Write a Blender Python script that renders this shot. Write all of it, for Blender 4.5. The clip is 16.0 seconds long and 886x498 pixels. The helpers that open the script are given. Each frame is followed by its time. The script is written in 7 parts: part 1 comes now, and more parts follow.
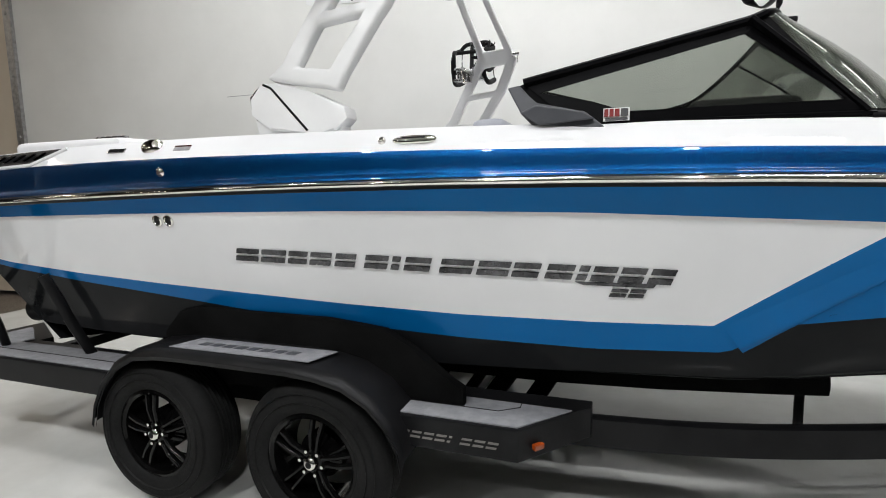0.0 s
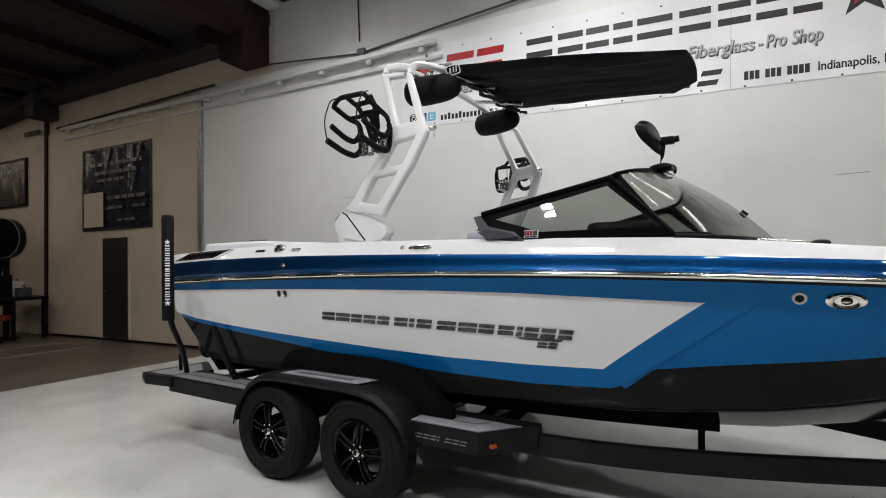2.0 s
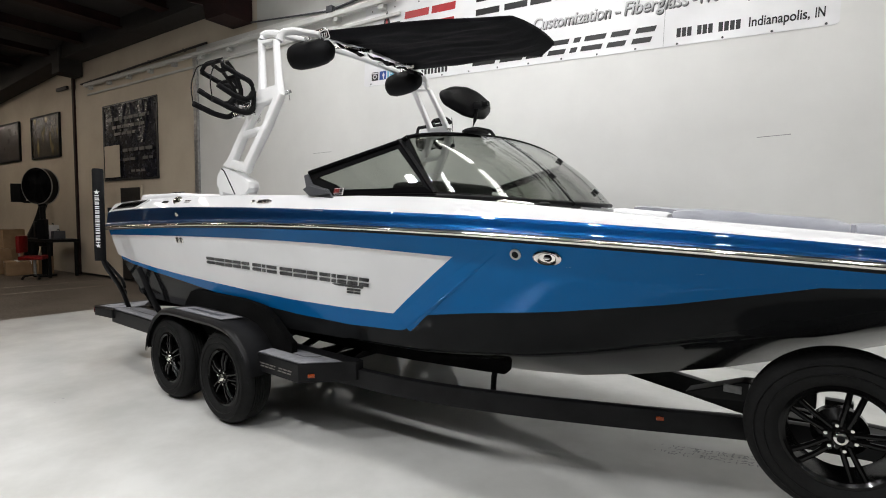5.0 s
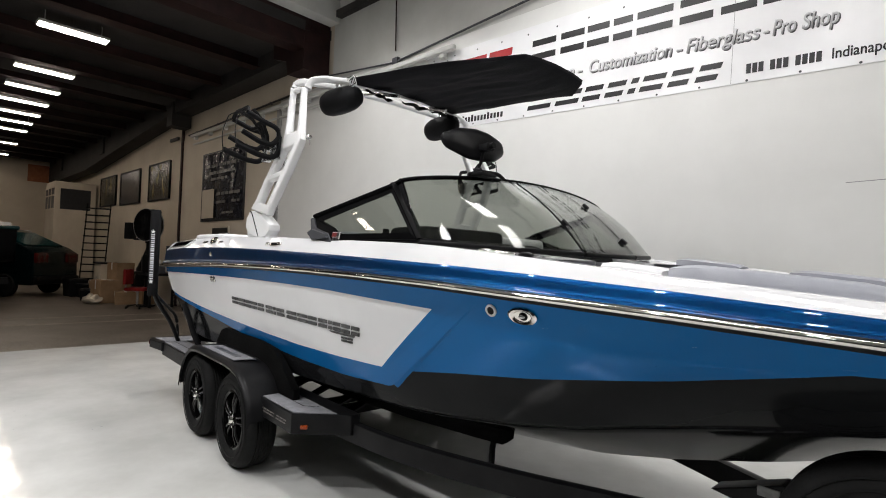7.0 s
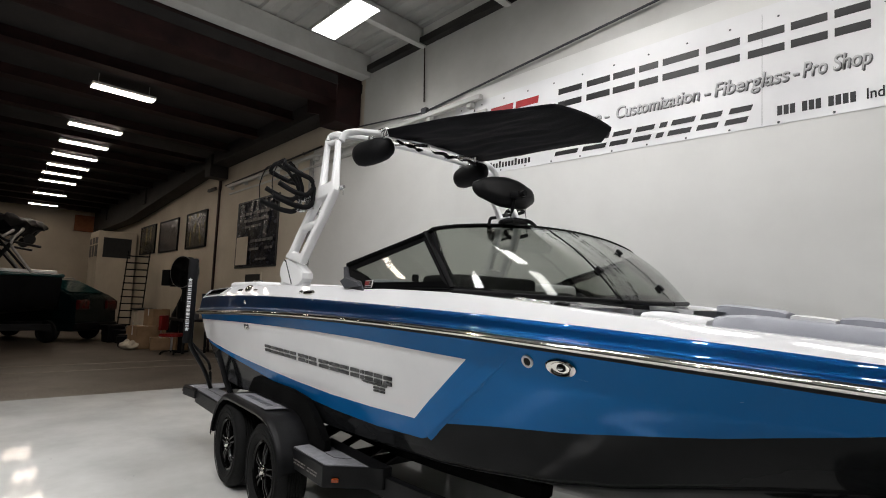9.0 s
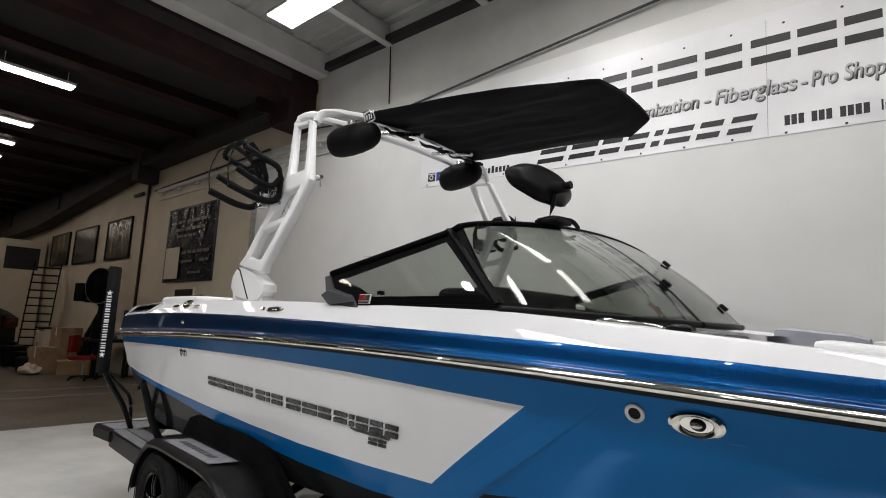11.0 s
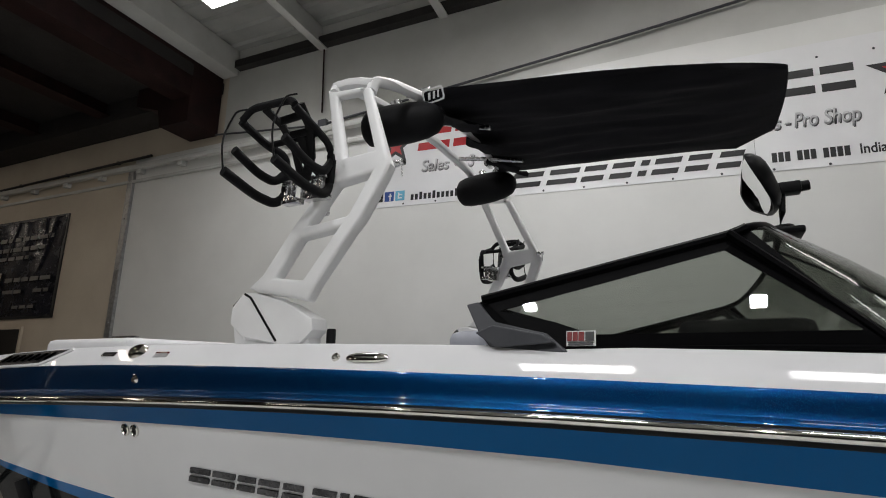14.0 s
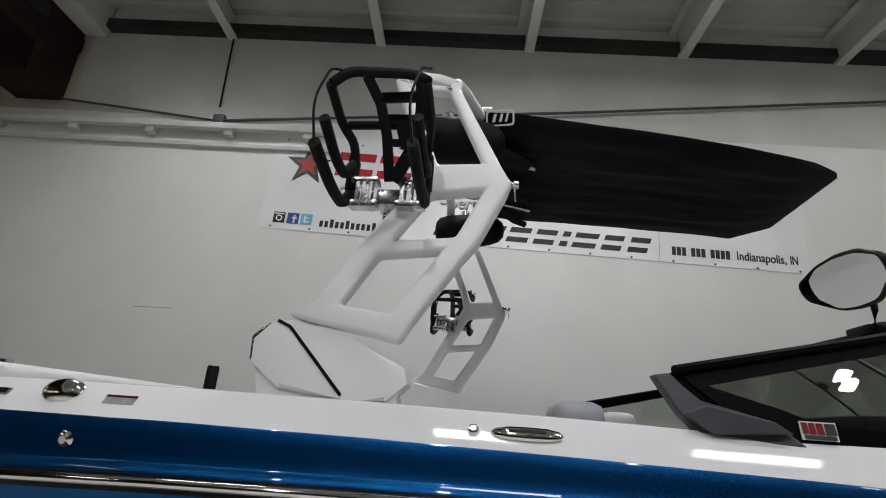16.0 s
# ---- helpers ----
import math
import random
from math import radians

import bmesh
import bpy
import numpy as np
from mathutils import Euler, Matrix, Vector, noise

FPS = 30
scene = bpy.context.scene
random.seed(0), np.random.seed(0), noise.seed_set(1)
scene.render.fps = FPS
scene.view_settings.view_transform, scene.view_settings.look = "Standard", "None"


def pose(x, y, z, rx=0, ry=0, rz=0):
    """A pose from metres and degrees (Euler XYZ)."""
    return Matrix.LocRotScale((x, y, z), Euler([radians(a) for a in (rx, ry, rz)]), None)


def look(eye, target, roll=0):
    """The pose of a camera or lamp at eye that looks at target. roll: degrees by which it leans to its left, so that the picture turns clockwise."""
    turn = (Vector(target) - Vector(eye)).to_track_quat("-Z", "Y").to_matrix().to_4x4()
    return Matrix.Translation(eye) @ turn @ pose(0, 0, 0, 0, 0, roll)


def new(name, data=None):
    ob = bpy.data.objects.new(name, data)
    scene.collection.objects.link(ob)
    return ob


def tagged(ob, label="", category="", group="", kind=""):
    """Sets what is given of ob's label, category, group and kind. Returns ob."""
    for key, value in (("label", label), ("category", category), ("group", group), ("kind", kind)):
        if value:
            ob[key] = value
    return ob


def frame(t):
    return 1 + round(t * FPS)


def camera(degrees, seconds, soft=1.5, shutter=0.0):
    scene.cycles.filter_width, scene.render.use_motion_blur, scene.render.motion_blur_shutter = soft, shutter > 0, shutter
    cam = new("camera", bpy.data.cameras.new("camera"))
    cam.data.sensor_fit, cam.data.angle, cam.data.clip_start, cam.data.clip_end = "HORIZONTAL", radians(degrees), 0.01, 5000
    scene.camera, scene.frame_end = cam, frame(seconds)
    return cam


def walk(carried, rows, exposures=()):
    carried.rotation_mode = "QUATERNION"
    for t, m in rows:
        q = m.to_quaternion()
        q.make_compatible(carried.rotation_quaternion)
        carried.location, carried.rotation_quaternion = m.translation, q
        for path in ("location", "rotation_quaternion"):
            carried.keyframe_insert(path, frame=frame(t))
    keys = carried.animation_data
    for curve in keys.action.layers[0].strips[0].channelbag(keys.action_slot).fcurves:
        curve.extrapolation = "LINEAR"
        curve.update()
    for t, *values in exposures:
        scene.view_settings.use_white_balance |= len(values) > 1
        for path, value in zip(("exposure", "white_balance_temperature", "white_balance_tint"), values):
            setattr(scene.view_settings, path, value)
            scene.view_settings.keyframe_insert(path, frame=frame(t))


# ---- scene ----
cam = camera(82.0, 16.0, soft=1.0)
# seconds, eye x y z, yaw, pitch, roll
PATH = [
    (0, 1.591, -2.912, 1.463, 19.36, -7.20, -1.04),
    (0.5, 1.812, -3.208, 1.516, 23.17, -0.71, -1.01),
    (1, 2.110, -3.415, 1.547, 24.77, 0.72, -0.80),
    (1.5, 2.371, -3.548, 1.536, 28.84, 0.27, -0.35),
    (2, 2.620, -3.699, 1.543, 32.06, 1.34, -1.02),
    (2.5, 2.818, -3.824, 1.544, 34.57, -0.28, 0.86),
    (3, 3.077, -3.818, 1.525, 35.92, -1.97, 0.36),
    (3.5, 3.347, -3.767, 1.499, 35.90, -3.72, 0.59),
    (4, 3.547, -3.596, 1.502, 34.90, -3.84, 0.29),
    (4.2, 3.635, -3.522, 1.510, 34.87, -4.14, 0.27),
    (6.5, 4.216, -2.655, 1.546, 47.03, -0.62, 1.41),
    (7, 4.191, -2.644, 1.562, 47.97, 1.20, 2.10),
    (7.5, 4.175, -2.654, 1.580, 49.78, 3.58, 2.13),
    (8, 4.179, -2.669, 1.590, 50.57, 4.79, 1.87),
    (8.5, 4.179, -2.665, 1.590, 50.80, 5.47, 1.81),
    (9, 4.171, -2.665, 1.586, 51.20, 5.98, 1.77),
    (11.5, 3.114, -2.472, 1.580, 42.33, 8.85, 2.28),
    (12, 2.862, -2.473, 1.563, 40.87, 9.12, 2.44),
    (12.5, 2.582, -2.501, 1.572, 39.91, 10.23, 2.33),
    (13, 2.344, -2.565, 1.593, 35.23, 11.59, 3.21),
    (13.5, 2.136, -2.578, 1.582, 31.60, 11.52, 3.30),
    (14, 1.904, -2.576, 1.600, 28.07, 12.96, 0.50),
    (14.5, 1.599, -2.603, 1.608, 23.15, 13.90, 1.80),
    (15, 1.370, -2.613, 1.602, 16.40, 13.52, 2.89),
    (15.5, 1.111, -2.530, 1.619, 12.41, 15.62, 1.91),
    (16, 0.820, -2.497, 1.634, 7.54, 18.98, 4.10),
]


def aim(x, y, z, yaw, pitch, roll):
    cy, sy, cp, sp = math.cos(radians(yaw)), math.sin(radians(yaw)), math.cos(radians(pitch)), math.sin(radians(pitch))
    return look((x, y, z), (x - sy * cp, y + cy * cp, z + sp), roll)


EXPOSURES = [(0.0, 0.17, 6500, 10), (1.0, -0.20, 6550, 11), (2.0, -0.24, 6550, 11), (4.2, 0.08, 6550, 11), (6.4, 0.10, 6600, 12), (7.2, 0.04, 6600, 12), (9.0, -0.18, 6600, 12), (11.5, -0.31, 6600, 12), (13.0, -0.53, 6600, 12), (14.5, -0.70, 6550, 11), (15.5, -0.78, 6550, 11), (16.0, -0.73, 6500, 11)]
walk(cam, [(t, aim(*row)) for t, *row in PATH], EXPOSURES)

# ---- light ----
world = bpy.data.worlds.new("world")
scene.world = world
world.use_nodes = True
world.node_tree.nodes["Background"].inputs[0].default_value = (0.6, 0.65, 0.7, 1)
world.node_tree.nodes["Background"].inputs[1].default_value = 0.02

# the wall's own frame: x along the wall, y into it, z up
WALL_TURN = 5.2
ROOM = pose(0, 0, 0, 0, 0, WALL_TURN) @ pose(0, 2.443, 0)
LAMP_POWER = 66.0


# ---- materials ----
def material(name):
    m = bpy.data.materials.new(name)
    m.use_nodes = True
    nt = m.node_tree
    return m, nt, nt.nodes["Principled BSDF"]


def node(nt, kind, **values):
    n = nt.nodes.new(kind)
    for key, value in values.items():
        n.inputs[key].default_value = value
    return n


def noise_at(nt, scale, detail=4.0, rough=0.6, stretch=(1, 1, 1)):
    co = nt.nodes.new("ShaderNodeTexCoord")
    mp = nt.nodes.new("ShaderNodeMapping")
    mp.inputs["Scale"].default_value = stretch
    nt.links.new(co.outputs["Object"], mp.inputs["Vector"])
    n = node(nt, "ShaderNodeTexNoise", Scale=scale, Detail=detail, Roughness=rough)
    nt.links.new(mp.outputs["Vector"], n.inputs["Vector"])
    return n.outputs["Fac"]


def ramp(nt, fac, stops):
    r = nt.nodes.new("ShaderNodeValToRGB")
    el = r.color_ramp.elements
    while len(el) < len(stops):
        el.new(0.5)
    for e, (at, c) in zip(el, stops):
        e.position = at
        e.color = (*c, 1) if len(c) == 3 else c
    nt.links.new(fac, r.inputs["Fac"])
    return r.outputs["Color"]


def surface(name, a, b, rough=0.5, rough2=None, metal=0.0, scale=6.0, fine=60.0, bump=0.05, coat=0.0, spec=0.5, stretch=(1, 1, 1), lo=0.35, hi=0.65, dist=0.003):
    """Two tones mixed by a broad noise, a fine noise for relief and roughness."""
    m, nt, bs = material(name)
    broad, grain = noise_at(nt, scale, 5, 0.6, stretch), noise_at(nt, fine, 3, 0.55, stretch)
    nt.links.new(ramp(nt, broad, [(lo, a), (hi, b)]), bs.inputs["Base Color"])
    r2 = rough if rough2 is None else rough2
    rr = ramp(nt, grain, [(0.3, (rough,) * 3), (0.7, (r2,) * 3)])
    nt.links.new(rr, bs.inputs["Roughness"])
    bs.inputs["Metallic"].default_value = metal
    bs.inputs["Coat Weight"].default_value = coat
    bs.inputs["Coat Roughness"].default_value = 0.03
    bs.inputs["Specular IOR Level"].default_value = spec
    if bump:
        bp = nt.nodes.new("ShaderNodeBump")
        bp.inputs["Strength"].default_value = bump
        bp.inputs["Distance"].default_value = dist
        nt.links.new(grain, bp.inputs["Height"])
        nt.links.new(bp.outputs["Normal"], bs.inputs["Normal"])
    return m


def flake_paint():
    m, nt, bs = material("metal_flake_blue")
    co = nt.nodes.new("ShaderNodeTexCoord")
    vo = node(nt, "ShaderNodeTexVoronoi", Scale=1200.0)
    nt.links.new(co.outputs["Object"], vo.inputs["Vector"])
    sep = nt.nodes.new("ShaderNodeSeparateColor")
    nt.links.new(vo.outputs["Color"], sep.inputs[0])
    nt.links.new(ramp(nt, sep.outputs[0], [(0.0, (0.0001, 0.018, 0.088)), (0.84, (0.0003, 0.040, 0.150)), (1.0, (0.006, 0.20, 0.46))]), bs.inputs["Base Color"])
    nrm = nt.nodes.new("ShaderNodeVectorMath")
    nrm.operation = "MULTIPLY_ADD"
    nrm.inputs[1].default_value = (0.16, 0.16, 0.16)
    nrm.inputs[2].default_value = (-0.08, -0.08, -0.08)
    nt.links.new(vo.outputs["Color"], nrm.inputs[0])
    geo = nt.nodes.new("ShaderNodeNewGeometry")
    add = nt.nodes.new("ShaderNodeVectorMath")
    add.operation = "ADD"
    nt.links.new(geo.outputs["Normal"], add.inputs[0])
    nt.links.new(nrm.outputs[0], add.inputs[1])
    nn = nt.nodes.new("ShaderNodeVectorMath")
    nn.operation = "NORMALIZE"
    nt.links.new(add.outputs[0], nn.inputs[0])
    nt.links.new(nn.outputs[0], bs.inputs["Normal"])
    bs.inputs["Metallic"].default_value = 0.88
    bs.inputs["Roughness"].default_value = 0.36
    bs.inputs["Specular IOR Level"].default_value = 0.15
    bs.inputs["Coat Weight"].default_value = 0.6
    bs.inputs["Coat Roughness"].default_value = 0.01
    return m


def glass(name, tint, gloss=1.0):
    m, nt, bs = material(name)
    nt.nodes.remove(bs)
    out = nt.nodes["Material Output"]
    tr = node(nt, "ShaderNodeBsdfTransparent", Color=(*tint, 1))
    gl = node(nt, "ShaderNodeBsdfGlossy", Roughness=0.0)
    lw = node(nt, "ShaderNodeLayerWeight", Blend=0.5)
    pw = nt.nodes.new("ShaderNodeMath")
    pw.operation, pw.inputs[1].default_value = "POWER", 5.0
    ma = nt.nodes.new("ShaderNodeMath")
    ma.operation, ma.inputs[1].default_value, ma.inputs[2].default_value = "MULTIPLY_ADD", 0.95, 0.045
    nt.links.new(lw.outputs["Facing"], pw.inputs[0])
    nt.links.new(pw.outputs[0], ma.inputs[0])
    mx = nt.nodes.new("ShaderNodeMixShader")
    nt.links.new(ma.outputs[0], mx.inputs[0])
    nt.links.new(tr.outputs[0], mx.inputs[1])
    nt.links.new(gl.outputs[0], mx.inputs[2])
    nt.links.new(mx.outputs[0], out.inputs[0])
    return m


def glow(name, color, strength):
    m, nt, bs = material(name)
    bs.inputs["Base Color"].default_value = (0.8, 0.8, 0.8, 1)
    bs.inputs["Emission Color"].default_value = (*color, 1)
    bs.inputs["Emission Strength"].default_value = strength
    return m


BLUE = surface("blue_gelcoat", (0.0006, 0.102, 0.305), (0.0009, 0.116, 0.340), 0.13, 0.17, metal=0.18, bump=0.003, scale=1.5, spec=0.10, coat=0.10)
FLAKE = flake_paint()
WHITE = surface("white_gelcoat", (0.71, 0.71, 0.72), (0.76, 0.76, 0.77), 0.035, 0.06, coat=0.0, bump=0.003, scale=1.2, spec=0.42)
BLACK_GEL = surface("black_gelcoat", (0.0085, 0.009, 0.0098), (0.0125, 0.013, 0.014), 0.07, 0.10, spec=0.055, bump=0.0, scale=2.0)
CHROME = surface("chrome", (0.74, 0.72, 0.68), (0.80, 0.78, 0.74), 0.05, 0.08, metal=1.0, bump=0.003, fine=20)
LETTER_METAL = surface("brushed_dark_metal", (0.035, 0.035, 0.037), (0.11, 0.11, 0.115), 0.22, 0.36, metal=1.0, bump=0.03, scale=9)
BLACK_TRIM = surface("black_trim", (0.0045, 0.0045, 0.0050), (0.0075, 0.0075, 0.0082), 0.36, 0.46, bump=0.03, fine=220, spec=0.12)
FRAME_BLACK = surface("black_powder_coat", (0.0060, 0.0060, 0.0066), (0.0110, 0.0110, 0.0118), 0.30, 0.44, bump=0.06, fine=300, spec=0.14)
RUBBER = surface("tyre_rubber", (0.0070, 0.0070, 0.0070), (0.0125, 0.0125, 0.0125), 0.62, 0.8, bump=0.15, fine=90, spec=0.15)
RIM_BLACK = surface("gloss_black_rim", (0.002, 0.002, 0.002), (0.004, 0.004, 0.004), 0.10, 0.18, bump=0.01, spec=0.2)
CARPET = surface("black_bunk_carpet", (0.004, 0.004, 0.004), (0.008, 0.008, 0.008), 0.9, 1.0, bump=0.4, fine=400, spec=0.05)
GRIP = surface("grey_grip_pad", (0.20, 0.20, 0.215), (0.26, 0.26, 0.275), 0.75, 0.9, bump=0.3, fine=500, scale=20)
CANVAS = surface("black_canvas", (0.0060, 0.0059, 0.0074), (0.0115, 0.0112, 0.0138), 0.7, 0.9, bump=0.25, fine=600, scale=7, spec=0.12, stretch=(0.4, 1.6, 1))
FOAM = surface("black_foam", (0.003, 0.003, 0.0035), (0.006, 0.006, 0.007), 0.55, 0.75, bump=0.3, fine=250, spec=0.15)
TOWER_WHITE = surface("white_powder_coat", (0.74, 0.74, 0.74), (0.80, 0.80, 0.80), 0.38, 0.5, bump=0.05, fine=300, scale=3)
GREY_TRIM = surface("dark_grey_trim", (0.045, 0.047, 0.055), (0.065, 0.067, 0.075), 0.4, 0.55, bump=0.1, fine=250)
VINYL_GREY = surface("grey_vinyl", (0.30, 0.31, 0.35), (0.38, 0.39, 0.43), 0.42, 0.55, bump=0.15, fine=180, scale=3)
VINYL_WHITE = surface("white_vinyl", (0.66, 0.66, 0.67), (0.74, 0.74, 0.75), 0.4, 0.52, bump=0.12, fine=180, scale=3)
VINYL_DARK = surface("dark_vinyl", (0.007, 0.007, 0.008), (0.012, 0.012, 0.013), 0.5, 0.65, bump=0.15, fine=180, spec=0.12)
TINTED = glass("tinted_glass", (0.655, 0.675, 0.645))
MIRROR = surface("mirror", (0.86, 0.87, 0.87), (0.88, 0.89, 0.89), 0.01, 0.015, metal=1.0, bump=0.0)
STEEL = surface("polished_aluminium", (0.55, 0.55, 0.55), (0.68, 0.68, 0.68), 0.18, 0.3, metal=1.0, bump=0.04)
AMBER = surface("amber_lens", (0.20, 0.032, 0.004), (0.30, 0.052, 0.007), 0.2, 0.3, bump=0.1, fine=200, coat=0.6)
RED_LENS = surface("red_lens", (0.040, 0.002, 0.002), (0.075, 0.004, 0.003), 0.2, 0.3, bump=0.1, fine=200)
RED = surface("red_print", (0.36, 0.008, 0.012), (0.45, 0.012, 0.018), 0.4, 0.5, bump=0.02)
PRINT_WHITE = surface("white_print", (0.72, 0.72, 0.72), (0.78, 0.78, 0.78), 0.5, 0.6, bump=0.02)
PRINT_BLACK = surface("black_print", (0.010, 0.010, 0.011), (0.016, 0.016, 0.017), 0.35, 0.45, bump=0.02)
PRINT_GREY = surface("grey_print", (0.22, 0.22, 0.22), (0.32, 0.32, 0.32), 0.4, 0.5, bump=0.02, scale=30)
POSTER_GREY = surface("faint_poster_print", (0.12, 0.112, 0.105), (0.20, 0.185, 0.17), 0.4, 0.5, bump=0.02)
LETTER_FACE = surface("light_grey_print", (0.50, 0.50, 0.51), (0.58, 0.58, 0.59), 0.3, 0.4, bump=0.01)
LETTER_SHADE = surface("dark_grey_print", (0.11, 0.11, 0.115), (0.16, 0.16, 0.165), 0.3, 0.4, bump=0.01)
PRINT_NAVY = surface("navy_vinyl_poster", (0.010, 0.011, 0.018), (0.020, 0.021, 0.030), 0.20, 0.30, bump=0.15, fine=9, dist=0.02)
PRINT_BLUE = surface("blue_print", (0.02, 0.06, 0.25), (0.03, 0.08, 0.30), 0.4, 0.5, bump=0.02)
PRINT_SKY = surface("light_blue_print", (0.13, 0.42, 0.60), (0.17, 0.48, 0.66), 0.4, 0.5, bump=0.02)
WALL_PAINT = surface("white_wall_panel", (0.70, 0.70, 0.68), (0.76, 0.76, 0.74), 0.33, 0.45, bump=0.06, scale=0.9, fine=14, dist=0.006)
WALL_UPPER = surface("grey_white_upper_wall", (0.54, 0.54, 0.515), (0.62, 0.62, 0.595), 0.6, 0.75, bump=0.08, scale=1.1, fine=20)
WALL_CREAM = surface("cream_wall", (0.52, 0.45, 0.36), (0.60, 0.53, 0.43), 0.5, 0.65, bump=0.08, scale=0.8, fine=16, dist=0.006)
BANNER = surface("banner_vinyl", (0.79, 0.79, 0.80), (0.84, 0.84, 0.85), 0.17, 0.26, bump=0.06, fine=5, scale=2, dist=0.01)
EPOXY = surface("white_epoxy_floor", (0.57, 0.57, 0.545), (0.70, 0.70, 0.675), 0.04, 0.10, bump=0.015, scale=1.3, fine=4, dist=0.002, spec=0.5)
CONCRETE = surface("brown_concrete_floor", (0.075, 0.06, 0.048), (0.13, 0.108, 0.088), 0.35, 0.6, bump=0.12, scale=1.1, fine=40)
LINE_PAINT = surface("worn_floor_line", (0.30, 0.27, 0.23), (0.16, 0.14, 0.12), 0.5, 0.7, bump=0.1, scale=9)
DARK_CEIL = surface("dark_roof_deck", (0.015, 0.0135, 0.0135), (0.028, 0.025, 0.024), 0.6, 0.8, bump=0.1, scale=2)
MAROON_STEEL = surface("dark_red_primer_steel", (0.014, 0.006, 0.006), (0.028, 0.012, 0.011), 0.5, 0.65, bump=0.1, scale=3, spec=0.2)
DECK_WHITE = surface("white_roof_deck", (0.36, 0.36, 0.345), (0.44, 0.44, 0.42), 0.5, 0.65, bump=0.08, scale=1.4)
BEAM_WHITE = surface("white_painted_steel", (0.52, 0.52, 0.50), (0.60, 0.60, 0.58), 0.45, 0.55, bump=0.06, scale=2.5)
GALV = surface("galvanised_steel", (0.30, 0.30, 0.30), (0.44, 0.44, 0.44), 0.35, 0.5, metal=0.8, bump=0.06, scale=18)
DOOR_DARK = surface("dark_door_paint", (0.010, 0.009, 0.009), (0.018, 0.016, 0.015), 0.4, 0.55, bump=0.05)
# grey for walls out of view, darkened to lower reflections and fill
UNSEEN_WALL = surface("darkened_unseen_wall", (0.07, 0.07, 0.068), (0.10, 0.10, 0.095), 0.6, 0.75, bump=0.08, scale=1.1, fine=20)
FRIT = surface("black_frame_coat", (0.0026, 0.0026, 0.0030), (0.0038, 0.0038, 0.0043), 0.40, 0.52, bump=0.04, fine=350, spec=0.04)
# teal highlight of rear window and gunwale, put into the base colour
TEAL_SHEEN = surface("teal_painted_sheen", (0.002, 0.022, 0.024), (0.004, 0.036, 0.038), 0.1, 0.2, bump=0.0)
ORANGE = surface("faded_orange_board", (0.30, 0.10, 0.04), (0.38, 0.14, 0.06), 0.6, 0.7, bump=0.05)
CARD = surface("cardboard", (0.24, 0.15, 0.08), (0.32, 0.21, 0.12), 0.8, 0.9, bump=0.15, scale=3)
LAMP_GLOW = glow("lamp_diffuser", (1.0, 0.985, 0.95), 10.0)
SPOT_GLOW = glow("compact_lamp_lens", (1.0, 0.985, 0.96), 30.0)
ROW_GLOW = glow("far_lamp_diffuser", (1.0, 0.88, 0.74), 20.0)
GREEN_GLOW = glow("green_navigation_light", (0.05, 0.8, 0.35), 0.8)
TEAL = surface("dark_teal_paint", (0.001, 0.005, 0.006), (0.0015, 0.008, 0.009), 0.2, 0.3, bump=0.02, spec=0.3)
CAR_RED = surface("red_paint", (0.16, 0.008, 0.008), (0.22, 0.012, 0.012), 0.25, 0.35, bump=0.02, spec=0.3)
OLIVE_PRINT = surface("dark_photo_print", (0.03, 0.026, 0.02), (0.27, 0.22, 0.10), 0.22, 0.3, bump=0.03, scale=2.4, lo=0.50, hi=0.64, stretch=(1.6, 1, 0.7))
SLATE_PRINT = surface("slate_photo_print", (0.022, 0.020, 0.024), (0.10, 0.085, 0.085), 0.22, 0.3, bump=0.03, scale=2.2, lo=0.45, hi=0.62)
TAPE_WHITE = surface("plastic_white", (0.55, 0.55, 0.54), (0.62, 0.62, 0.60), 0.5, 0.6, bump=0.1)


# ---- mesh helpers ----
def mesh_ob(name, bm, mat, parent=None, label="", smooth=False, sharp=None):
    me = bpy.data.meshes.new(name)
    bm.normal_update()
    if smooth:
        for f in bm.faces:
            f.smooth = True
        if sharp is not None:
            for e in bm.edges:
                if len(e.link_faces) == 2 and e.calc_face_angle(0) > radians(sharp):
                    e.smooth = False
    bm.to_mesh(me)
    bm.free()
    for one in mat if isinstance(mat, (list, tuple)) else [mat]:
        me.materials.append(one)
    ob = new(name, me)
    if parent is not None:
        ob.parent = parent
    if label:
        tagged(ob, label)
    return ob


def part(name, bm, mat, parent, label="", smooth=False, sharp=35):
    return mesh_ob(name, bm, mat, parent, label, smooth, sharp)


def thing(name, label, category, group="", kind="", at=None):
    ob = new(name)
    ob.empty_display_size = 0.1
    if at is not None:
        ob.matrix_world = at
    return tagged(ob, label, category, group, kind)


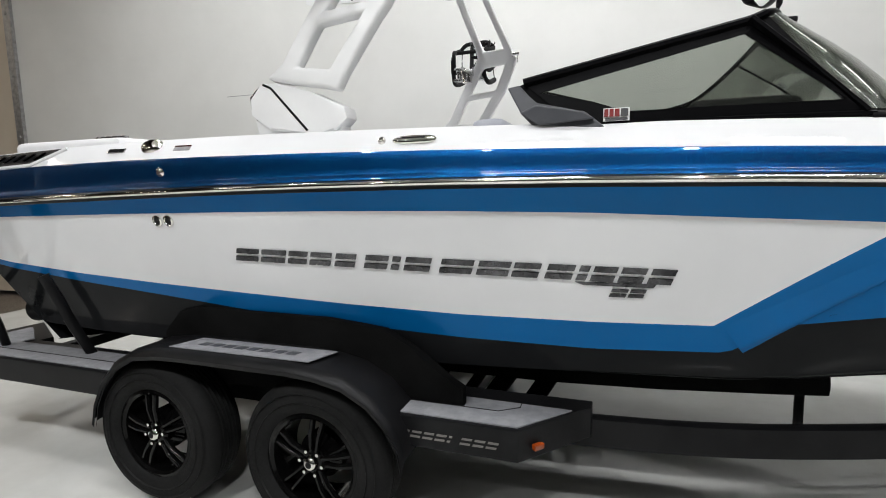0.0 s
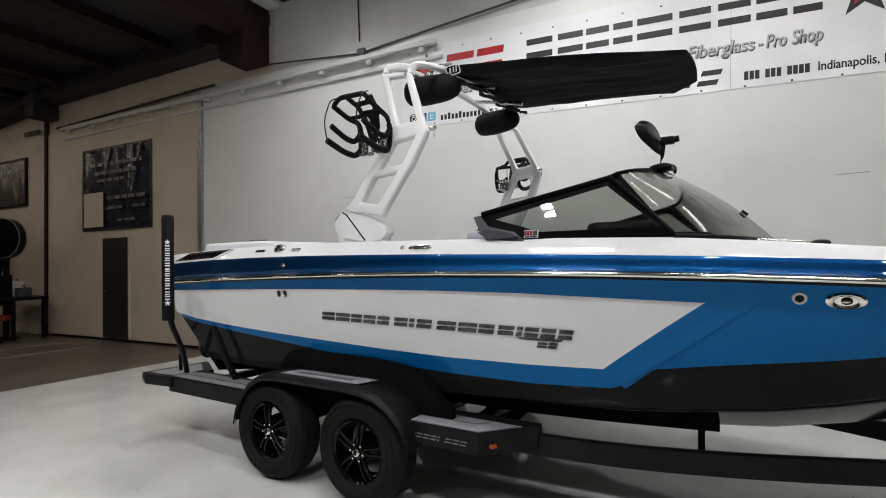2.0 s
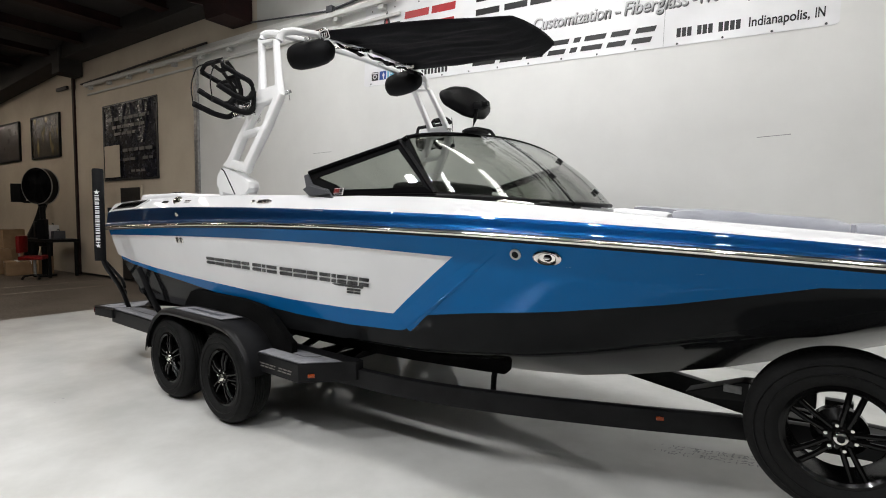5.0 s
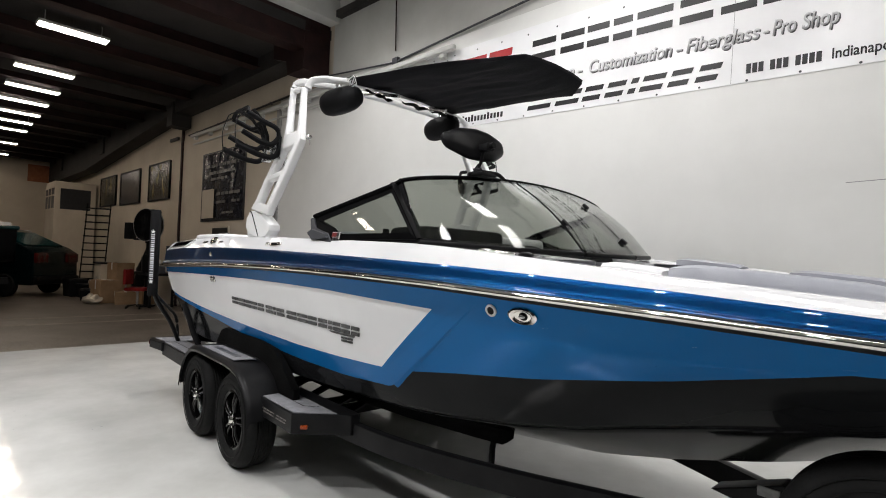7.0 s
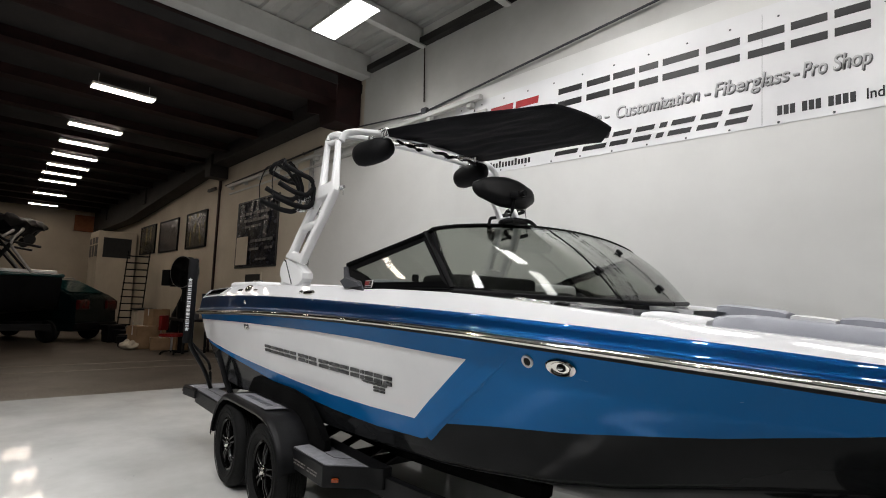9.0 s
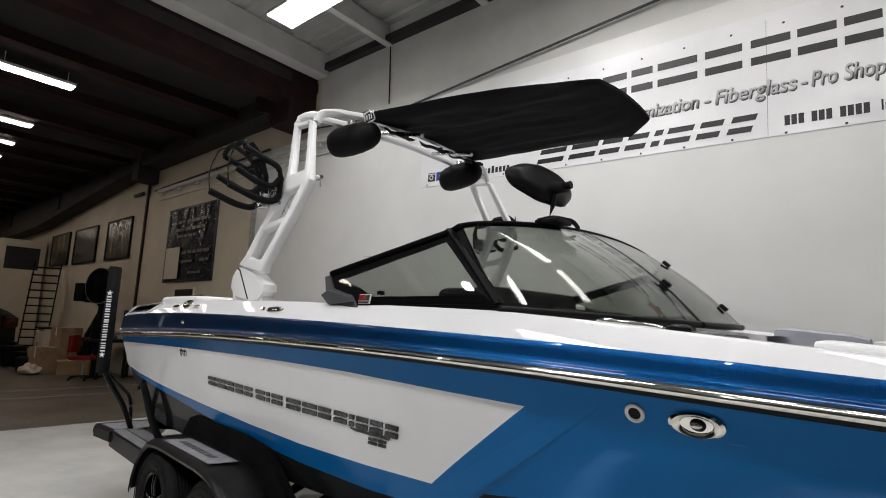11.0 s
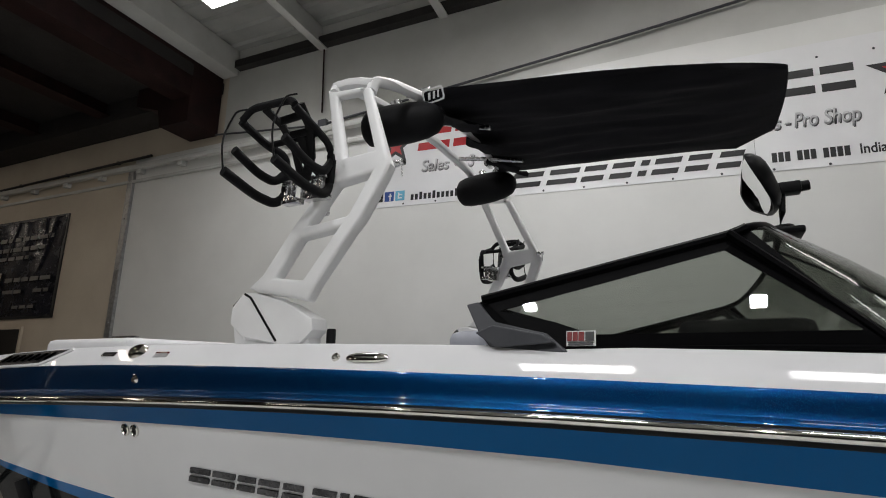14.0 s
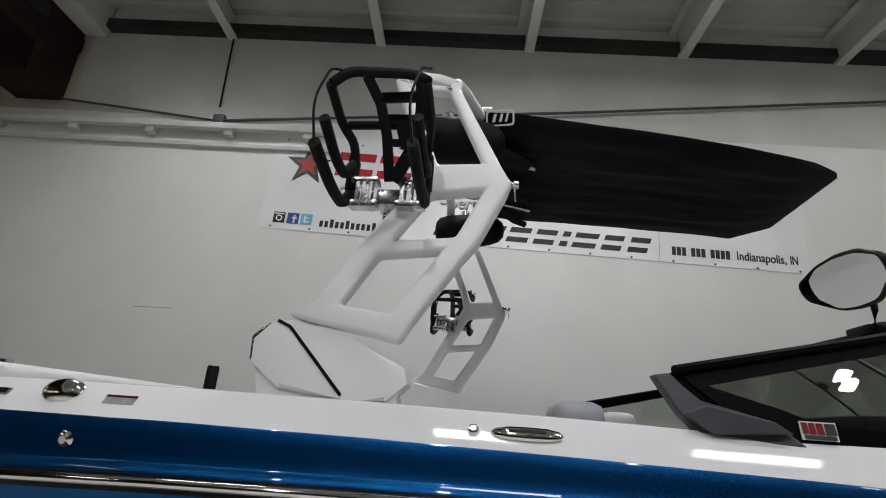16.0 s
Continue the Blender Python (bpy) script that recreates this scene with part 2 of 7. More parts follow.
def box(bm, x0, x1, y0, y1, z0, z1, m=None, bevel=0.0, mat=0, seg=2):
    v = [bm.verts.new((x, y, z)) for x in (x0, x1) for y in (y0, y1) for z in (z0, z1)]
    fs = [bm.faces.new([v[i] for i in q]) for q in ((0, 1, 3, 2), (4, 6, 7, 5), (0, 4, 5, 1), (2, 3, 7, 6), (0, 2, 6, 4), (1, 5, 7, 3))]
    for f in fs:
        f.material_index = mat
    if bevel:
        es = list({e for f in fs for e in f.edges})
        got = bmesh.ops.bevel(bm, geom=es, offset=bevel, segments=seg, profile=0.6, affect="EDGES")
        for f in got["faces"]:
            f.material_index = mat
        v = list({w for f in got["faces"] for w in f.verts} | {w for w in v if w.is_valid})
    if m is not None:
        bmesh.ops.transform(bm, matrix=m, verts=[w for w in v if w.is_valid])
    return bm


def prism(bm, pts, depth, m=None, bevel=0.0, mat=0):
    """A polygon in the x-z plane, given thickness along y."""
    a = [bm.verts.new((x, 0, z)) for x, z in pts]
    b = [bm.verts.new((x, depth, z)) for x, z in pts]
    n = len(pts)
    fs = [bm.faces.new(a), bm.faces.new(b[::-1])]
    fs += [bm.faces.new([a[i], b[i], b[(i + 1) % n], a[(i + 1) % n]]) for i in range(n)]
    for f in fs:
        f.material_index = mat
    vs = a + b
    if bevel:
        es = list({e for f in fs for e in f.edges})
        got = bmesh.ops.bevel(bm, geom=es, offset=bevel, segments=2, profile=0.6, affect="EDGES")
        for f in got["faces"]:
            f.material_index = mat
        vs = list({w for f in got["faces"] for w in f.verts} | {w for w in vs if w.is_valid})
    if m is not None:
        bmesh.ops.transform(bm, matrix=m, verts=[w for w in vs if w.is_valid])
    return bm


def slab(bm, corners, thick, mat=0):
    """A flat or gently warped panel through corner points, given thickness along its normal."""
    c = [Vector(p) for p in corners]
    n = (c[1] - c[0]).cross(c[2] - c[0]).normalized() * thick
    a = [bm.verts.new(p) for p in c]
    b = [bm.verts.new(p + n) for p in c]
    k = len(c)
    fs = [bm.faces.new(a[::-1]), bm.faces.new(b)]
    fs += [bm.faces.new([a[i], a[(i + 1) % k], b[(i + 1) % k], b[i]]) for i in range(k)]
    for f in fs:
        f.material_index = mat
    return bm


def rounded(points, radius, steps=5):
    """A polyline with its inner corners rounded."""
    p = [Vector(q) for q in points]
    out = [p[0]]
    for a, b, c in zip(p, p[1:], p[2:]):
        r = min(radius, (a - b).length * 0.45, (c - b).length * 0.45)
        s, e = b + (a - b).normalized() * r, b + (c - b).normalized() * r
        for i in range(steps + 1):
            t = i / steps
            out.append(s * (1 - t) ** 2 + b * 2 * t * (1 - t) + e * t**2)
    out.append(p[-1])
    return out


def tube(bm, points, rx, ry=None, sides=10, up=(0, 0, 1), square=0.0, mat=0, ends=None):
    """A swept oval or rounded bar. square 0 is round, towards 1 boxy. ends: radius factors along the way."""
    p = [Vector(q) for q in points]
    ry = rx if ry is None else ry
    rings = []
    for i, c in enumerate(p):
        d = (p[min(i + 1, len(p) - 1)] - p[max(i - 1, 0)]).normalized()
        u = Vector(up)
        if abs(d.dot(u)) > 0.97:
            u = Vector((1, 0, 0)) if abs(d.x) < 0.9 else Vector((0, 1, 0))
        s = d.cross(u).normalized()
        w = s.cross(d).normalized()
        k = 1.0 if ends is None else ends[i]
        ring = []
        for j in range(sides):
            a = 2 * math.pi * (j + 0.5) / sides
            ca, sa = math.cos(a), math.sin(a)
            q = 1.0 / max(abs(ca), abs(sa)) * square + (1 - square)
            ring.append(bm.verts.new(c + s * (ca * rx * k * q) + w * (sa * ry * k * q)))
        rings.append(ring)
    for a, b in zip(rings, rings[1:]):
        for j in range(sides):
            bm.faces.new([a[j], b[j], b[(j + 1) % sides], a[(j + 1) % sides]]).material_index = mat
    bm.faces.new(rings[0]).material_index = mat
    bm.faces.new(rings[-1][::-1]).material_index = mat
    return bm


def lathe(bm, profile, sides=32, m=None, mat=0, closed=False):
    """Turns (radius, along) pairs about the y axis."""
    rings = []
    for r, y in profile:
        if r < 1e-6:
            rings.append([bm.verts.new((0, y, 0))])
        else:
            rings.append([bm.verts.new((r * math.cos(2 * math.pi * i / sides), y, r * math.sin(2 * math.pi * i / sides))) for i in range(sides)])
    pairs = list(zip(rings, rings[1:])) + ([(rings[-1], rings[0])] if closed else [])
    for a, b in pairs:
        for i in range(sides):
            j = (i + 1) % sides
            if len(a) == 1:
                f = bm.faces.new([a[0], b[j], b[i]])
            elif len(b) == 1:
                f = bm.faces.new([a[i], a[j], b[0]])
            else:
                f = bm.faces.new([a[i], a[j], b[j], b[i]])
            f.material_index = mat
    if m is not None:
        bmesh.ops.transform(bm, matrix=m, verts=[v for r in rings for v in r])
    return bm


def sheet(bm, rows, mat=0, flip=False):
    """Quads between rows of equally many points."""
    grid = [[bm.verts.new(p) for p in row] for row in rows]
    for a, b in zip(grid, grid[1:]):
        for i in range(len(a) - 1):
            q = [a[i], a[i + 1], b[i + 1], b[i]]
            try:
                bm.faces.new(q[::-1] if flip else q).material_index = mat
            except ValueError:
                pass
    return grid


def ball(bm, centre, rx, ry, rz, m=None, u=16, v=10):
    got = bmesh.ops.create_uvsphere(bm, u_segments=u, v_segments=v, radius=1.0)
    t = Matrix.Translation(centre) @ (m or Matrix.Identity(4)) @ Matrix.Diagonal((rx, ry, rz, 1))
    bmesh.ops.transform(bm, matrix=t, verts=got["verts"])
    return bm


def interp(x, xs, ys):
    return float(np.interp(x, xs, ys))


def smooth01(a, b, x):
    t = min(1.0, max(0.0, (x - a) / (b - a)))
    return t * t * (3 - 2 * t)


def lettering(text, height, width, depth, shear=0.0):
    """Built-in font as a mesh in the x-z plane, its left foot at the origin."""
    cu = bpy.data.curves.new("lettering", "FONT")
    cu.body, cu.size, cu.extrude, cu.shear, cu.offset = text, 1.0, 0.0, shear, 0.014
    ob = bpy.data.objects.new("lettering", cu)
    scene.collection.objects.link(ob)
    bpy.context.view_layer.update()
    me = bpy.data.meshes.new_from_object(ob.evaluated_get(bpy.context.evaluated_depsgraph_get()))
    bpy.data.objects.remove(ob)
    bm = bmesh.new()
    bm.from_mesh(me)
    xs, ys = [v.co.x for v in bm.verts], [v.co.y for v in bm.verts]
    kx, ky = width / (max(xs) - min(xs)), height / 0.73
    x0 = min(xs)
    for v in bm.verts:
        v.co = Vector(((v.co.x - x0) * kx, 0.0, v.co.y * ky))
    got = bmesh.ops.extrude_face_region(bm, geom=bm.faces[:])
    for v in got["geom"]:
        if isinstance(v, bmesh.types.BMVert):
            v.co.y -= depth
    bmesh.ops.recalc_face_normals(bm, faces=bm.faces[:])
    return bm


def brand_shapes(cells, z0, z1, depth, slant=0.0, stroke=0.3, shape=None):
    """Plain slanted bars, an upper and a lower one for each cell (from, to), in place of a brand's word."""
    h, out = z1 - z0, []
    for a, b in cells:
        bm = bmesh.new()
        for c, d in ((0.0, stroke), (1 - stroke, 1.0)):
            prism(bm, [(a + slant * c, z0 + h * c), (b + slant * c, z0 + h * c), (b + slant * d, z0 + h * d), (a + slant * d, z0 + h * d)], -depth)
        if shape:
            shape(bm)
        bmesh.ops.recalc_face_normals(bm, faces=bm.faces[:])
        out.append(bm)
    return out


def star(bm, u, z, r, depth, mat=0):
    pts = []
    for i in range(10):
        a = math.pi / 2 + i * math.pi / 5
        k = r if i % 2 == 0 else r * 0.40
        pts.append((u + k * math.cos(a), z + k * math.sin(a)))
    return prism(bm, pts, -depth, mat=mat)


# ---- the hall ----
def room_part(name, bm, mat, label, kind="structure", smooth=False):
    ob = mesh_ob(name, bm, mat, None, label, smooth, 35)
    ob.matrix_world = ROOM
    return tagged(ob, kind=kind)


FLOOR_EDGE = -5.5
bm = bmesh.new()
box(bm, FLOOR_EDGE, 12.0, -16.0, 6.0, -0.2, 0.0)
tagged(mesh_ob("floor", bm, EPOXY, None, "glossy white epoxy floor with scuffs under the trailer"), kind="structure")
bm = bmesh.new()
box(bm, -38.0, FLOOR_EDGE, -16.0, 6.0, -0.2, -0.003)
tagged(mesh_ob("floor_concrete", bm, CONCRETE, None, "brown worn concrete floor of the dark hall"), kind="structure")
for i, x in enumerate((-8.55, -9.65)):
    bm = bmesh.new()
    box(bm, x - 0.035, x + 0.035, -14.0, 1.2, -0.003, 0.002)
    tagged(mesh_ob("floor_line", bm, LINE_PAINT, None, "worn pale painted line on the concrete floor"), kind="structure")

# wall with the banner, the sliding door and the far end
bm = bmesh.new()
box(bm, -5.92, 13.0, 0.0, 0.25, 0.0, 4.80)
wall = room_part("wall_north", bm, WALL_PAINT, "white flat panelled wall behind the boat")
bm = bmesh.new()
box(bm, -4.1, 13.0, 0.02, 0.25, 4.80, 6.4)
room_part("wall_north_upper", bm, WALL_UPPER, "grey white upper wall below the roof")
bm = bmesh.new()
box(bm, -11.15, -5.92, -0.015, 0.25, 0.06, 4.62)
box(bm, -11.15, -4.1, 0.02, 0.25, 4.62, 6.0)
room_part("wall_north_door_panel", bm, WALL_CREAM, "cream wall panel with a dark door and a large poster")
bm = bmesh.new()
box(bm, -38.0, -11.15, 0.03, 0.25, 0.0, 6.2)
room_part("wall_north_far", bm, WALL_CREAM, "cream wall of the dark hall with framed prints")
bm = bmesh.new()
box(bm, -11.21, -11.11, -0.06, 0.0, 0.0, 5.5, bevel=0.01)
room_part("trim_joint", bm, MAROON_STEEL, "dark steel joint post in the cream wall")
bm = bmesh.new()
box(bm, -5.98, -5.86, -0.05, 0.0, 0.02, 4.60, bevel=0.006)
for z in (0.6, 1.4, 2.2, 3.0, 3.8):
    lathe(bm, [(0.0, -0.066), (0.018, -0.064), (0.022, -0.048)], 10, Matrix.Translation((-5.92, 0, z)))
room_part("trim_door_edge", bm, GALV, "galvanised vertical edge channel of the sliding door")
# sliding door track: twin rails with brackets
bm = bmesh.new()
box(bm, -10.4, -0.95, -0.13, -0.05, 4.585, 4.66, bevel=0.012)
for i in range(11):
    u = -10.2 + i * 0.9
    box(bm, u - 0.05, u + 0.05, -0.10, 0.0, 4.52, 4.68, bevel=0.012)
box(bm, -10.4, -0.9, -0.05, 0.0, 4.40, 4.44)
ob = room_part("door_track", bm, BEAM_WHITE, "white sliding door track on brackets", smooth=True)
# pipe along the hall wall
bm = bmesh.new()
tube(bm, [(u, -0.05, 4.70 + 0.10 * (u + 10.7) / 5.2) for u in (-10.7, -9.0, -7.5, -6.6, -5.5)], 0.022, 0.022, 8)
for u in (-10.2, -8.9, -7.6, -6.3):
    box(bm, u - 0.02, u + 0.02, -0.05, 0.0, 4.69 + 0.10 * (u + 10.7) / 5.2, 4.74 + 0.10 * (u + 10.7) / 5.2)
box(bm, -12.1, -11.5, -0.06, 0.0, 4.70, 4.78, bevel=0.006)
room_part("wall_pipe", bm, DOOR_DARK, "thin dark pipe on clips along the cream wall", smooth=True)
# conduits sloping along the wall
bm = bmesh.new()
tube(bm, [(-4.2, -0.03, 4.93), (-2.25, -0.03, 4.73)], 0.014, sides=8)
tube(bm, [(-2.25, -0.03, 4.74), (1.7, -0.03, 5.06), (6.0, -0.03, 5.48), (12.0, -0.03, 6.0)], 0.016, sides=8)
box(bm, -2.33, -2.20, -0.07, 0.0, 4.66, 4.80, bevel=0.01)
room_part("conduit", bm, GREY_TRIM, "thin dark conduit sloping along the upper wall", smooth=True)
bm = bmesh.new()
tube(bm, [(-2.31, -0.015, 4.93), (-2.345, -0.015, 5.92)], 0.011, sides=8)
room_part("wall_strap", bm, MAROON_STEEL, "thin dark rod on the upper wall", smooth=True)

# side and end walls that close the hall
# the east and south walls are unseen; their dark grey cuts reflected fill light
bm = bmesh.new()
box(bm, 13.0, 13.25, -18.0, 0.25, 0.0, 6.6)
room_part("wall_east", bm, UNSEEN_WALL, "plain unseen end wall, darkened grey to hold down reflections")
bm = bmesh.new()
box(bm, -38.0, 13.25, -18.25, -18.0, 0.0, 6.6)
room_part("wall_south", bm, UNSEEN_WALL, "plain unseen side wall, darkened grey to hold down reflections")
bm = bmesh.new()
box(bm, -27.0, -26.75, -18.0, 0.25, 0.0, 6.2)
room_part("wall_west", bm, WALL_CREAM, "plain cream wall at the far end of the hall")

# roof over the bright bay: ribbed deck and purlins
bm = bmesh.new()
pts, u = [], -4.0
rows = []
y = -18.0
prof = []
while y < 0.02:
    prof += [(y, 6.30), (y + 0.14, 6.30), (y + 0.17, 6.26), (y + 0.27, 6.26)]
    y += 0.30
sheet(bm, [[(-4.0, a, b) for a, b in prof], [(13.2, a, b) for a, b in prof]], flip=True)
sheet(bm, [[(-4.0, a, b + 0.05) for a, b in prof], [(13.2, a, b + 0.05) for a, b in prof]])
room_part("ceiling", bm, DECK_WHITE, "white ribbed metal roof deck")
for u in (-2.40, -0.58, 1.20, 3.00, 4.80, 6.60, 8.40, 10.2, 12.0):
    bm = bmesh.new()
    box(bm, u - 0.012, u + 0.012, -18.0, 0.0, 5.92, 6.26)
    box(bm, u - 0.012, u + 0.10, -18.0, 0.0, 5.895, 5.92)
    box(bm, u - 0.10, u + 0.012, -18.0, 0.0, 6.235, 6.26)
    room_part("ceiling_purlin", bm, BEAM_WHITE, "white painted steel roof purlin")
bm = bmesh.new()
box(bm, -4.20, -3.92, -18.0, -0.0, 5.86, 6.26, bevel=0.01)
room_part("ceiling_edge_beam", bm, BEAM_WHITE, "white painted edge beam of the bright bay")
bm = bmesh.new()
box(bm, -3.9, 13.0, -0.10, 0.02, 5.94, 6.06)
room_part("ceiling_eave", bm, DARK_CEIL, "dark eave angle under the roof at the wall")
bm = bmesh.new()
box(bm, -3.9, 13.0, -0.02, 0.25, 6.06, 6.30)
room_part("wall_eave", bm, WALL_UPPER, "closing strip between wall and roof")

# dark girder and roof over the hall
bm = bmesh.new()
prism(bm, [(-4.20, 5.95), (-4.20, 4.92), (-4.75, 4.92), (-4.80, 5.2), (-5.3, 5.35), (-5.3, 5.95)], 0.55, Matrix.Translation((0, -0.55, 0)), 0.01)
box(bm, -4.55, -4.21, -18.0, -0.4, 5.30, 6.0, bevel=0.01)
room_part("girder", bm, MAROON_STEEL, "dark red primed steel girder across the hall")
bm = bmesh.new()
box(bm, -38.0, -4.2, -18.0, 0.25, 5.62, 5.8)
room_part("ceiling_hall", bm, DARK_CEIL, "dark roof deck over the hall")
# dark strip over the wall top, reaching lower towards the far end
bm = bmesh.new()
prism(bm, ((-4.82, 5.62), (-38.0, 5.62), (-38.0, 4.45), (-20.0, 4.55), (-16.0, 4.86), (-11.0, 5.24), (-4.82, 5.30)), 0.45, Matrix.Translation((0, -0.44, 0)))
room_part("ceiling_dark_strip", bm, DARK_CEIL, "dark strip with a sloping lower edge between roof and wall")
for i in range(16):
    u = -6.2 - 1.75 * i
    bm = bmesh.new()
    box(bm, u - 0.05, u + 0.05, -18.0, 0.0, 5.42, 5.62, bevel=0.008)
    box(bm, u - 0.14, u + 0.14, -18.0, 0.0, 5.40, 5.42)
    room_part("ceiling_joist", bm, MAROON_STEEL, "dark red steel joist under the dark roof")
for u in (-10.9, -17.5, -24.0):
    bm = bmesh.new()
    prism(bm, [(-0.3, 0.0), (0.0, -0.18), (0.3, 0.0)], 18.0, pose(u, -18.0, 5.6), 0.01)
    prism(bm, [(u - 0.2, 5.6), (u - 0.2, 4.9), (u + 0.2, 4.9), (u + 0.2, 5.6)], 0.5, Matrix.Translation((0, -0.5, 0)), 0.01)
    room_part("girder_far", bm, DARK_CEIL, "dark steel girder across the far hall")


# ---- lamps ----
def high_bay(u, y, z, glow_mat, length=1.2, width=0.42, turn=0.0, power=0.0, spread=180.0, label="bright white high bay panel lamp hung under the roof, its row partly added"):
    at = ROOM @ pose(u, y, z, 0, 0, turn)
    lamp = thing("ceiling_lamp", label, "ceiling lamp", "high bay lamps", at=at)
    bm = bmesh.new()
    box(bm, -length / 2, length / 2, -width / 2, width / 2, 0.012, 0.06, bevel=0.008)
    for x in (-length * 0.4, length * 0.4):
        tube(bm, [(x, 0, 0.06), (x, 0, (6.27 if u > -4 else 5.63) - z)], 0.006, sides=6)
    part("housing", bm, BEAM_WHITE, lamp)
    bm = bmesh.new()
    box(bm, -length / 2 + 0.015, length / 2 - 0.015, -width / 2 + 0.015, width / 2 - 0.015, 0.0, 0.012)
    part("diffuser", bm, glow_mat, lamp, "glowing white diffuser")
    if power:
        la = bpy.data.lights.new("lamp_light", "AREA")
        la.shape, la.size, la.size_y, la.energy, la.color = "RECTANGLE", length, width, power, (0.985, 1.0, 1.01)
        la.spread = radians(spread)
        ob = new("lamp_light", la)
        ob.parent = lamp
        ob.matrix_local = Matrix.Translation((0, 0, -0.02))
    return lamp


# panels at 2.42 and 5.6 are added to join the windshield streak
for u, y, share in ((-2.27, -1.66, 0.62), (0.85, -1.55, 0.74), (2.42, -1.50, 0.17), (4.0, -1.45, 0.07), (5.6, -1.40, 0.04), (7.2, -1.35, 0.03)):
    high_bay(u, y, 5.65, LAMP_GLOW, power=LAMP_POWER * share, spread=142.0)
# first two panels follow from gunwale reflections, the other two are added beyond
for u, share in ((0.66, 0.60), (3.37, 0.34), (6.08, 0.12), (8.79, 0.06)):
    high_bay(u, -4.62, 5.65, LAMP_GLOW, power=LAMP_POWER * share, spread=160.0)
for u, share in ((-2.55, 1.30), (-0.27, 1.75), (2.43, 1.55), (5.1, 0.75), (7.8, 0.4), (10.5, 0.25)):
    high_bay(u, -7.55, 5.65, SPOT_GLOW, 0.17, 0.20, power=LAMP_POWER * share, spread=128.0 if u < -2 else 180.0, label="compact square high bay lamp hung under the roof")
for u in (-5.35, -8.0, -10.7):
    high_bay(u, -7.4, 5.35, ROW_GLOW, 1.05, 0.28, 90.0, label="bright white strip lamp in a row under the dark roof")
for x, y in ((-7.0, -1.6), (-9.95, -1.8), (-11.75, -1.9), (-13.4, -2.0), (-15.0, -2.08), (-16.45, -2.17), (-18.0, -2.23), (-21.1, -2.37), (-24.45, -2.53)):
    p = ROOM.inverted() @ Vector((x, y, 5.35))
    high_bay(p.x, p.y, 5.35, ROW_GLOW, 1.05, 0.28, 90.0, label="bright white strip lamp in a row under the dark roof")


# ---- the boat: form ----
RAIL_X = (-2.0, -1.0, 0.0, 1.0, 2.0, 3.0, 3.5, 4.0, 4.5, 5.0, 5.2, 5.35)
RAIL_Y = (1.235, 1.250, 1.255, 1.245, 1.205, 1.125, 1.04, 0.905, 0.70, 0.38, 0.20, 0.0)
STATION = (-2.0, -1.5, -1.0, -0.5, 0.0, 0.5, 1.0, 1.5, 2.0, 2.5, 3.0, 3.5, 4.0, 4.5, 5.0, 5.4)
RAIL_Z = (1.393, 1.412, 1.430, 1.445, 1.458, 1.466, 1.471, 1.470, 1.464, 1.452, 1.433, 1.409, 1.377, 1.339, 1.294, 1.255)
BAND_Z = (1.540, 1.568, 1.586, 1.594, 1.595, 1.591, 1.583, 1.572, 1.558, 1.541, 1.517, 1.486, 1.445, 1.392, 1.322, 1.27)
PANEL_TOP = (1.325, 1.337, 1.348, 1.357, 1.364, 1.368, 1.368, 1.361, 1.343, 1.325, 1.31, 1.310, 1.325, 1.318, 1.285, 1.25)
PANEL_LOW_X = (-2.0, -1.5, -1.0, -0.5, 0.0, 0.5, 1.0, 1.5, 1.9, 2.07, 2.25, 2.5, 2.9, 3.4, 3.9, 4.4, 5.4)
PANEL_LOW = (1.172, 1.092, 1.050, 1.020, 0.997, 0.972, 0.956, 0.954, 0.964, 0.974, 1.025, 1.08, 1.15, 1.225, 1.296, 1.312, 1.245)
PANEL_AFT = PANEL_LOW[:9] + (0.964,) * 8
BLUE_LOW_X = (-2.0, -1.5, -1.0, -0.5, 0.0, 0.5, 1.0, 1.5, 1.95, 2.11, 2.4, 2.9, 3.4, 3.9, 4.4, 5.4)
BLUE_LOW = (1.145, 1.058, 1.004, 0.960, 0.912, 0.877, 0.853, 0.842, 0.862, 0.978, 1.020, 1.082, 1.166, 1.280, 1.300, 1.24)
CHINE_X = (-2.0, -1.5, -1.0, 0.0, 0.8, 1.4, 2.05, 2.7, 3.0, 3.44, 3.8, 4.3, 5.4)
CHINE_Z = (0.80, 0.74, 0.72, 0.715, 0.72, 0.735, 0.755, 0.815, 0.87, 0.98, 1.055, 1.15, 1.225)
KEEL_X = (-2.0, -1.0, 1.5, 2.2, 2.65, 3.05, 3.48, 3.77, 3.9, 4.3, 4.8, 5.35)
KEEL_Z = (0.55, 0.46, 0.43, 0.452, 0.50, 0.59, 0.71, 0.81, 0.85, 1.0, 1.15, 1.255)
BOW = 5.35
STERN = -1.78


def rail_y(x):
    return interp(x, RAIL_X, RAIL_Y)


def rail_z(x):
    return interp(x, STATION, RAIL_Z)


def band_z(x):
    return interp(x, STATION, BAND_Z)


def top_z(x):
    return band_z(x) + interp(x, (-2, 2.25, 2.7, 3.0, 3.4, 4.4, 5.35), (0.088, 0.088, 0.070, 0.057, 0.043, 0.037, 0.036))


def stem_x(z):
    return interp(z, KEEL_Z[2:], KEEL_X[2:])


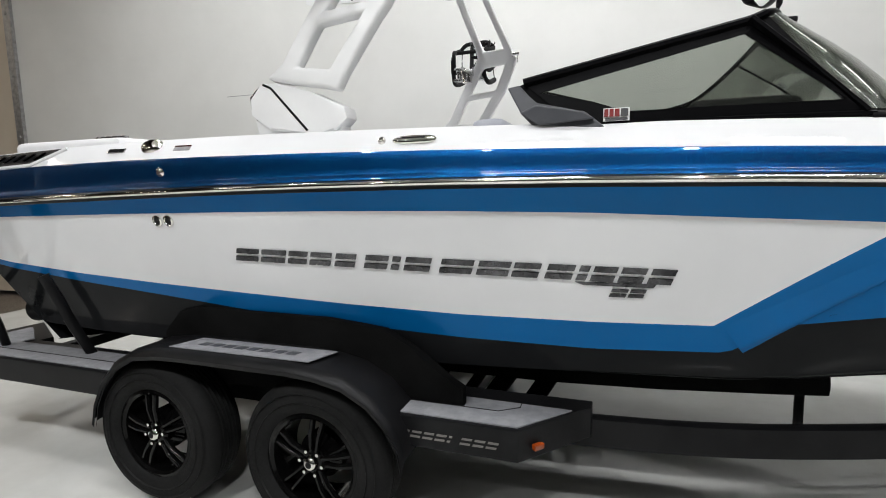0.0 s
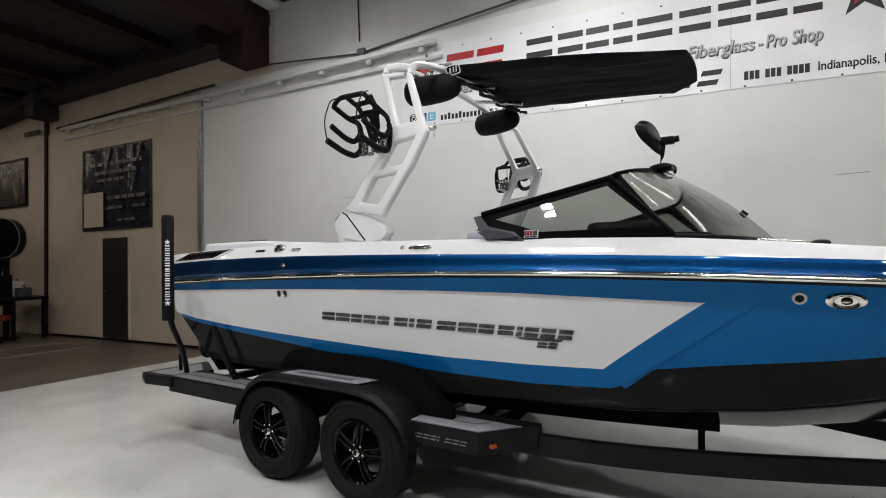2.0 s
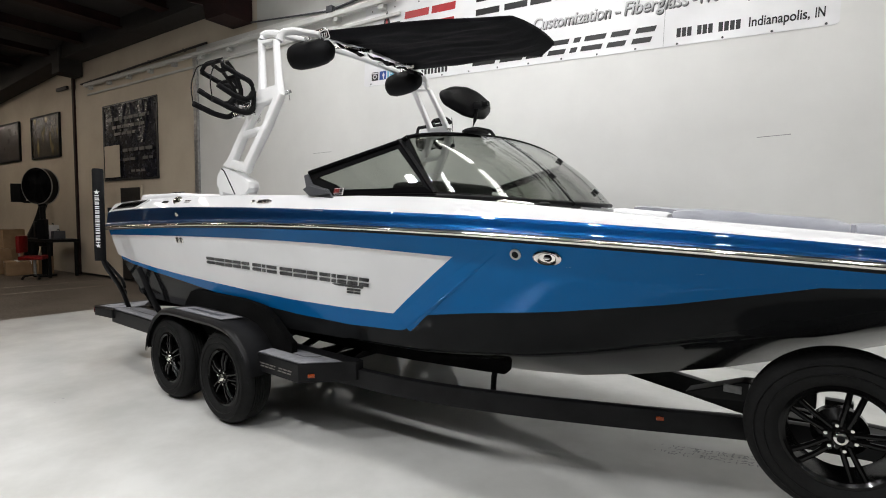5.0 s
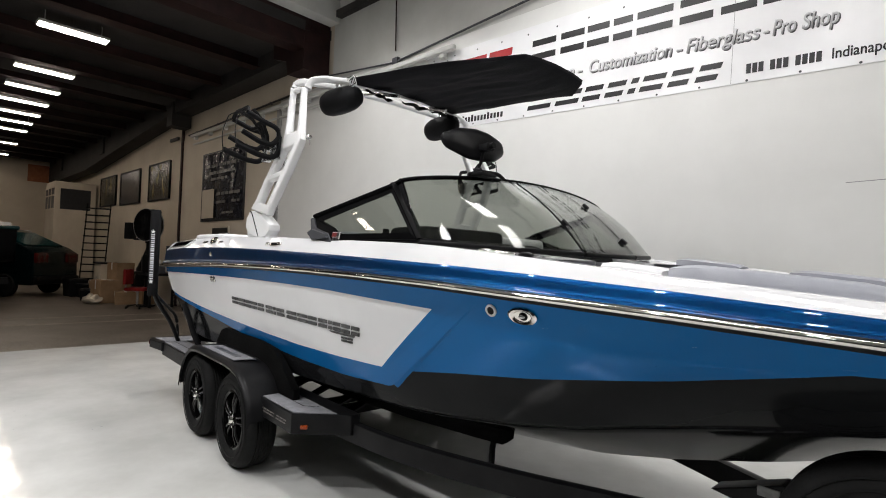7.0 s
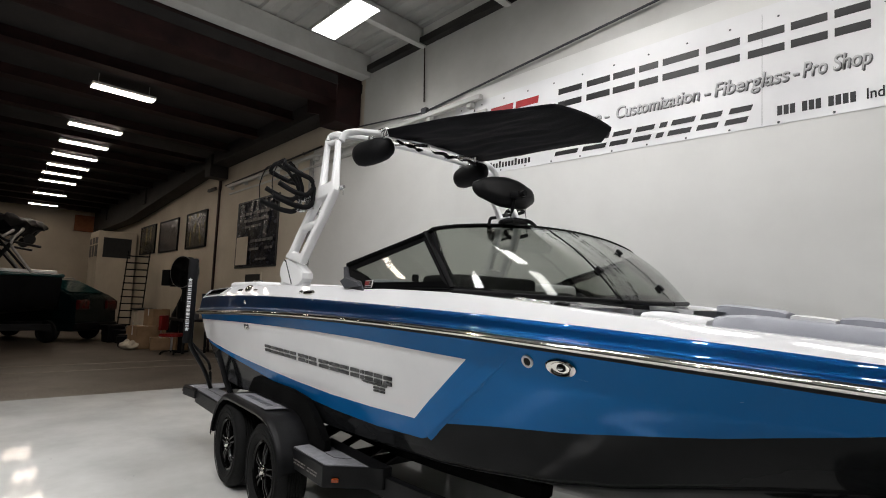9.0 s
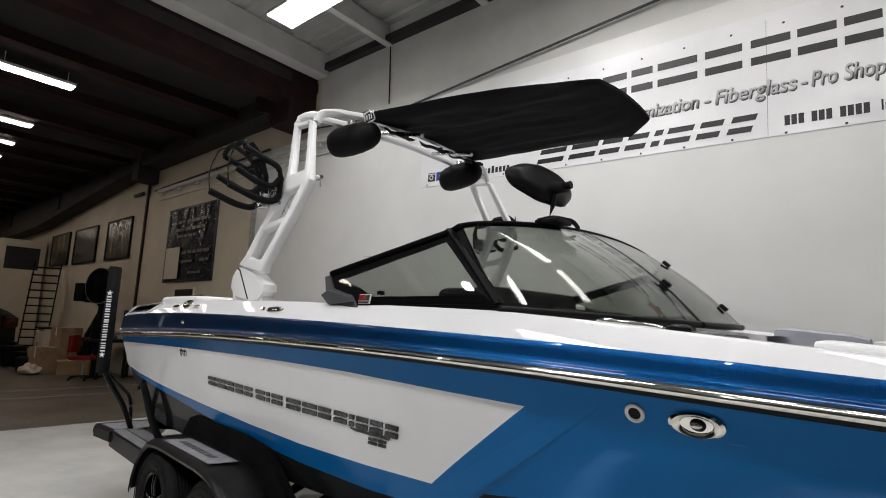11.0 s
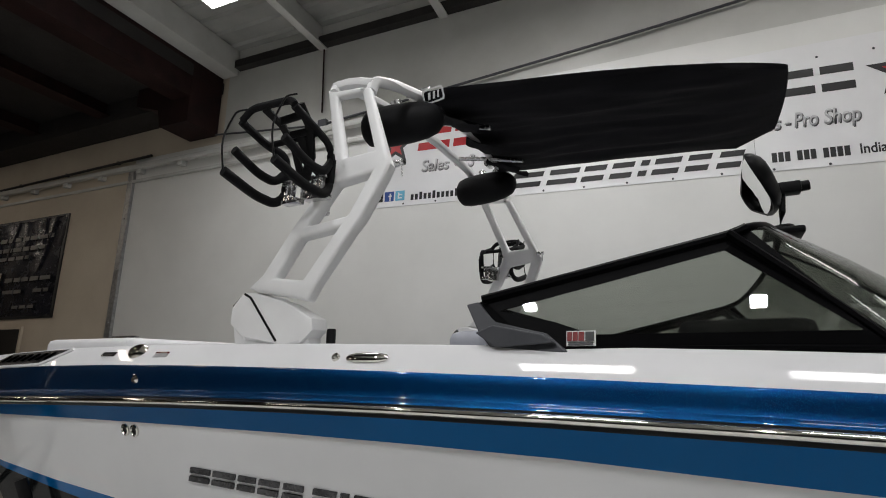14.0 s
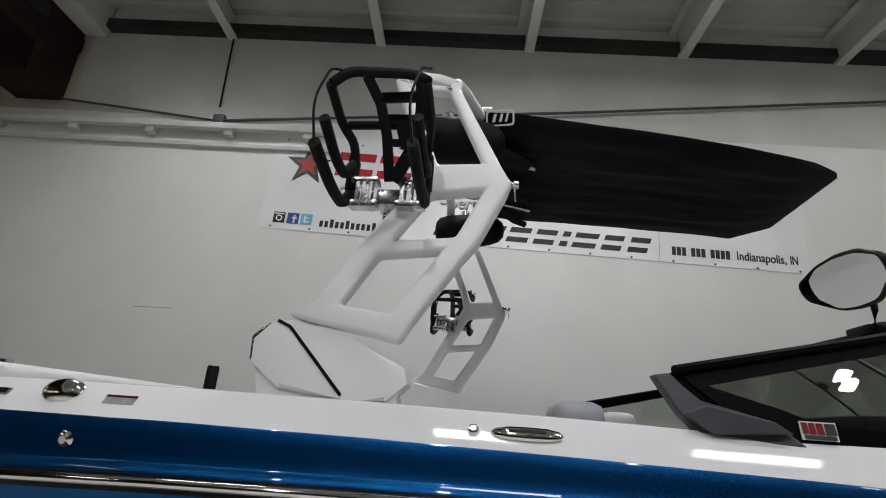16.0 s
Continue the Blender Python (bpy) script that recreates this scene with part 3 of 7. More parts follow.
def side_y(x, z):
    """Half breadth of the hull's side at a station and height."""
    end = stem_x(z)
    xs = x if x < 2.2 else 2.2 + (x - 2.2) * (BOW - 2.2) / max(0.2, end - 2.2)
    d = max(0.0, rail_z(x) - z)
    fade = 1 - smooth01(3.9, BOW, xs)
    a = interp(xs, (-2, 0, 2, 3), (0.030, 0.035, 0.052, 0.055))
    b = interp(xs, (-2, 0, 2, 3, 4.5), (0.29, 0.29, 0.32, 0.38, 0.45))
    return max(0.0, rail_y(min(xs, BOW)) - (a + b * d) * fade)


def row_points(zfun, x0, x1, n, side=-1):
    """Points along the side at a height that follows zfun, from x0 to x1 or the stem."""
    if x1 is None:
        lo, hi = 2.2, BOW
        for _ in range(40):
            mid = (lo + hi) / 2
            lo, hi = (mid, hi) if stem_x(zfun(mid)) > mid else (lo, mid)
        x1 = lo
    out = []
    for i in range(n + 1):
        x = x0 + (x1 - x0) * i / n
        z = zfun(x)
        out.append((x, side * side_y(x, z), z))
    out[-1] = (out[-1][0], out[-1][1] if x1 < 4 else 0.0, out[-1][2])
    return out


def level(xs, zs):
    return lambda x: interp(x, xs, zs)


Z_RAIL, Z_PT = level(STATION, RAIL_Z), level(STATION, PANEL_TOP)
Z_PA = level(PANEL_LOW_X, PANEL_AFT)
Z_PL, Z_BL = level(PANEL_LOW_X, PANEL_LOW), level(BLUE_LOW_X, BLUE_LOW)
Z_CH, Z_KEEL = level(CHINE_X, CHINE_Z), level(KEEL_X, KEEL_Z)


def stern_x(z):
    return interp(z, (0.5, 1.1, 1.45), (-1.30, -1.70, STERN))


def blend_level(f, g, t):
    return lambda x: f(x) * (1 - t) + g(x) * t


def tip_x(v):
    """Front edge of the white side panel, from its lower corner (0) to its tip (1)."""
    return 1.90 + 0.49 * v


boat = thing("wakeboard_boat", "blue and white wakeboard boat with black bottom on its trailer", "boat")
for side in (-1, 1):
    word = side > 0
    # upper blue side, down to the white panel
    bm = bmesh.new()
    sheet(bm, [row_points(blend_level(Z_RAIL, Z_PT, t), STERN, None, 150, side) for t in (0, 0.25, 0.5, 0.75, 1.0)], flip=not word)
    # blue ahead of the panel
    rows = []
    for k in range(9):
        v = k / 8
        rows.append(row_points(lambda x: (Z_PA(x) + (Z_PL(x) - Z_PA(x)) * (smooth01(tip_x(v), tip_x(v) + 0.45, x) if v else 1.0)) * (1 - v) + Z_PT(x) * v, tip_x(v), None, 90, side))
    sheet(bm, rows, flip=word)
    # blue strip under the panel
    sheet(bm, [row_points(blend_level(Z_BL, Z_PL, t), stern_x(1.1), None, 170, side) for t in (0, 0.34, 0.67, 1.0)], flip=word)
    bmesh.ops.remove_doubles(bm, verts=bm.verts[:], dist=0.0004)
    part("hull_side", bm, BLUE, boat, "glossy blue hull side", True, 30)
    bm = bmesh.new()
    rows = []
    for k in range(9):
        v = k / 8
        rows.append(row_points(blend_level(Z_PA, Z_PT, v), -1.765, tip_x(v), 70, side))
    sheet(bm, rows, flip=word)
    part("side_panel", bm, WHITE, boat, "white pointed panel on the hull side", True, 30)
    # black bottom: side below the blue, turning at the chine to the keel, fuller and rounder forward
    bm = bmesh.new()
    end = row_points(Z_BL, 0.0, None, 4, side)[-1][0]
    rows = []
    for k in range(17):
        t = k / 16
        x0 = interp(t, (0, 0.5, 1), (stern_x(1.1), stern_x(0.74), -1.30))
        row = []
        for i in range(131):
            x = x0 + (end - x0) * i / 130
            zk = Z_KEEL(x)
            p0 = Vector((x, side_y(x, Z_BL(x)), max(Z_BL(x), zk)))
            zc = max(Z_CH(x), zk)
            p1 = Vector((x, side_y(x, zc), zc))
            p2 = Vector((x, 0.0, zk))
            line = p0.lerp(p1, 2 * t) if t < 0.5 else p1.lerp(p2, 2 * t - 1)
            p1 = Vector((x, p0.y * 0.84, zk + 0.46 * (p0.z - zk)))
            arc = p0 * (1 - t) ** 2 + p1 * (2 * t * (1 - t)) + p2 * t**2
            q = line.lerp(arc, 0.14 + 0.5 * smooth01(3.0, 4.4, x) if x > 2.0 else 0.14 * smooth01(1.2, 2.0, x))
            row.append((q.x, side * q.y, q.z))
        rows.append(row)
    sheet(bm, rows, flip=not word)
    bmesh.ops.remove_doubles(bm, verts=bm.verts[:], dist=0.0003)
    part("hull_bottom", bm, BLACK_GEL, boat, "glossy black hull bottom", True, 50)
    # metal flake band over the rail
    bm = bmesh.new()
    xs = [STERN + (BOW - STERN) * i / 150 for i in range(151)]
    rows = []
    for t in (0.0, 0.05, 0.17, 0.20, 0.24, 0.45, 0.7, 0.94, 1.0):
        row = []
        for x in xs:
            inn = interp(t, (0.0, 0.05, 0.17, 0.20, 0.24, 0.7, 0.94, 1.0), (0.004, 0.005, 0.013, 0.017, 0.019, 0.028, 0.033, 0.036))
            k = min(1.0, rail_y(x) / 0.25)
            row.append((x, side * max(0.0, rail_y(x) - inn * k), rail_z(x) + 0.014 + (band_z(x) - rail_z(x) - 0.014) * t))
        rows.append(row)
    sheet(bm, rows, flip=word)
    part("flake_band", bm, FLAKE, boat, "dark blue metal flake band above the rail", True, 30)
    # white sheer band and gunwale cap
    bm = bmesh.new()
    rows = []
    for inn, up in ((0.036, 0.0), (0.040, 0.006), (0.098, 0.078), (0.108, 0.086), (0.125, 0.088), (0.205, 0.086), (0.215, 0.07), (0.222, -0.25)):
        row = []
        for x in xs:
            k = min(1.0, rail_y(x) / 0.35)
            up_k = (top_z(x) - band_z(x)) / 0.088 if up > 0 else 1.0
            row.append((x, side * max(0.0, rail_y(x) - inn * k), band_z(x) + up * up_k))
        rows.append(row)
    sheet(bm, rows, flip=word)
    part("gunwale", bm, WHITE, boat, "white gunwale with a sloping outer face", True, 28)
    # rub rail: chrome strip between black lips
    for nm, off, z0, rx, rz, mt, lab in (("rub_rail", 0.010, 0.0, 0.014, 0.0125, CHROME, "bright chrome rub rail strip"), ("rail_base", 0.0, -0.003, 0.018, 0.021, BLACK_TRIM, "black rub rail base")):
        bm = bmesh.new()
        pts = [(x, side * (rail_y(x) + off * min(1, rail_y(x) / 0.2)), rail_z(x) + z0) for x in xs]
        tube(bm, pts, rx, rz, 14 if nm == "rub_rail" else 8, square=0.0 if nm == "rub_rail" else 0.35)
        part(nm, bm, mt, boat, lab, True, 60)

# transom
bm = bmesh.new()
rows = []
for t in range(9):
    z = 0.64 + (1.60 - 0.64) * t / 8
    x = stern_x(z) + 0.004
    hb = side_y(x, z) if z < 1.39 else rail_y(x) - 0.03
    rows.append([(x, -hb + 2 * hb * i / 12, z) for i in range(13)])
sheet(bm, rows)
rows = [[(stern_x(0.64) + 0.004, y * (side_y(-1.4, 0.7)), 0.64) for y in (-1, 0, 1)], [(-1.32, -0.1, 0.50), (-1.30, 0, 0.48), (-1.32, 0.1, 0.50)]]
sheet(bm, rows, flip=True)
part("transom", bm, BLACK_GEL, boat, "black transom", True, 40)

# cockpit liner and decks
bm = bmesh.new()
xs = [STERN + 0.02 + (5.0 - STERN) * i / 60 for i in range(61)]
sole = [(x, max(0.02, rail_y(x) - 0.20 - 0.30 * smooth01(2.2, 3.4, x) - 0.25 * smooth01(3.4, 4.6, x)), 1.02 if x < 2.3 else 1.20) for x in xs]
sheet(bm, [[(x, -y, z) for x, y, z in sole], [(x, y, z) for x, y, z in sole]])
part("cockpit_sole", bm, VINYL_GREY, boat, "grey cockpit floor")
bm = bmesh.new()
box(bm, STERN + 0.01, -1.05, -1.02, 1.02, 1.02, 1.635, bevel=0.03)
part("stern_deck", bm, WHITE, boat, "white stern deck", True)
bm = bmesh.new()
box(bm, -1.62, -0.82, -0.97, 0.97, 1.40, 1.735, bevel=0.05, seg=4)
part("sun_pad", bm, VINYL_WHITE, boat, "white padded stern sun pad", True)
bm = bmesh.new()
box(bm, 4.6, 5.05, -0.22, 0.22, 1.15, 1.345, bevel=0.03)
part("bow_deck", bm, WHITE, boat, "white bow deck", True)


def cushion(name, x0, x1, y0, y1, z0, z1, mat, label, bev=0.035, m=None):
    b = bmesh.new()
    box(b, x0, x1, y0, y1, z0, z1, m, min(bev, (z1 - z0) * 0.45, abs(x1 - x0) * 0.45, abs(y1 - y0) * 0.45), seg=4)
    return part(name, b, mat, boat, label, True, 50)


cushion("helm_seat", 0.95, 1.42, -0.88, -0.40, 1.10, 1.62, VINYL_GREY, "grey padded helm seat", 0.06)
cushion("helm_seat_back", 0.98, 1.14, -0.82, -0.42, 1.45, 1.735, VINYL_GREY, "grey rounded seat back", 0.06)
cushion("port_bench", -0.5, 1.6, 0.40, 0.98, 1.02, 1.50, VINYL_WHITE, "white padded port bench", 0.06)
cushion("observer_seat_back", 1.35, 1.52, 0.38, 0.95, 1.45, 1.76, VINYL_WHITE, "white padded observer seat back", 0.06)
cushion("helm_console", 1.85, 2.42, -0.98, -0.22, 1.02, 1.66, VINYL_DARK, "dark helm console with dash", 0.08)
cushion("dash_hood", 1.80, 2.15, -0.92, -0.30, 1.60, 1.74, VINYL_DARK, "dark dash hood", 0.05)
cushion("port_console", 1.85, 2.42, 0.22, 0.98, 1.02, 1.64, VINYL_DARK, "dark port console", 0.08)
# bow seating follows the gunwale on both sides
for side in (-1, 1):
    for x0, x1, zt, mt, nm, lab in ((2.72, 3.12, 0.035, VINYL_GREY, "bow_seat_back", "grey vinyl bow bolster"), (3.14, 3.36, 0.02, VINYL_WHITE, "bow_panel", "white panel with cup holder between bow bolsters"), (3.38, 3.98, 0.045, VINYL_GREY, "bow_seat_back", "grey vinyl bow bolster"), (4.0, 4.62, 0.04, VINYL_GREY, "bow_seat_back", "grey vinyl bow bolster")):
        if side < 0 and x1 < 3.2:
            continue
        b = bmesh.new()
        n = 14
        rows = []
        prof = ((0.225, -0.12), (0.225, 0.0), (0.24, zt * 0.8), (0.27, zt), (0.34, zt), (0.38, zt * 0.7), (0.40, -0.12))
        for i in range(n + 1):
            x = x0 + (x1 - x0) * i / n
            edge = 1 - 0.35 * (1 - min(1, min(i, n - i) / 1.5))
            k = min(1.0, rail_y(x) / 0.5)
            rows.append([(x, side * (rail_y(x) - inn * k), top_z(x) + (up if up < 0 else up * edge)) for inn, up in prof])
        g = sheet(b, rows, flip=side < 0)
        b.faces.new(g[0] if side > 0 else g[0][::-1])
        b.faces.new(g[-1][::-1] if side > 0 else g[-1])
        part(nm, b, mt, boat, lab, True, 50)
cushion("walkthrough_sill", 2.5, 2.72, -0.30, 0.30, 1.15, 1.58, GREY_TRIM, "grey walkthrough sill", 0.03)
# foredeck shelves carrying the windshield
for side in (-1, 1):
    b = bmesh.new()
    xs2 = [1.28 + 1.5 * i / 30 for i in range(31)]
    inner = [min(rail_y(x) - 0.22, interp(x, (1.28, 2.0, 2.3, 2.55, 2.70, 2.8), (0.96, 0.92, 0.62, 0.34, 0.32, 0.32))) for x in xs2]
    rows = [[(x, side * (rail_y(x) - 0.19), top_z(x) - 0.012) for x in xs2], [(x, side * q, top_z(x) - 0.010) for x, q in zip(xs2, inner)], [(x, side * q, 1.45) for x, q in zip(xs2, inner)]]
    sheet(b, rows, flip=side > 0)
    part("foredeck", b, WHITE, boat, "white foredeck under the windshield", True, 40)


# ---- the boat: windshield ----
def mirrored(pts):
    return [(x, -y, z) for x, y, z in pts]


SIDE_OUT = ((1.203, -1.101, 1.793), (1.259, -1.094, 1.806), (1.965, -0.992, 1.962), (2.005, -0.990, 1.978), (2.272, -1.064, 1.640), (1.50, -1.13, 1.642))
SIDE_IN = ((1.316, -1.101, 1.768), (1.945, -1.012, 1.918), (2.160, -1.055, 1.745), (2.205, -1.078, 1.690), (1.595, -1.106, 1.690), (1.492, -1.104, 1.728))
# cubic sweeps from the starboard corner to the centre
TOP_LINE = ((1.995, -0.992, 1.976), (2.075, -0.985, 1.998), (2.145, -0.500, 2.062), (2.145, 0.0, 2.061))
BASE_LINE = ((2.270, -1.066, 1.640), (2.400, -1.070, 1.636), (2.700, -0.620, 1.616), (2.700, 0.0, 1.616))

windshield = None
for side in (-1, 1):
    flip = (lambda pts: list(pts)) if side < 0 else mirrored
    # side frame: ring between outer edge and opening
    bm = bmesh.new()
    for path, rx, ry in ((SIDE_OUT[1:4], 0.014, 0.019), (((2.280, -1.062, 1.648), (1.56, -1.098, 1.656)), 0.008, 0.014)):
        tube(bm, rounded(flip(path), 0.05), rx, ry, 8, square=0.75, up=(0, 1, 0))
    outer, inner = flip(SIDE_OUT), flip(SIDE_IN)
    ring_o = [outer[1], outer[2], outer[3], outer[4], outer[5], (1.36, outer[0][1] - side * -0.012, 1.72)]
    inn = [inner[0], inner[1], inner[1], inner[3], inner[4], inner[5]]
    for dy in (0.0, -0.012 * side):
        for a in range(6):
            b = (a + 1) % 6
            q = [Vector(ring_o[a]), Vector(ring_o[b]), Vector(inn[b]), Vector(inn[a])]
            vs = []
            for p in q:
                p = p + Vector((0, dy, 0))
                if not any((p - v.co).length < 1e-5 for v in vs):
                    vs.append(bm.verts.new(p))
            if len(vs) > 2:
                bm.faces.new(vs)
    frame_ob = part("windshield_frame", bm, FRIT, boat, "black windshield side frame", True, 40)
    windshield = windshield or frame_ob
    # raked pillar between the side and front panes
    bm = bmesh.new()
    tube(bm, flip(((1.962, -1.000, 1.962), (2.112, -1.028, 1.812), (2.262, -1.052, 1.655))), 0.012, 0.030, 8, square=0.85, up=(0, 1, 0))
    part("pillar", bm, FRIT, frame_ob, "", True, 30)
    bm = bmesh.new()
    slab(bm, flip(SIDE_IN) if side > 0 else list(SIDE_IN), 0.004 if side < 0 else -0.004)
    pane = part("pane", bm, TINTED, frame_ob, "grey tinted side pane")
    pane.visible_shadow = False
    # black corner web behind the tail
    bm = bmesh.new()
    prism(bm, ((1.225, 1.792), (1.262, 1.806), (1.330, 1.772), (1.492, 1.728), (1.545, 1.672), (1.62, 1.640), (1.40, 1.640), (1.26, 1.70)), 0.024 * -side, Matrix.Translation((0, side * 1.122, 0)), 0.003)
    for v in bm.verts:
        v.co.y += -side * (v.co.z - 1.64) * 0.20
    part("frame_web", bm, FRIT, frame_ob, "")
    # grey plastic tail of the frame
    bm = bmesh.new()
    tail = ((1.203, 1.793), (1.245, 1.800), (1.306, 1.728), (1.468, 1.696), (1.535, 1.640), (1.317, 1.635), (1.256, 1.698))
    prism(bm, tail, 0.05 * -side, Matrix.Translation((0, side * 1.135, 0)) @ Matrix.Shear("XZ", 4, (0, 0)), 0.006)
    for v in bm.verts:
        v.co.y += -side * (v.co.z - 1.64) * 0.22
    part("frame_tail", bm, GREY_TRIM, frame_ob, "dark grey moulded frame tail")
    bm = bmesh.new()
    prism(bm, ((1.255, 1.70), (1.32, 1.655), (1.50, 1.668), (1.462, 1.692), (1.312, 1.722)), 0.02 * -side, Matrix.Translation((0, side * 1.150, 0)), 0.004)
    part("tail_ridge", bm, GREY_TRIM, frame_ob, "")

# front panes: two curved ones and the walkthrough between them
def sweep(m, pts, c):
    """One coordinate of a cubic sweep, m from 0 to 1."""
    k = 1 - m
    return k**3 * pts[0][c] + 3 * k * k * m * pts[1][c] + 3 * k * m * m * pts[2][c] + m**3 * pts[3][c]


def front_rows(t0, t1, n, lift=0.0):
    """Rows from base to top between two places across the front (0: starboard corner, 1: centre)."""
    rows = []
    for k in range(7):
        v = k / 6
        row = []
        for i in range(n + 1):
            t = t0 + (t1 - t0) * i / n
            m = t if t <= 1 else 2 - t
            p = [sweep(m, BASE_LINE, c) * (1 - v) + sweep(m, TOP_LINE, c) * v for c in range(3)]
            bow = 0.03 * math.sin(math.pi * v) * smooth01(0.0, 0.45, m)
            row.append((p[0] + bow + lift, p[1] if t <= 1 else -p[1], p[2] + bow * 0.6 + lift))
        rows.append(row)
    return rows


front = None
for t0, t1, nm in ((0.0, 0.84, "starboard"), (0.852, 1.148, "walkthrough"), (1.16, 2.0, "port")):
    bm = bmesh.new()
    rows = front_rows(t0, t1, 56)
    sheet(bm, rows)
    sheet(bm, front_rows(t0, t1, 56, 0.004), flip=True)
    pane = part("pane", bm, TINTED, windshield, "grey tinted curved front pane", True, 60)
    pane.visible_shadow = False
    bm = bmesh.new()
    tube(bm, [rows[0][i] for i in range(57)], 0.012, 0.014, 8, square=0.4)
    if nm == "walkthrough":
        tube(bm, [r[0] for r in rows], 0.006, 0.006, 6)
        tube(bm, [r[-1] for r in rows], 0.006, 0.006, 6)
        for side_i, heights in ((0, (2,)), (-1, (1, 4))):
            for k in heights:
                c = Vector(rows[k][side_i]) + Vector((0.012, 0, 0.012))
                box(bm, -0.020, 0.020, -0.014, 0.014, -0.009, 0.009, Matrix.Translation(c) @ pose(0, 0, 0, 0, 42, 0), 0.004)
    part("pane_edge", bm, BLACK_TRIM, windshield, "black pane edge with hinge clamps", True, 50)
for side in (-1, 1):
    bm = bmesh.new()
    t0, t1 = (0.0, 0.30) if side < 0 else (1.70, 2.0)
    rows = front_rows(t0, t1, 16, 0.006)
    sheet(bm, [[(p[0], p[1], p[2]) for p in r] for r in rows[:1]] + [[(a[0] * 0.72 + b[0] * 0.28, a[1] * 0.72 + b[1] * 0.28, a[2] * 0.72 + b[2] * 0.28) for a, b in zip(rows[0], rows[1])]], flip=True)
    part("frit_band", bm, FRIT, windshield, "gloss black printed glass edge")
bm = bmesh.new()
rim = [tuple(sweep(k / 24, TOP_LINE, c) for c in range(3)) for k in range(25)]
tube(bm, rim + mirrored(rim[:-1])[::-1], 0.012, 0.012, 8, square=0.3)
part("top_rail", bm, FRIT, windshield, "black windshield top rail", True, 50)

# driving mirror on its post
bm = bmesh.new()
tube(bm, ((2.125, -0.54, 2.05), (2.145, -0.53, 2.13), (2.155, -0.52, 2.215)), 0.011, 0.011, 8)
box(bm, 2.08, 2.20, -0.58, -0.45, 2.045, 2.070, None, 0.010)
tube(bm, rounded(((2.10, -0.58, 2.06), (2.16, -0.55, 2.075), (2.20, -0.44, 2.07), (2.19, -0.38, 2.05)), 0.05), 0.010, 0.012, 8)
box(bm, 2.14, 2.21, -0.55, -0.49, 2.195, 2.235, None, 0.008)
tube(bm, ((2.17, -0.52, 2.215), (2.235, -0.52, 2.22)), 0.018, 0.018, 8)
part("mirror_bracket", bm, BLACK_TRIM, windshield, "black mirror post and clamp", True, 50)
MIRROR_POSE = look((2.085, -0.510, 2.240), (1.2, -0.485, 1.90), 3) @ pose(0, 0, 0, 0, 0, 0)


MIRROR_EDGE = ((1.0, 0.10), (0.97, 0.52), (0.50, 0.90), (0.0, 1.0), (-0.50, 0.90), (-0.97, 0.52), (-1.0, 0.10), (-0.93, -0.28), (-0.42, -0.92), (0.0, -1.0), (0.42, -0.92), (0.93, -0.28))


def mirror_shape(inset, z):
    """Wide mirror outline with cut ends and a narrower foot."""
    ring = rounded([Vector((a * (0.250 - inset), b * (0.105 - inset), 0)) for a, b in MIRROR_EDGE + MIRROR_EDGE[:2]], 0.03, 3)[1:-1]
    return [Vector((p.x, p.y, z + 0.03 * (p.x / 0.25) ** 2)) for p in ring]


bm = bmesh.new()
rings = [[bm.verts.new(p) for p in mirror_shape(i, z)] for i, z in ((0.0, 0.0), (-0.004, -0.010), (0.006, -0.026), (0.028, -0.040), (0.055, -0.045))]
rings.insert(0, [bm.verts.new(p) for p in mirror_shape(0.010, 0.0)])
for a, b in zip(rings, rings[1:]):
    for i in range(len(a)):
        bm.faces.new([a[i], a[(i + 1) % len(a)], b[(i + 1) % len(a)], b[i]])
bm.faces.new(rings[-1])
BACK = MIRROR_POSE @ pose(0, 0, 0, 0, 180, 0)
bmesh.ops.transform(bm, matrix=BACK, verts=bm.verts[:])
part("mirror_shell", bm, BLACK_TRIM, windshield, "black curved mirror shell", True, 60)
bm = bmesh.new()
rings = []
for f in (1.0, 0.75, 0.5, 0.25):
    rings.append([bm.verts.new((p.x * f, p.y * f, 0.001 + 0.006 * f * f)) for p in mirror_shape(0.010, 0.0)])
for a, b in zip(rings, rings[1:]):
    for i in range(len(a)):
        bm.faces.new([b[i], a[i], a[(i + 1) % len(a)], b[(i + 1) % len(a)]])
bm.faces.new(rings[-1])
bmesh.ops.transform(bm, matrix=BACK, verts=bm.verts[:])
part("mirror_glass", bm, MIRROR, windshield, "mirror glass", True, 60)

# sticker low on the side pane
bm = bmesh.new()
slab(bm, ((1.527, -1.124, 1.658), (1.608, -1.124, 1.658), (1.608, -1.116, 1.70), (1.527, -1.116, 1.70)), 0.003)
stk = part("sticker", bm, PRINT_WHITE, boat, "small red and white sticker")
bm = bmesh.new()
for a, b in ((1.530, 1.543), (1.546, 1.559), (1.562, 1.577)):
    slab(bm, ((a, -1.128, 1.672), (b, -1.128, 1.672), (b, -1.121, 1.697), (a, -1.121, 1.697)), 0.002)
part("sticker_red", bm, CAR_RED, stk, "")
bm = bmesh.new()
slab(bm, ((1.581, -1.128, 1.672), (1.604, -1.128, 1.672), (1.604, -1.121, 1.697), (1.581, -1.121, 1.697)), 0.002)
slab(bm, ((1.533, -1.1285, 1.660), (1.602, -1.1285, 1.660), (1.602, -1.126, 1.668), (1.533, -1.126, 1.668)), 0.002)
part("sticker_black", bm, PRINT_BLACK, stk, "")

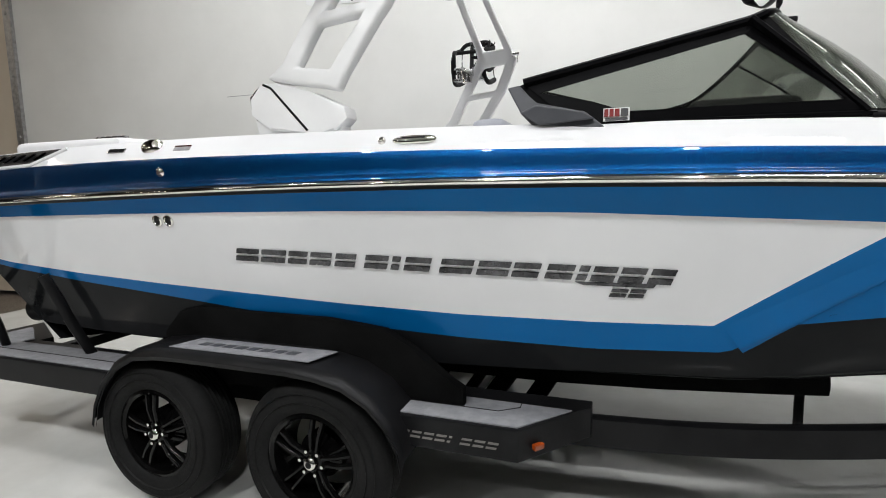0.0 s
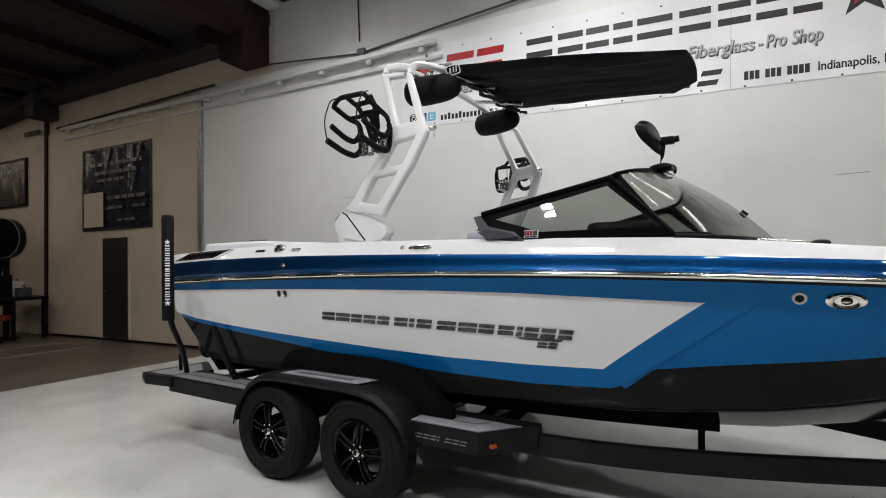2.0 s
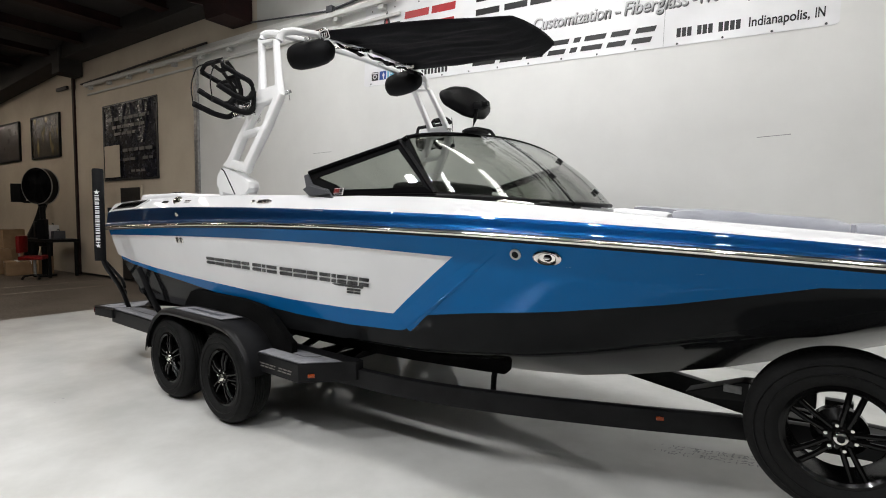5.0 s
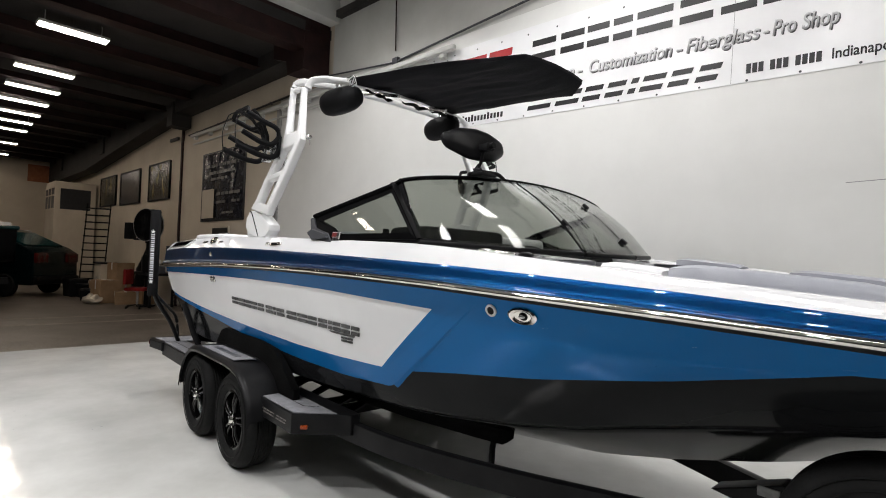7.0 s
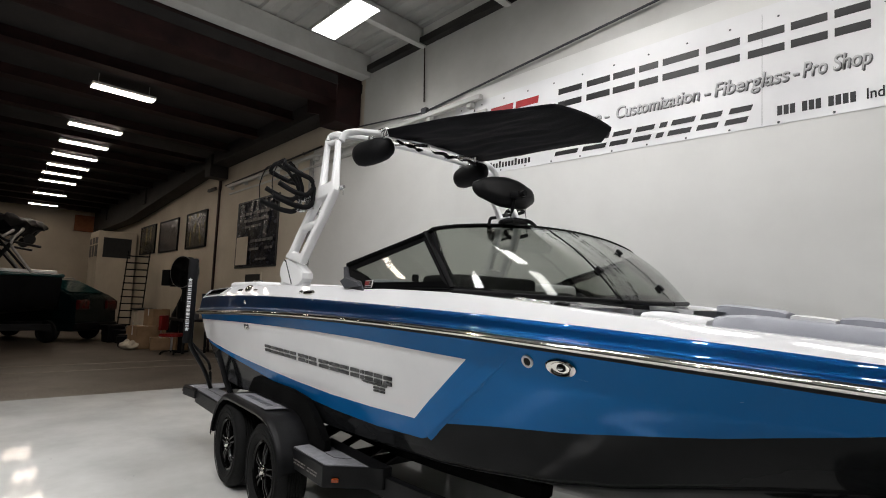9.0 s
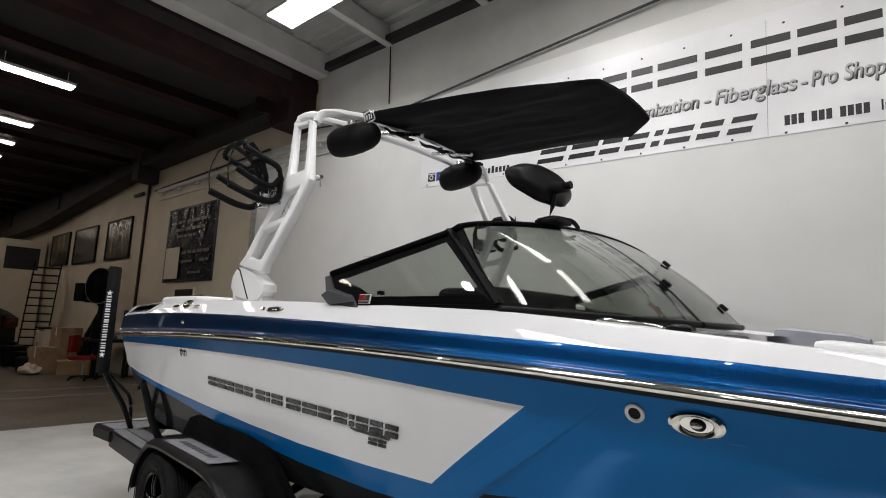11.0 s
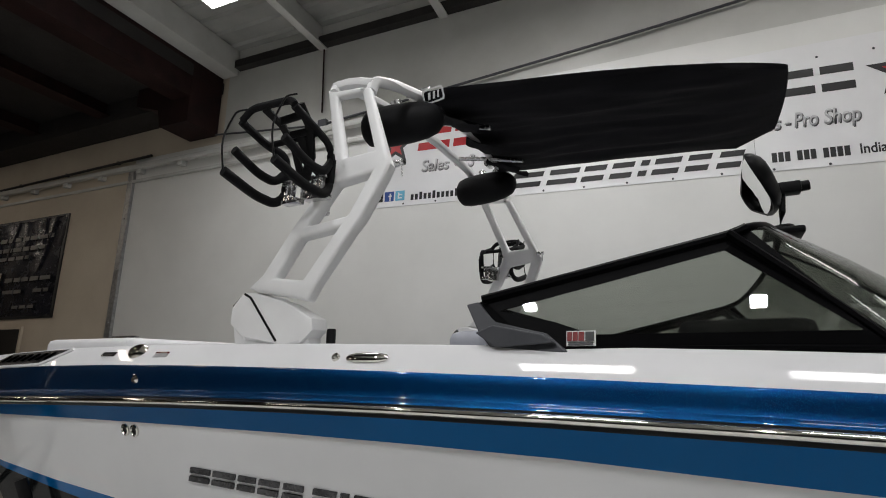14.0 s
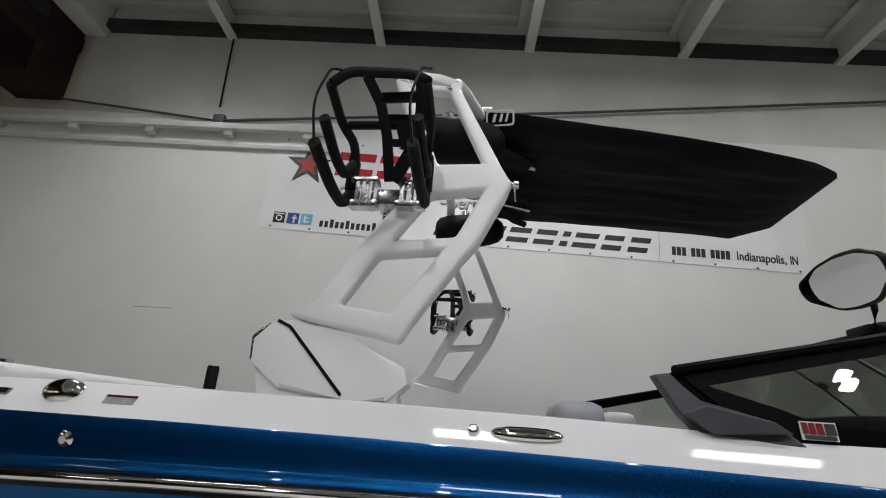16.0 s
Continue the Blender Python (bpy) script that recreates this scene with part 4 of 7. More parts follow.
# ---- the boat: tower ----
tower = None
for side in (-1, 1):
    def S(p):
        return Vector((p[0], -side * p[1], p[2]))

    # base pod with a slanted black seam
    bm = bmesh.new()
    pod = ((0.10, 1.835), (0.152, 1.893), (0.232, 1.893), (0.395, 1.845), (0.552, 1.775), (0.565, 1.73), (0.512, 1.682), (0.42, 1.676), (0.20, 1.70), (0.105, 1.765))
    prism(bm, pod, 0.09, None, 0.012)
    prism(bm, ((0.14, 1.672), (0.11, 1.76), (0.20, 1.72), (0.40, 1.70), (0.52, 1.76), (0.54, 1.672)), 0.075, Matrix.Translation((0, 0.015, 0)), 0.008)
    for v in bm.verts:
        v.co.y = side * (1.105 - v.co.y - 0.10 * (v.co.z - 1.68))
    if side < 0:
        bmesh.ops.recalc_face_normals(bm, faces=bm.faces[:])
    base = part("tower_base", bm, TOWER_WHITE, boat, "white moulded tower base pod", True, 25)
    bm = bmesh.new()
    for pa, pb in (((0.165, 1.889), (0.205, 1.872)), ((0.205, 1.872), (0.385, 1.690))):
        d = Vector((pb[0] - pa[0], pb[1] - pa[1]))
        n = Vector((-d.y, d.x)).normalized() * 0.0045
        q = [(pa[0] + n.x, pa[1] + n.y), (pb[0] + n.x, pb[1] + n.y), (pb[0] - n.x, pb[1] - n.y), (pa[0] - n.x, pa[1] - n.y)]
        slab(bm, [(x, side * (1.1075 - 0.10 * (z - 1.68)), z) for x, z in q], 0.004)
        slab(bm, [(x, side * (1.1035 - 0.10 * (z - 1.68)), z) for x, z in q][::-1], 0.004)
    part("seam", bm, BLACK_TRIM, base, "black seam line")
    bm = bmesh.new()
    prism(bm, ((0.088, 1.845), (0.135, 1.885), (0.150, 1.84), (0.118, 1.765), (0.092, 1.775)), 0.085 * -side, Matrix.Translation((0, side * 1.075, 0)), 0.004)
    part("pod_cap", bm, STEEL, base, "metal end cap")
    # lower arm with two rails and windows
    bm = bmesh.new()
    topr = ((0.405, -0.872, 2.865), (0.400, -0.845, 2.925), (0.42, -0.74, 2.945), (0.46, -0.50, 2.952), (0.48, 0.0, 2.955))
    topf = ((0.608, -0.862, 2.825), (0.605, -0.835, 2.895), (0.63, -0.73, 2.930), (0.70, -0.50, 2.945), (0.73, 0.0, 2.948))
    ladder = ((0.236, 1.898, 0.486, 1.850, 0.050, True), (0.305, 1.955, 0.527, 1.915, 0.043, False), (0.398, 2.120, 0.662, 2.120, 0.041, True),
              (0.427, 2.168, 0.698, 2.168, 0.041, False), (0.538, 2.346, 0.778, 2.346, 0.041, True), (0.572, 2.405, 0.790, 2.395, 0.045, True),
              (0.552, 2.468, 0.768, 2.452, 0.037, False), (0.415, 2.838, 0.618, 2.802, 0.034, True), (0.402, 2.872, 0.606, 2.832, 0.034, True))
    grid = []
    for xr, zr, xf, zf, w, _ in ladder:
        row = []
        w *= 0.84
        for x, z in ((xr - w, zr + 0.01), (xr + w, zr - 0.01), (xf - w, zf + 0.01), (xf + w, zf - 0.01)):
            row.append(bm.verts.new(S((x, interp(z, (1.85, 2.0, 2.4, 2.87), (-1.078, -1.062, -0.985, -0.875)), z))))
        grid.append(row)
    for i in range(len(grid) - 1):
        for j in range(3):
            if j != 1 or ladder[i][5]:
                bm.faces.new([grid[i][j], grid[i][j + 1], grid[i + 1][j + 1], grid[i + 1][j]])
    bmesh.ops.recalc_face_normals(bm, faces=bm.faces[:])
    mid = sum(v.co.y for v in bm.verts) / len(bm.verts)
    bmesh.ops.solidify(bm, geom=bm.faces[:], thickness=0.058)
    shift = mid - sum(v.co.y for v in bm.verts) / len(bm.verts)
    for v in bm.verts:
        v.co.y += shift
    bmesh.ops.recalc_face_normals(bm, faces=bm.faces[:])
    bm.normal_update()
    bmesh.ops.bevel(bm, geom=[e for e in bm.edges if len(e.link_faces) == 2 and e.calc_face_angle(0) > 0.9], offset=0.018, segments=3, profile=0.5, affect="EDGES", clamp_overlap=True)
    for v in bm.verts:
        if v.co.z > 2.44:
            c_y = -side * interp(v.co.z, (1.85, 2.0, 2.4, 2.87), (-1.078, -1.062, -0.985, -0.875))
            v.co.y = c_y + (v.co.y - c_y) * interp(v.co.z, (2.44, 2.52), (1.0, 0.72))
    # flat bar across the head of the hoop
    tube(bm, [S(p) for p in ((0.392, -0.858, 2.905), (0.470, -0.856, 2.908), (0.540, -0.853, 2.896), (0.612, -0.848, 2.872))], 0.026, 0.024, 10, up=(0, 1, 0), square=0.2)
    # raised plate on the knuckle between hoop and arm
    slab(bm, [S(p) for p in ((0.628, -1.012, 2.392), (0.700, -1.012, 2.386), (0.690, -1.000, 2.445), (0.622, -1.000, 2.452))][::1 if side > 0 else -1], 0.010)
    for path in (topr, topf):
        tube(bm, [S(p) for p in rounded(path, 0.07, 5)], 0.024, 0.027, 10, up=(0, 1, 0), square=0.2)

    arm = part("tower_arm", bm, TOWER_WHITE, boat, "white ladder shaped tower arm", True, 40)
    tower = arm if tower is None else tower
    bm = bmesh.new()
    k = S((0.828, -0.945, 2.405))
    lathe(bm, [(0, -0.026), (0.012, -0.026), (0.014, -0.012), (0.010, -0.006), (0.016, 0.004), (0.016, 0.026), (0, 0.026)], 12, Matrix.Translation(k) @ pose(0, 0, 0, 0, 0, 90))
    tube(bm, (k + Vector((0.012, 0, -0.01)), k + Vector((0.016, 0, -0.06))), 0.003, 0.003, 6)
    part("lock_pin", bm, STEEL, arm, "polished lock pin", True, 50)
    # speaker pod
    bm = bmesh.new()
    prof = [(0.0, -0.185), (0.070, -0.183), (0.092, -0.165), (0.104, -0.12), (0.108, -0.04), (0.104, 0.05), (0.094, 0.12), (0.075, 0.168), (0.045, 0.195), (0.0, 0.203)]
    lathe(bm, prof, 28, Matrix.Translation((0.575, side * 0.545, 2.815)) @ pose(0, 0, 0, 0, 0, -90 - 7 * side) @ Matrix.Diagonal((0.92, 1.12, 1.0, 1)))
    part("speaker_pod", bm, FOAM, arm, "black covered speaker pod", True, 60)
    for a, b, w in (((0.55, -0.55, 2.90), (0.545, -0.56, 2.945), 0.028), ((0.64, -0.52, 2.89), (0.68, -0.52, 2.94), 0.020)):
        bm = bmesh.new()
        tube(bm, [S(a), S(b)], w, w, 10)
        part("speaker_clamp", bm, STEEL, arm, "", True, 50)
    # board rack: two forks on a hub
    forks = []
    for x, lean in ((0.315, -0.01), (0.560, 0.01)):
        bm = bmesh.new()
        lo = [(x, -1.045, 2.43), (x, -1.052, 2.30), (x + lean, -1.10, 2.262), (x + lean, -1.20, 2.268), (x + lean, -1.362, 2.318)]
        tube(bm, [S(p) for p in rounded(lo, 0.06, 4)], 0.016, 0.020, 8, square=0.4)
        mid = [(x, -1.05, 2.42), (x + lean, -1.10, 2.355), (x + lean, -1.19, 2.362), (x + lean, -1.323, 2.419)]
        tube(bm, [S(p) for p in rounded(mid, 0.05, 4)], 0.015, 0.019, 8, square=0.4)
        up = [(x, -1.045, 2.40), (x, -1.06, 2.49), (x + 2 * lean, -1.15, 2.505), (x + 2 * lean, -1.295, 2.555)]
        tube(bm, [S(p) for p in rounded(up, 0.05, 4)], 0.014, 0.018, 8, square=0.4)
        forks.append(bm)
    bm = bmesh.new()
    bar = [(0.30, -1.295, 2.555), (0.345, -1.29, 2.600), (0.535, -1.27, 2.602), (0.585, -1.295, 2.555)]
    tube(bm, [S(p) for p in rounded(bar, 0.03, 3)], 0.013, 0.016, 8, square=0.3)
    tube(bm, [S((0.315, -1.15, 2.505)), S((0.56, -1.15, 2.505))], 0.011, 0.014, 8, square=0.3)
    rack = part("board_rack", bm, FOAM, boat, "black foam covered wakeboard rack", True, 50)
    # folding bracket: two bent plates with webs between them
    bm = bmesh.new()
    for path, w in ((((0.395, -1.27, 2.598), (0.425, -1.20, 2.55), (0.440, -1.14, 2.47), (0.450, -1.09, 2.34)), 0.017), (((0.560, -1.25, 2.590), (0.552, -1.18, 2.53), (0.515, -1.12, 2.43), (0.462, -1.09, 2.34)), 0.022),
                    (((0.415, -1.21, 2.562), (0.555, -1.21, 2.566)), 0.017), (((0.430, -1.17, 2.515), (0.545, -1.17, 2.512)), 0.015), (((0.440, -1.13, 2.455), (0.530, -1.13, 2.452)), 0.013), (((0.485, -1.17, 2.515), (0.505, -1.12, 2.44)), 0.022), (((0.515, -1.16, 2.40), (0.545, -1.10, 2.355)), 0.013)):
        tube(bm, [S(p) for p in path], w, 0.009, 6, up=(0, 1, 0.4), square=0.6)
    part("rack_bracket", bm, BLACK_TRIM, rack, "black folding bracket with cut outs", True, 45)
    for fork in forks:
        part("rack_fork", fork, FOAM, rack, "black foam covered fork", True, 50)
    for x in (0.305, 0.57):
        bm = bmesh.new()
        c = [(x, -1.362, 2.318), (x - 0.02, -1.37, 2.45), (x, -1.33, 2.58), (x + 0.02, -1.295, 2.60)]
        tube(bm, [S(p) for p in rounded(c, 0.08, 4)], 0.004, 0.004, 6)
        part("cord", bm, BLACK_TRIM, rack, "thin black elastic cord", True, 60)
    bm = bmesh.new()
    tube(bm, [S((0.449, -0.97, 2.235)), S((0.449, -0.97, 2.295))], 0.040, 0.040, 16)
    box(bm, 0.40, 0.50, min(S((0, -1.05, 0)).y, S((0, -0.95, 0)).y), max(S((0, -1.05, 0)).y, S((0, -0.95, 0)).y), 2.28, 2.335, None, 0.008)
    hub = part("rack_hub", bm, STEEL, rack, "polished aluminium rack hub", True, 40)
    for x0, x1, q0, q1 in ((0.32, 0.41, 0.335, 0.40), (0.47, 0.56, 0.48, 0.545)):
        bm = bmesh.new()
        for k in range(3):
            xx = q0 + (q1 - q0) * (k + 0.5) / 3
            tube(bm, [S((xx, -1.075, 2.275)), S((xx, -1.07, 2.36))], 0.008, 0.010, 6, square=0.5)
        p0, p1 = S((x0, -1.06, 2.265)), S((x1, -1.03, 2.35))
        lo, hi = min(p0.y, p1.y, S((0, -1.08, 0)).y), max(p0.y, p1.y, S((0, -1.08, 0)).y)
        box(bm, x0, x1, lo, hi, 2.262, 2.285, None, 0.005)
        box(bm, x0, x1, lo, hi, 2.345, 2.365, None, 0.005)
        part("rack_clamp", bm, STEEL, rack, "polished aluminium clamp", True, 40)

# ---- the boat: bimini ----
def bimini_point(s, t):
    """s from rear (0) to front (1), t across from starboard (-1) to port (1)."""
    x = 0.66 + (2.245 - 0.66) * s + 0.035 * (1 - t * t) * s**3 - 0.15 * s**4 * max(0.0, abs(t) - 0.70) / 0.30
    half = interp(s, (0, 0.12, 0.4, 1.0), (0.56, 0.575, 0.54, 0.44))
    z = 2.965 - 0.145 * s - 0.02 * s * s + 0.045 * (1 - t * t) * (1 - s * 0.7) - 0.02 * abs(t) ** 3
    calm = 1 - 0.85 * s**6
    wob = calm * (0.022 * noise.noise(Vector((2.2 * s, 3.1 * t, 0.4))) + 0.016 * noise.noise(Vector((3.5 * s + 1.2 * t, 7.5 * t, 2.0))) + 0.006 * noise.noise(Vector((9 * s, 15 * t, 5.0))))
    return x, half * t, z, wob


bm = bmesh.new()
ns, nt_ = 56, 44
rows_top = [[(p[0], p[1], p[2] + 0.4 * p[3]) for p in (bimini_point(i / ns, -1 + 2 * j / nt_) for j in range(nt_ + 1))] for i in range(ns + 1)]
rows_low = []
for i in range(ns + 1):
    row = []
    for j in range(nt_ + 1):
        p = bimini_point(i / ns, -1 + 2 * j / nt_)
        t = -1 + 2 * j / nt_
        puff = (0.085 - 0.035 * (i / ns)) * (1 - abs(t) ** 4) * (1 - abs(2 * i / ns - 1) ** 8)
        calm = (1 - abs(t) ** 6) * (1 - abs(2 * i / ns - 1) ** 6)
        row.append((p[0], p[1] * 0.985, p[2] + 0.4 * p[3] * (1 - calm) - 0.018 - puff - calm * 1.1 * p[3]))
    rows_low.append(row)
sheet(bm, rows_top, flip=True)
sheet(bm, rows_low)
edge_a = [rows_top[i][0] for i in range(ns + 1)] + [rows_top[-1][j] for j in range(1, nt_ + 1)] + [rows_top[i][-1] for i in range(ns - 1, -1, -1)] + [rows_top[0][j] for j in range(nt_ - 1, -1, -1)]
edge_b = [rows_low[i][0] for i in range(ns + 1)] + [rows_low[-1][j] for j in range(1, nt_ + 1)] + [rows_low[i][-1] for i in range(ns - 1, -1, -1)] + [rows_low[0][j] for j in range(nt_ - 1, -1, -1)]
sheet(bm, [edge_a, edge_b])
bmesh.ops.remove_doubles(bm, verts=bm.verts[:], dist=0.0005)
bmesh.ops.recalc_face_normals(bm, faces=bm.faces[:])
bimini = part("bimini_top", bm, CANVAS, boat, "black canvas bimini cover with folds", True, 70)
for y in (-0.28, 0.28):
    bm = bmesh.new()
    tube(bm, ((0.50, y, 2.95), (0.66, y, 2.92), (0.95, y * 0.9, 2.84)), 0.014, 0.014, 8)
    part("bimini_strut", bm, STEEL, bimini, "metal bimini strut", True, 40)
    bm = bmesh.new()
    box(bm, 0.60, 0.74, y * 1.8 - 0.05, y * 1.8 + 0.05, 2.955, 2.985, None, 0.006)
    part("bimini_bracket", bm, STEEL, bimini, "metal bimini bracket", True, 40)
for y, turn in ((-0.34, 0.3), (0.02, 1.9), (0.36, 3.1)):
    bm = bmesh.new()
    rows = []
    for k in range(7):
        z = 2.905 - 0.016 * k + 0.006 * math.sin(1.9 * k + turn)
        rows.append([(0.70 + 0.036 * k + 0.02 * math.sin(turn + j), y + (0.20 - 0.012 * k) * (j / 6 - 0.5), z + 0.007 * math.sin(1.3 * j + turn + k)) for j in range(7)])
    sheet(bm, rows)
    sheet(bm, [[(p[0], p[1], p[2] - 0.008) for p in q] for q in rows], flip=True)
    part("cover_flap", bm, CANVAS, bimini, "loose end of the black cover", True, 70)
# badge near the rear corner: white rounded frame with a plain shape
bm = bmesh.new()
BADGE = look((0.775, -0.578, 2.912), (0.66, -1.6, 2.45)) @ pose(0, 0, 0, 0, 180, 0)
ringp = []
for w, h in ((0.062, 0.036), (0.054, 0.028)):
    ringp.append([bm.verts.new((w * math.copysign(min(1, abs(math.cos(a)) * 1.3), math.cos(a)), h * math.copysign(min(1, abs(math.sin(a)) * 1.3), math.sin(a)), 0)) for a in (2 * math.pi * (i + 0.5) / 20 for i in range(20))])
for i in range(20):
    bm.faces.new([ringp[0][i], ringp[0][(i + 1) % 20], ringp[1][(i + 1) % 20], ringp[1][i]])
for a, b in ((-0.036, -0.014), (-0.006, 0.014), (0.020, 0.038)):
    bm.faces.new([bm.verts.new(p) for p in ((a, -0.017, 0), (b - 0.008, -0.017, 0), (b, 0.017, 0), (a + 0.010, 0.017, 0))])
bmesh.ops.transform(bm, matrix=BADGE, verts=bm.verts[:])
got = bmesh.ops.extrude_face_region(bm, geom=bm.faces[:])
nv = BADGE.to_3x3() @ Vector((0, 0, 0.003))
for v in got["geom"]:
    if isinstance(v, bmesh.types.BMVert):
        v.co -= nv
bmesh.ops.recalc_face_normals(bm, faces=bm.faces[:])
part("badge", bm, PRINT_WHITE, bimini, "white outlined badge shape on the black cover")

# ---- the boat: fittings ----
def on_band(x, t):
    """A point on the sloping white band: t 0 at its foot, 1 at its top, starboard; and its normal."""
    y0, y1 = rail_y(x) - 0.040, rail_y(x) - 0.098
    z0, z1 = band_z(x) + 0.006, band_z(x) + 0.078
    return Vector((x, -(y0 + (y1 - y0) * t), z0 + (z1 - z0) * t)), Vector((0, -(z1 - z0), y0 - y1)).normalized()


def band_pose(x, t, proud=0.0):
    p, n = on_band(x, t)
    right = Vector((1, 0, 0))
    up = n.cross(right).normalized() * -1
    up = right.cross(-n).normalized() if up.z < 0 else up
    m = Matrix((right, up, n)).transposed().to_4x4()
    m.translation = p + n * proud
    return m


def hull_pose(x, z, proud=0.0):
    e = 0.02
    p = Vector((x, -side_y(x, z), z))
    px = Vector((x + e, -side_y(x + e, z), z)) - p
    pz = Vector((x, -side_y(x, z + e), z + e)) - p
    n = px.cross(pz).normalized()
    if n.y > 0:
        n = -n
    r = px.normalized()
    u = n.cross(r).normalized()
    m = Matrix((r, u, n)).transposed().to_4x4()
    m.translation = p + n * proud
    return m


# pull-up cleat and its ring
bm = bmesh.new()
prof = [(-0.085, 0.004), (-0.075, 0.013), (-0.045, 0.019), (0.0, 0.020), (0.045, 0.019), (0.075, 0.013), (0.085, 0.004)]
tube(bm, [(x, 0, 0.004) for x, _ in prof], 1.0, 0.55, 12, up=(0, 0, 1), ends=[w for _, w in prof])
bmesh.ops.transform(bm, matrix=band_pose(0.881, 0.45), verts=bm.verts[:])
cleat = part("cleat", bm, CHROME, boat, "chrome pull up cleat on the gunwale", True, 60)
bm = bmesh.new()
box(bm, -0.045, 0.045, -0.004, 0.004, 0.011, 0.016, band_pose(0.881, 0.45), 0.001)
part("cleat_slot", bm, BLACK_TRIM, cleat, "")
bm = bmesh.new()
lathe(bm, [(0, 0.012), (0.006, 0.012), (0.009, 0.006), (0.013, 0.009), (0.016, 0.0)], 16, band_pose(0.752, 0.45) @ pose(0, 0, 0, 90, 0, 0))
part("deck_ring", bm, CHROME, boat, "small chrome deck fitting", True, 50)
# fuel filler near the stern
bm = bmesh.new()
lathe(bm, [(0, 0.018), (0.028, 0.018), (0.040, 0.012), (0.048, 0.0)], 24, band_pose(-0.373, 0.72, 0.002) @ pose(0, 0, 0, 90, 0, 0) @ Matrix.Diagonal((1.25, 1, 0.8, 1)))
part("fuel_filler", bm, CHROME, boat, "oval chrome fuel filler cap", True, 50)
bm = bmesh.new()
box(bm, -0.052, 0.052, -0.012, 0.012, 0.0, 0.006, band_pose(-0.574, 0.55), 0.004)
slot = part("vent_plate", bm, STEEL, boat, "small metal vent plate", True, 40)
bm = bmesh.new()
box(bm, -0.044, 0.044, -0.007, 0.007, 0.005, 0.0075, band_pose(-0.574, 0.55))
part("vent_slot", bm, BLACK_TRIM, slot, "")
bm = bmesh.new()
box(bm, -0.045, 0.045, -0.014, 0.014, 0.0, 0.0015, band_pose(-0.19, 0.52))
lab = part("warning_label", bm, PRINT_GREY, boat, "small grey and red warning label")
bm = bmesh.new()
box(bm, -0.045, 0.045, 0.007, 0.014, 0.0015, 0.0025, band_pose(-0.19, 0.52))
part("label_stripe", bm, RED_LENS, lab, "")
bm = bmesh.new()
pf = Vector((-0.275, -(rail_y(-0.275) - 0.022), 1.535))
lathe(bm, [(0, -0.010), (0.010, -0.010), (0.014, -0.004), (0.022, 0.0)], 18, Matrix.Translation(pf) @ pose(0, 0, 0, 8, 0, 0))
part("snap_fitting", bm, CHROME, boat, "round chrome fitting on the blue band", True, 50)
# twin side vents
for dx in (-0.032, 0.032):
    bm = bmesh.new()
    m = hull_pose(-0.333 + dx, 1.326) @ pose(0, 0, 0, 90, 0, 0)
    lathe(bm, [(0.027, -0.001), (0.026, 0.006), (0.020, 0.009), (0.017, 0.004)], 20, m)
    rim = part("through_hull", bm, CHROME, boat, "round chrome through hull outlet", True, 50)
    bm = bmesh.new()
    lathe(bm, [(0.0, 0.003), (0.018, 0.004)], 20, m)
    part("outlet_hole", bm, BLACK_TRIM, rim, "")
# bow outlet and oval docking light
bm = bmesh.new()
m = hull_pose(2.748, 1.358) @ pose(0, 0, 0, 90, 0, 0)
lathe(bm, [(0.028, -0.001), (0.027, 0.006), (0.022, 0.008), (0.016, 0.004)], 24, m)
rim = part("bow_outlet", bm, PRINT_WHITE, boat, "round white rimmed outlet", True, 50)
bm = bmesh.new()
lathe(bm, [(0.0, 0.003), (0.017, 0.005)], 20, m)
part("outlet_hole", bm, BLACK_TRIM, rim, "")
bm = bmesh.new()
m = hull_pose(2.905, 1.350) @ pose(0, 0, 0, 90, 0, 0) @ Matrix.Diagonal((0.77, 1.0, 0.41, 1))
lathe(bm, [(0.092, -0.001), (0.090, 0.008), (0.078, 0.013), (0.060, 0.010), (0.052, 0.004), (0.0, 0.002)], 32, m)
dock = part("docking_light", bm, CHROME, boat, "oval chrome docking light", True, 40)
bm = bmesh.new()
lathe(bm, [(0.034, 0.005), (0.029, 0.009), (0.0, 0.011)], 24, m @ Matrix.Diagonal((0.75, 1.0, 1.25, 1)) @ Matrix.Translation((0.006, 0, 0)))
part("light_lens", bm, BLACK_TRIM, dock, "dark lens", True, 60)
bm = bmesh.new()
lathe(bm, [(0.0, 0.016), (0.014, 0.015), (0.020, 0.010)], 16, m)
part("bulb", bm, STEEL, dock, "", True, 60)
# stern grille: black corner panel in the white band
bm = bmesh.new()
pts = [(-1.68, 0.10), (-1.13, 0.08), (-0.95, 0.94), (-1.52, 0.94)]
cor = [on_band(x, t)[0] + on_band(x, t)[1] * 0.002 for x, t in pts]
slab(bm, cor, 0.008)
grille = part("stern_grille", bm, BLACK_TRIM, boat, "black stern corner grille")
bm = bmesh.new()
for k in range(7):
    x = -1.55 + 0.075 * k
    a, b = on_band(x, 0.30)[0], on_band(x + 0.05, 0.72)[0]
    n = on_band(x, 0.5)[1]
    tube(bm, (a + n * 0.012, b + n * 0.012), 0.012, 0.004, 6)
part("grille_rib", bm, RIM_BLACK, grille, "", True, 50)
bm = bmesh.new()
edge = [on_band(x, t)[0] + on_band(x, t)[1] * 0.006 for x, t in ((-1.70, 0.02), (-1.115, 0.0), (-0.925, 0.97))]
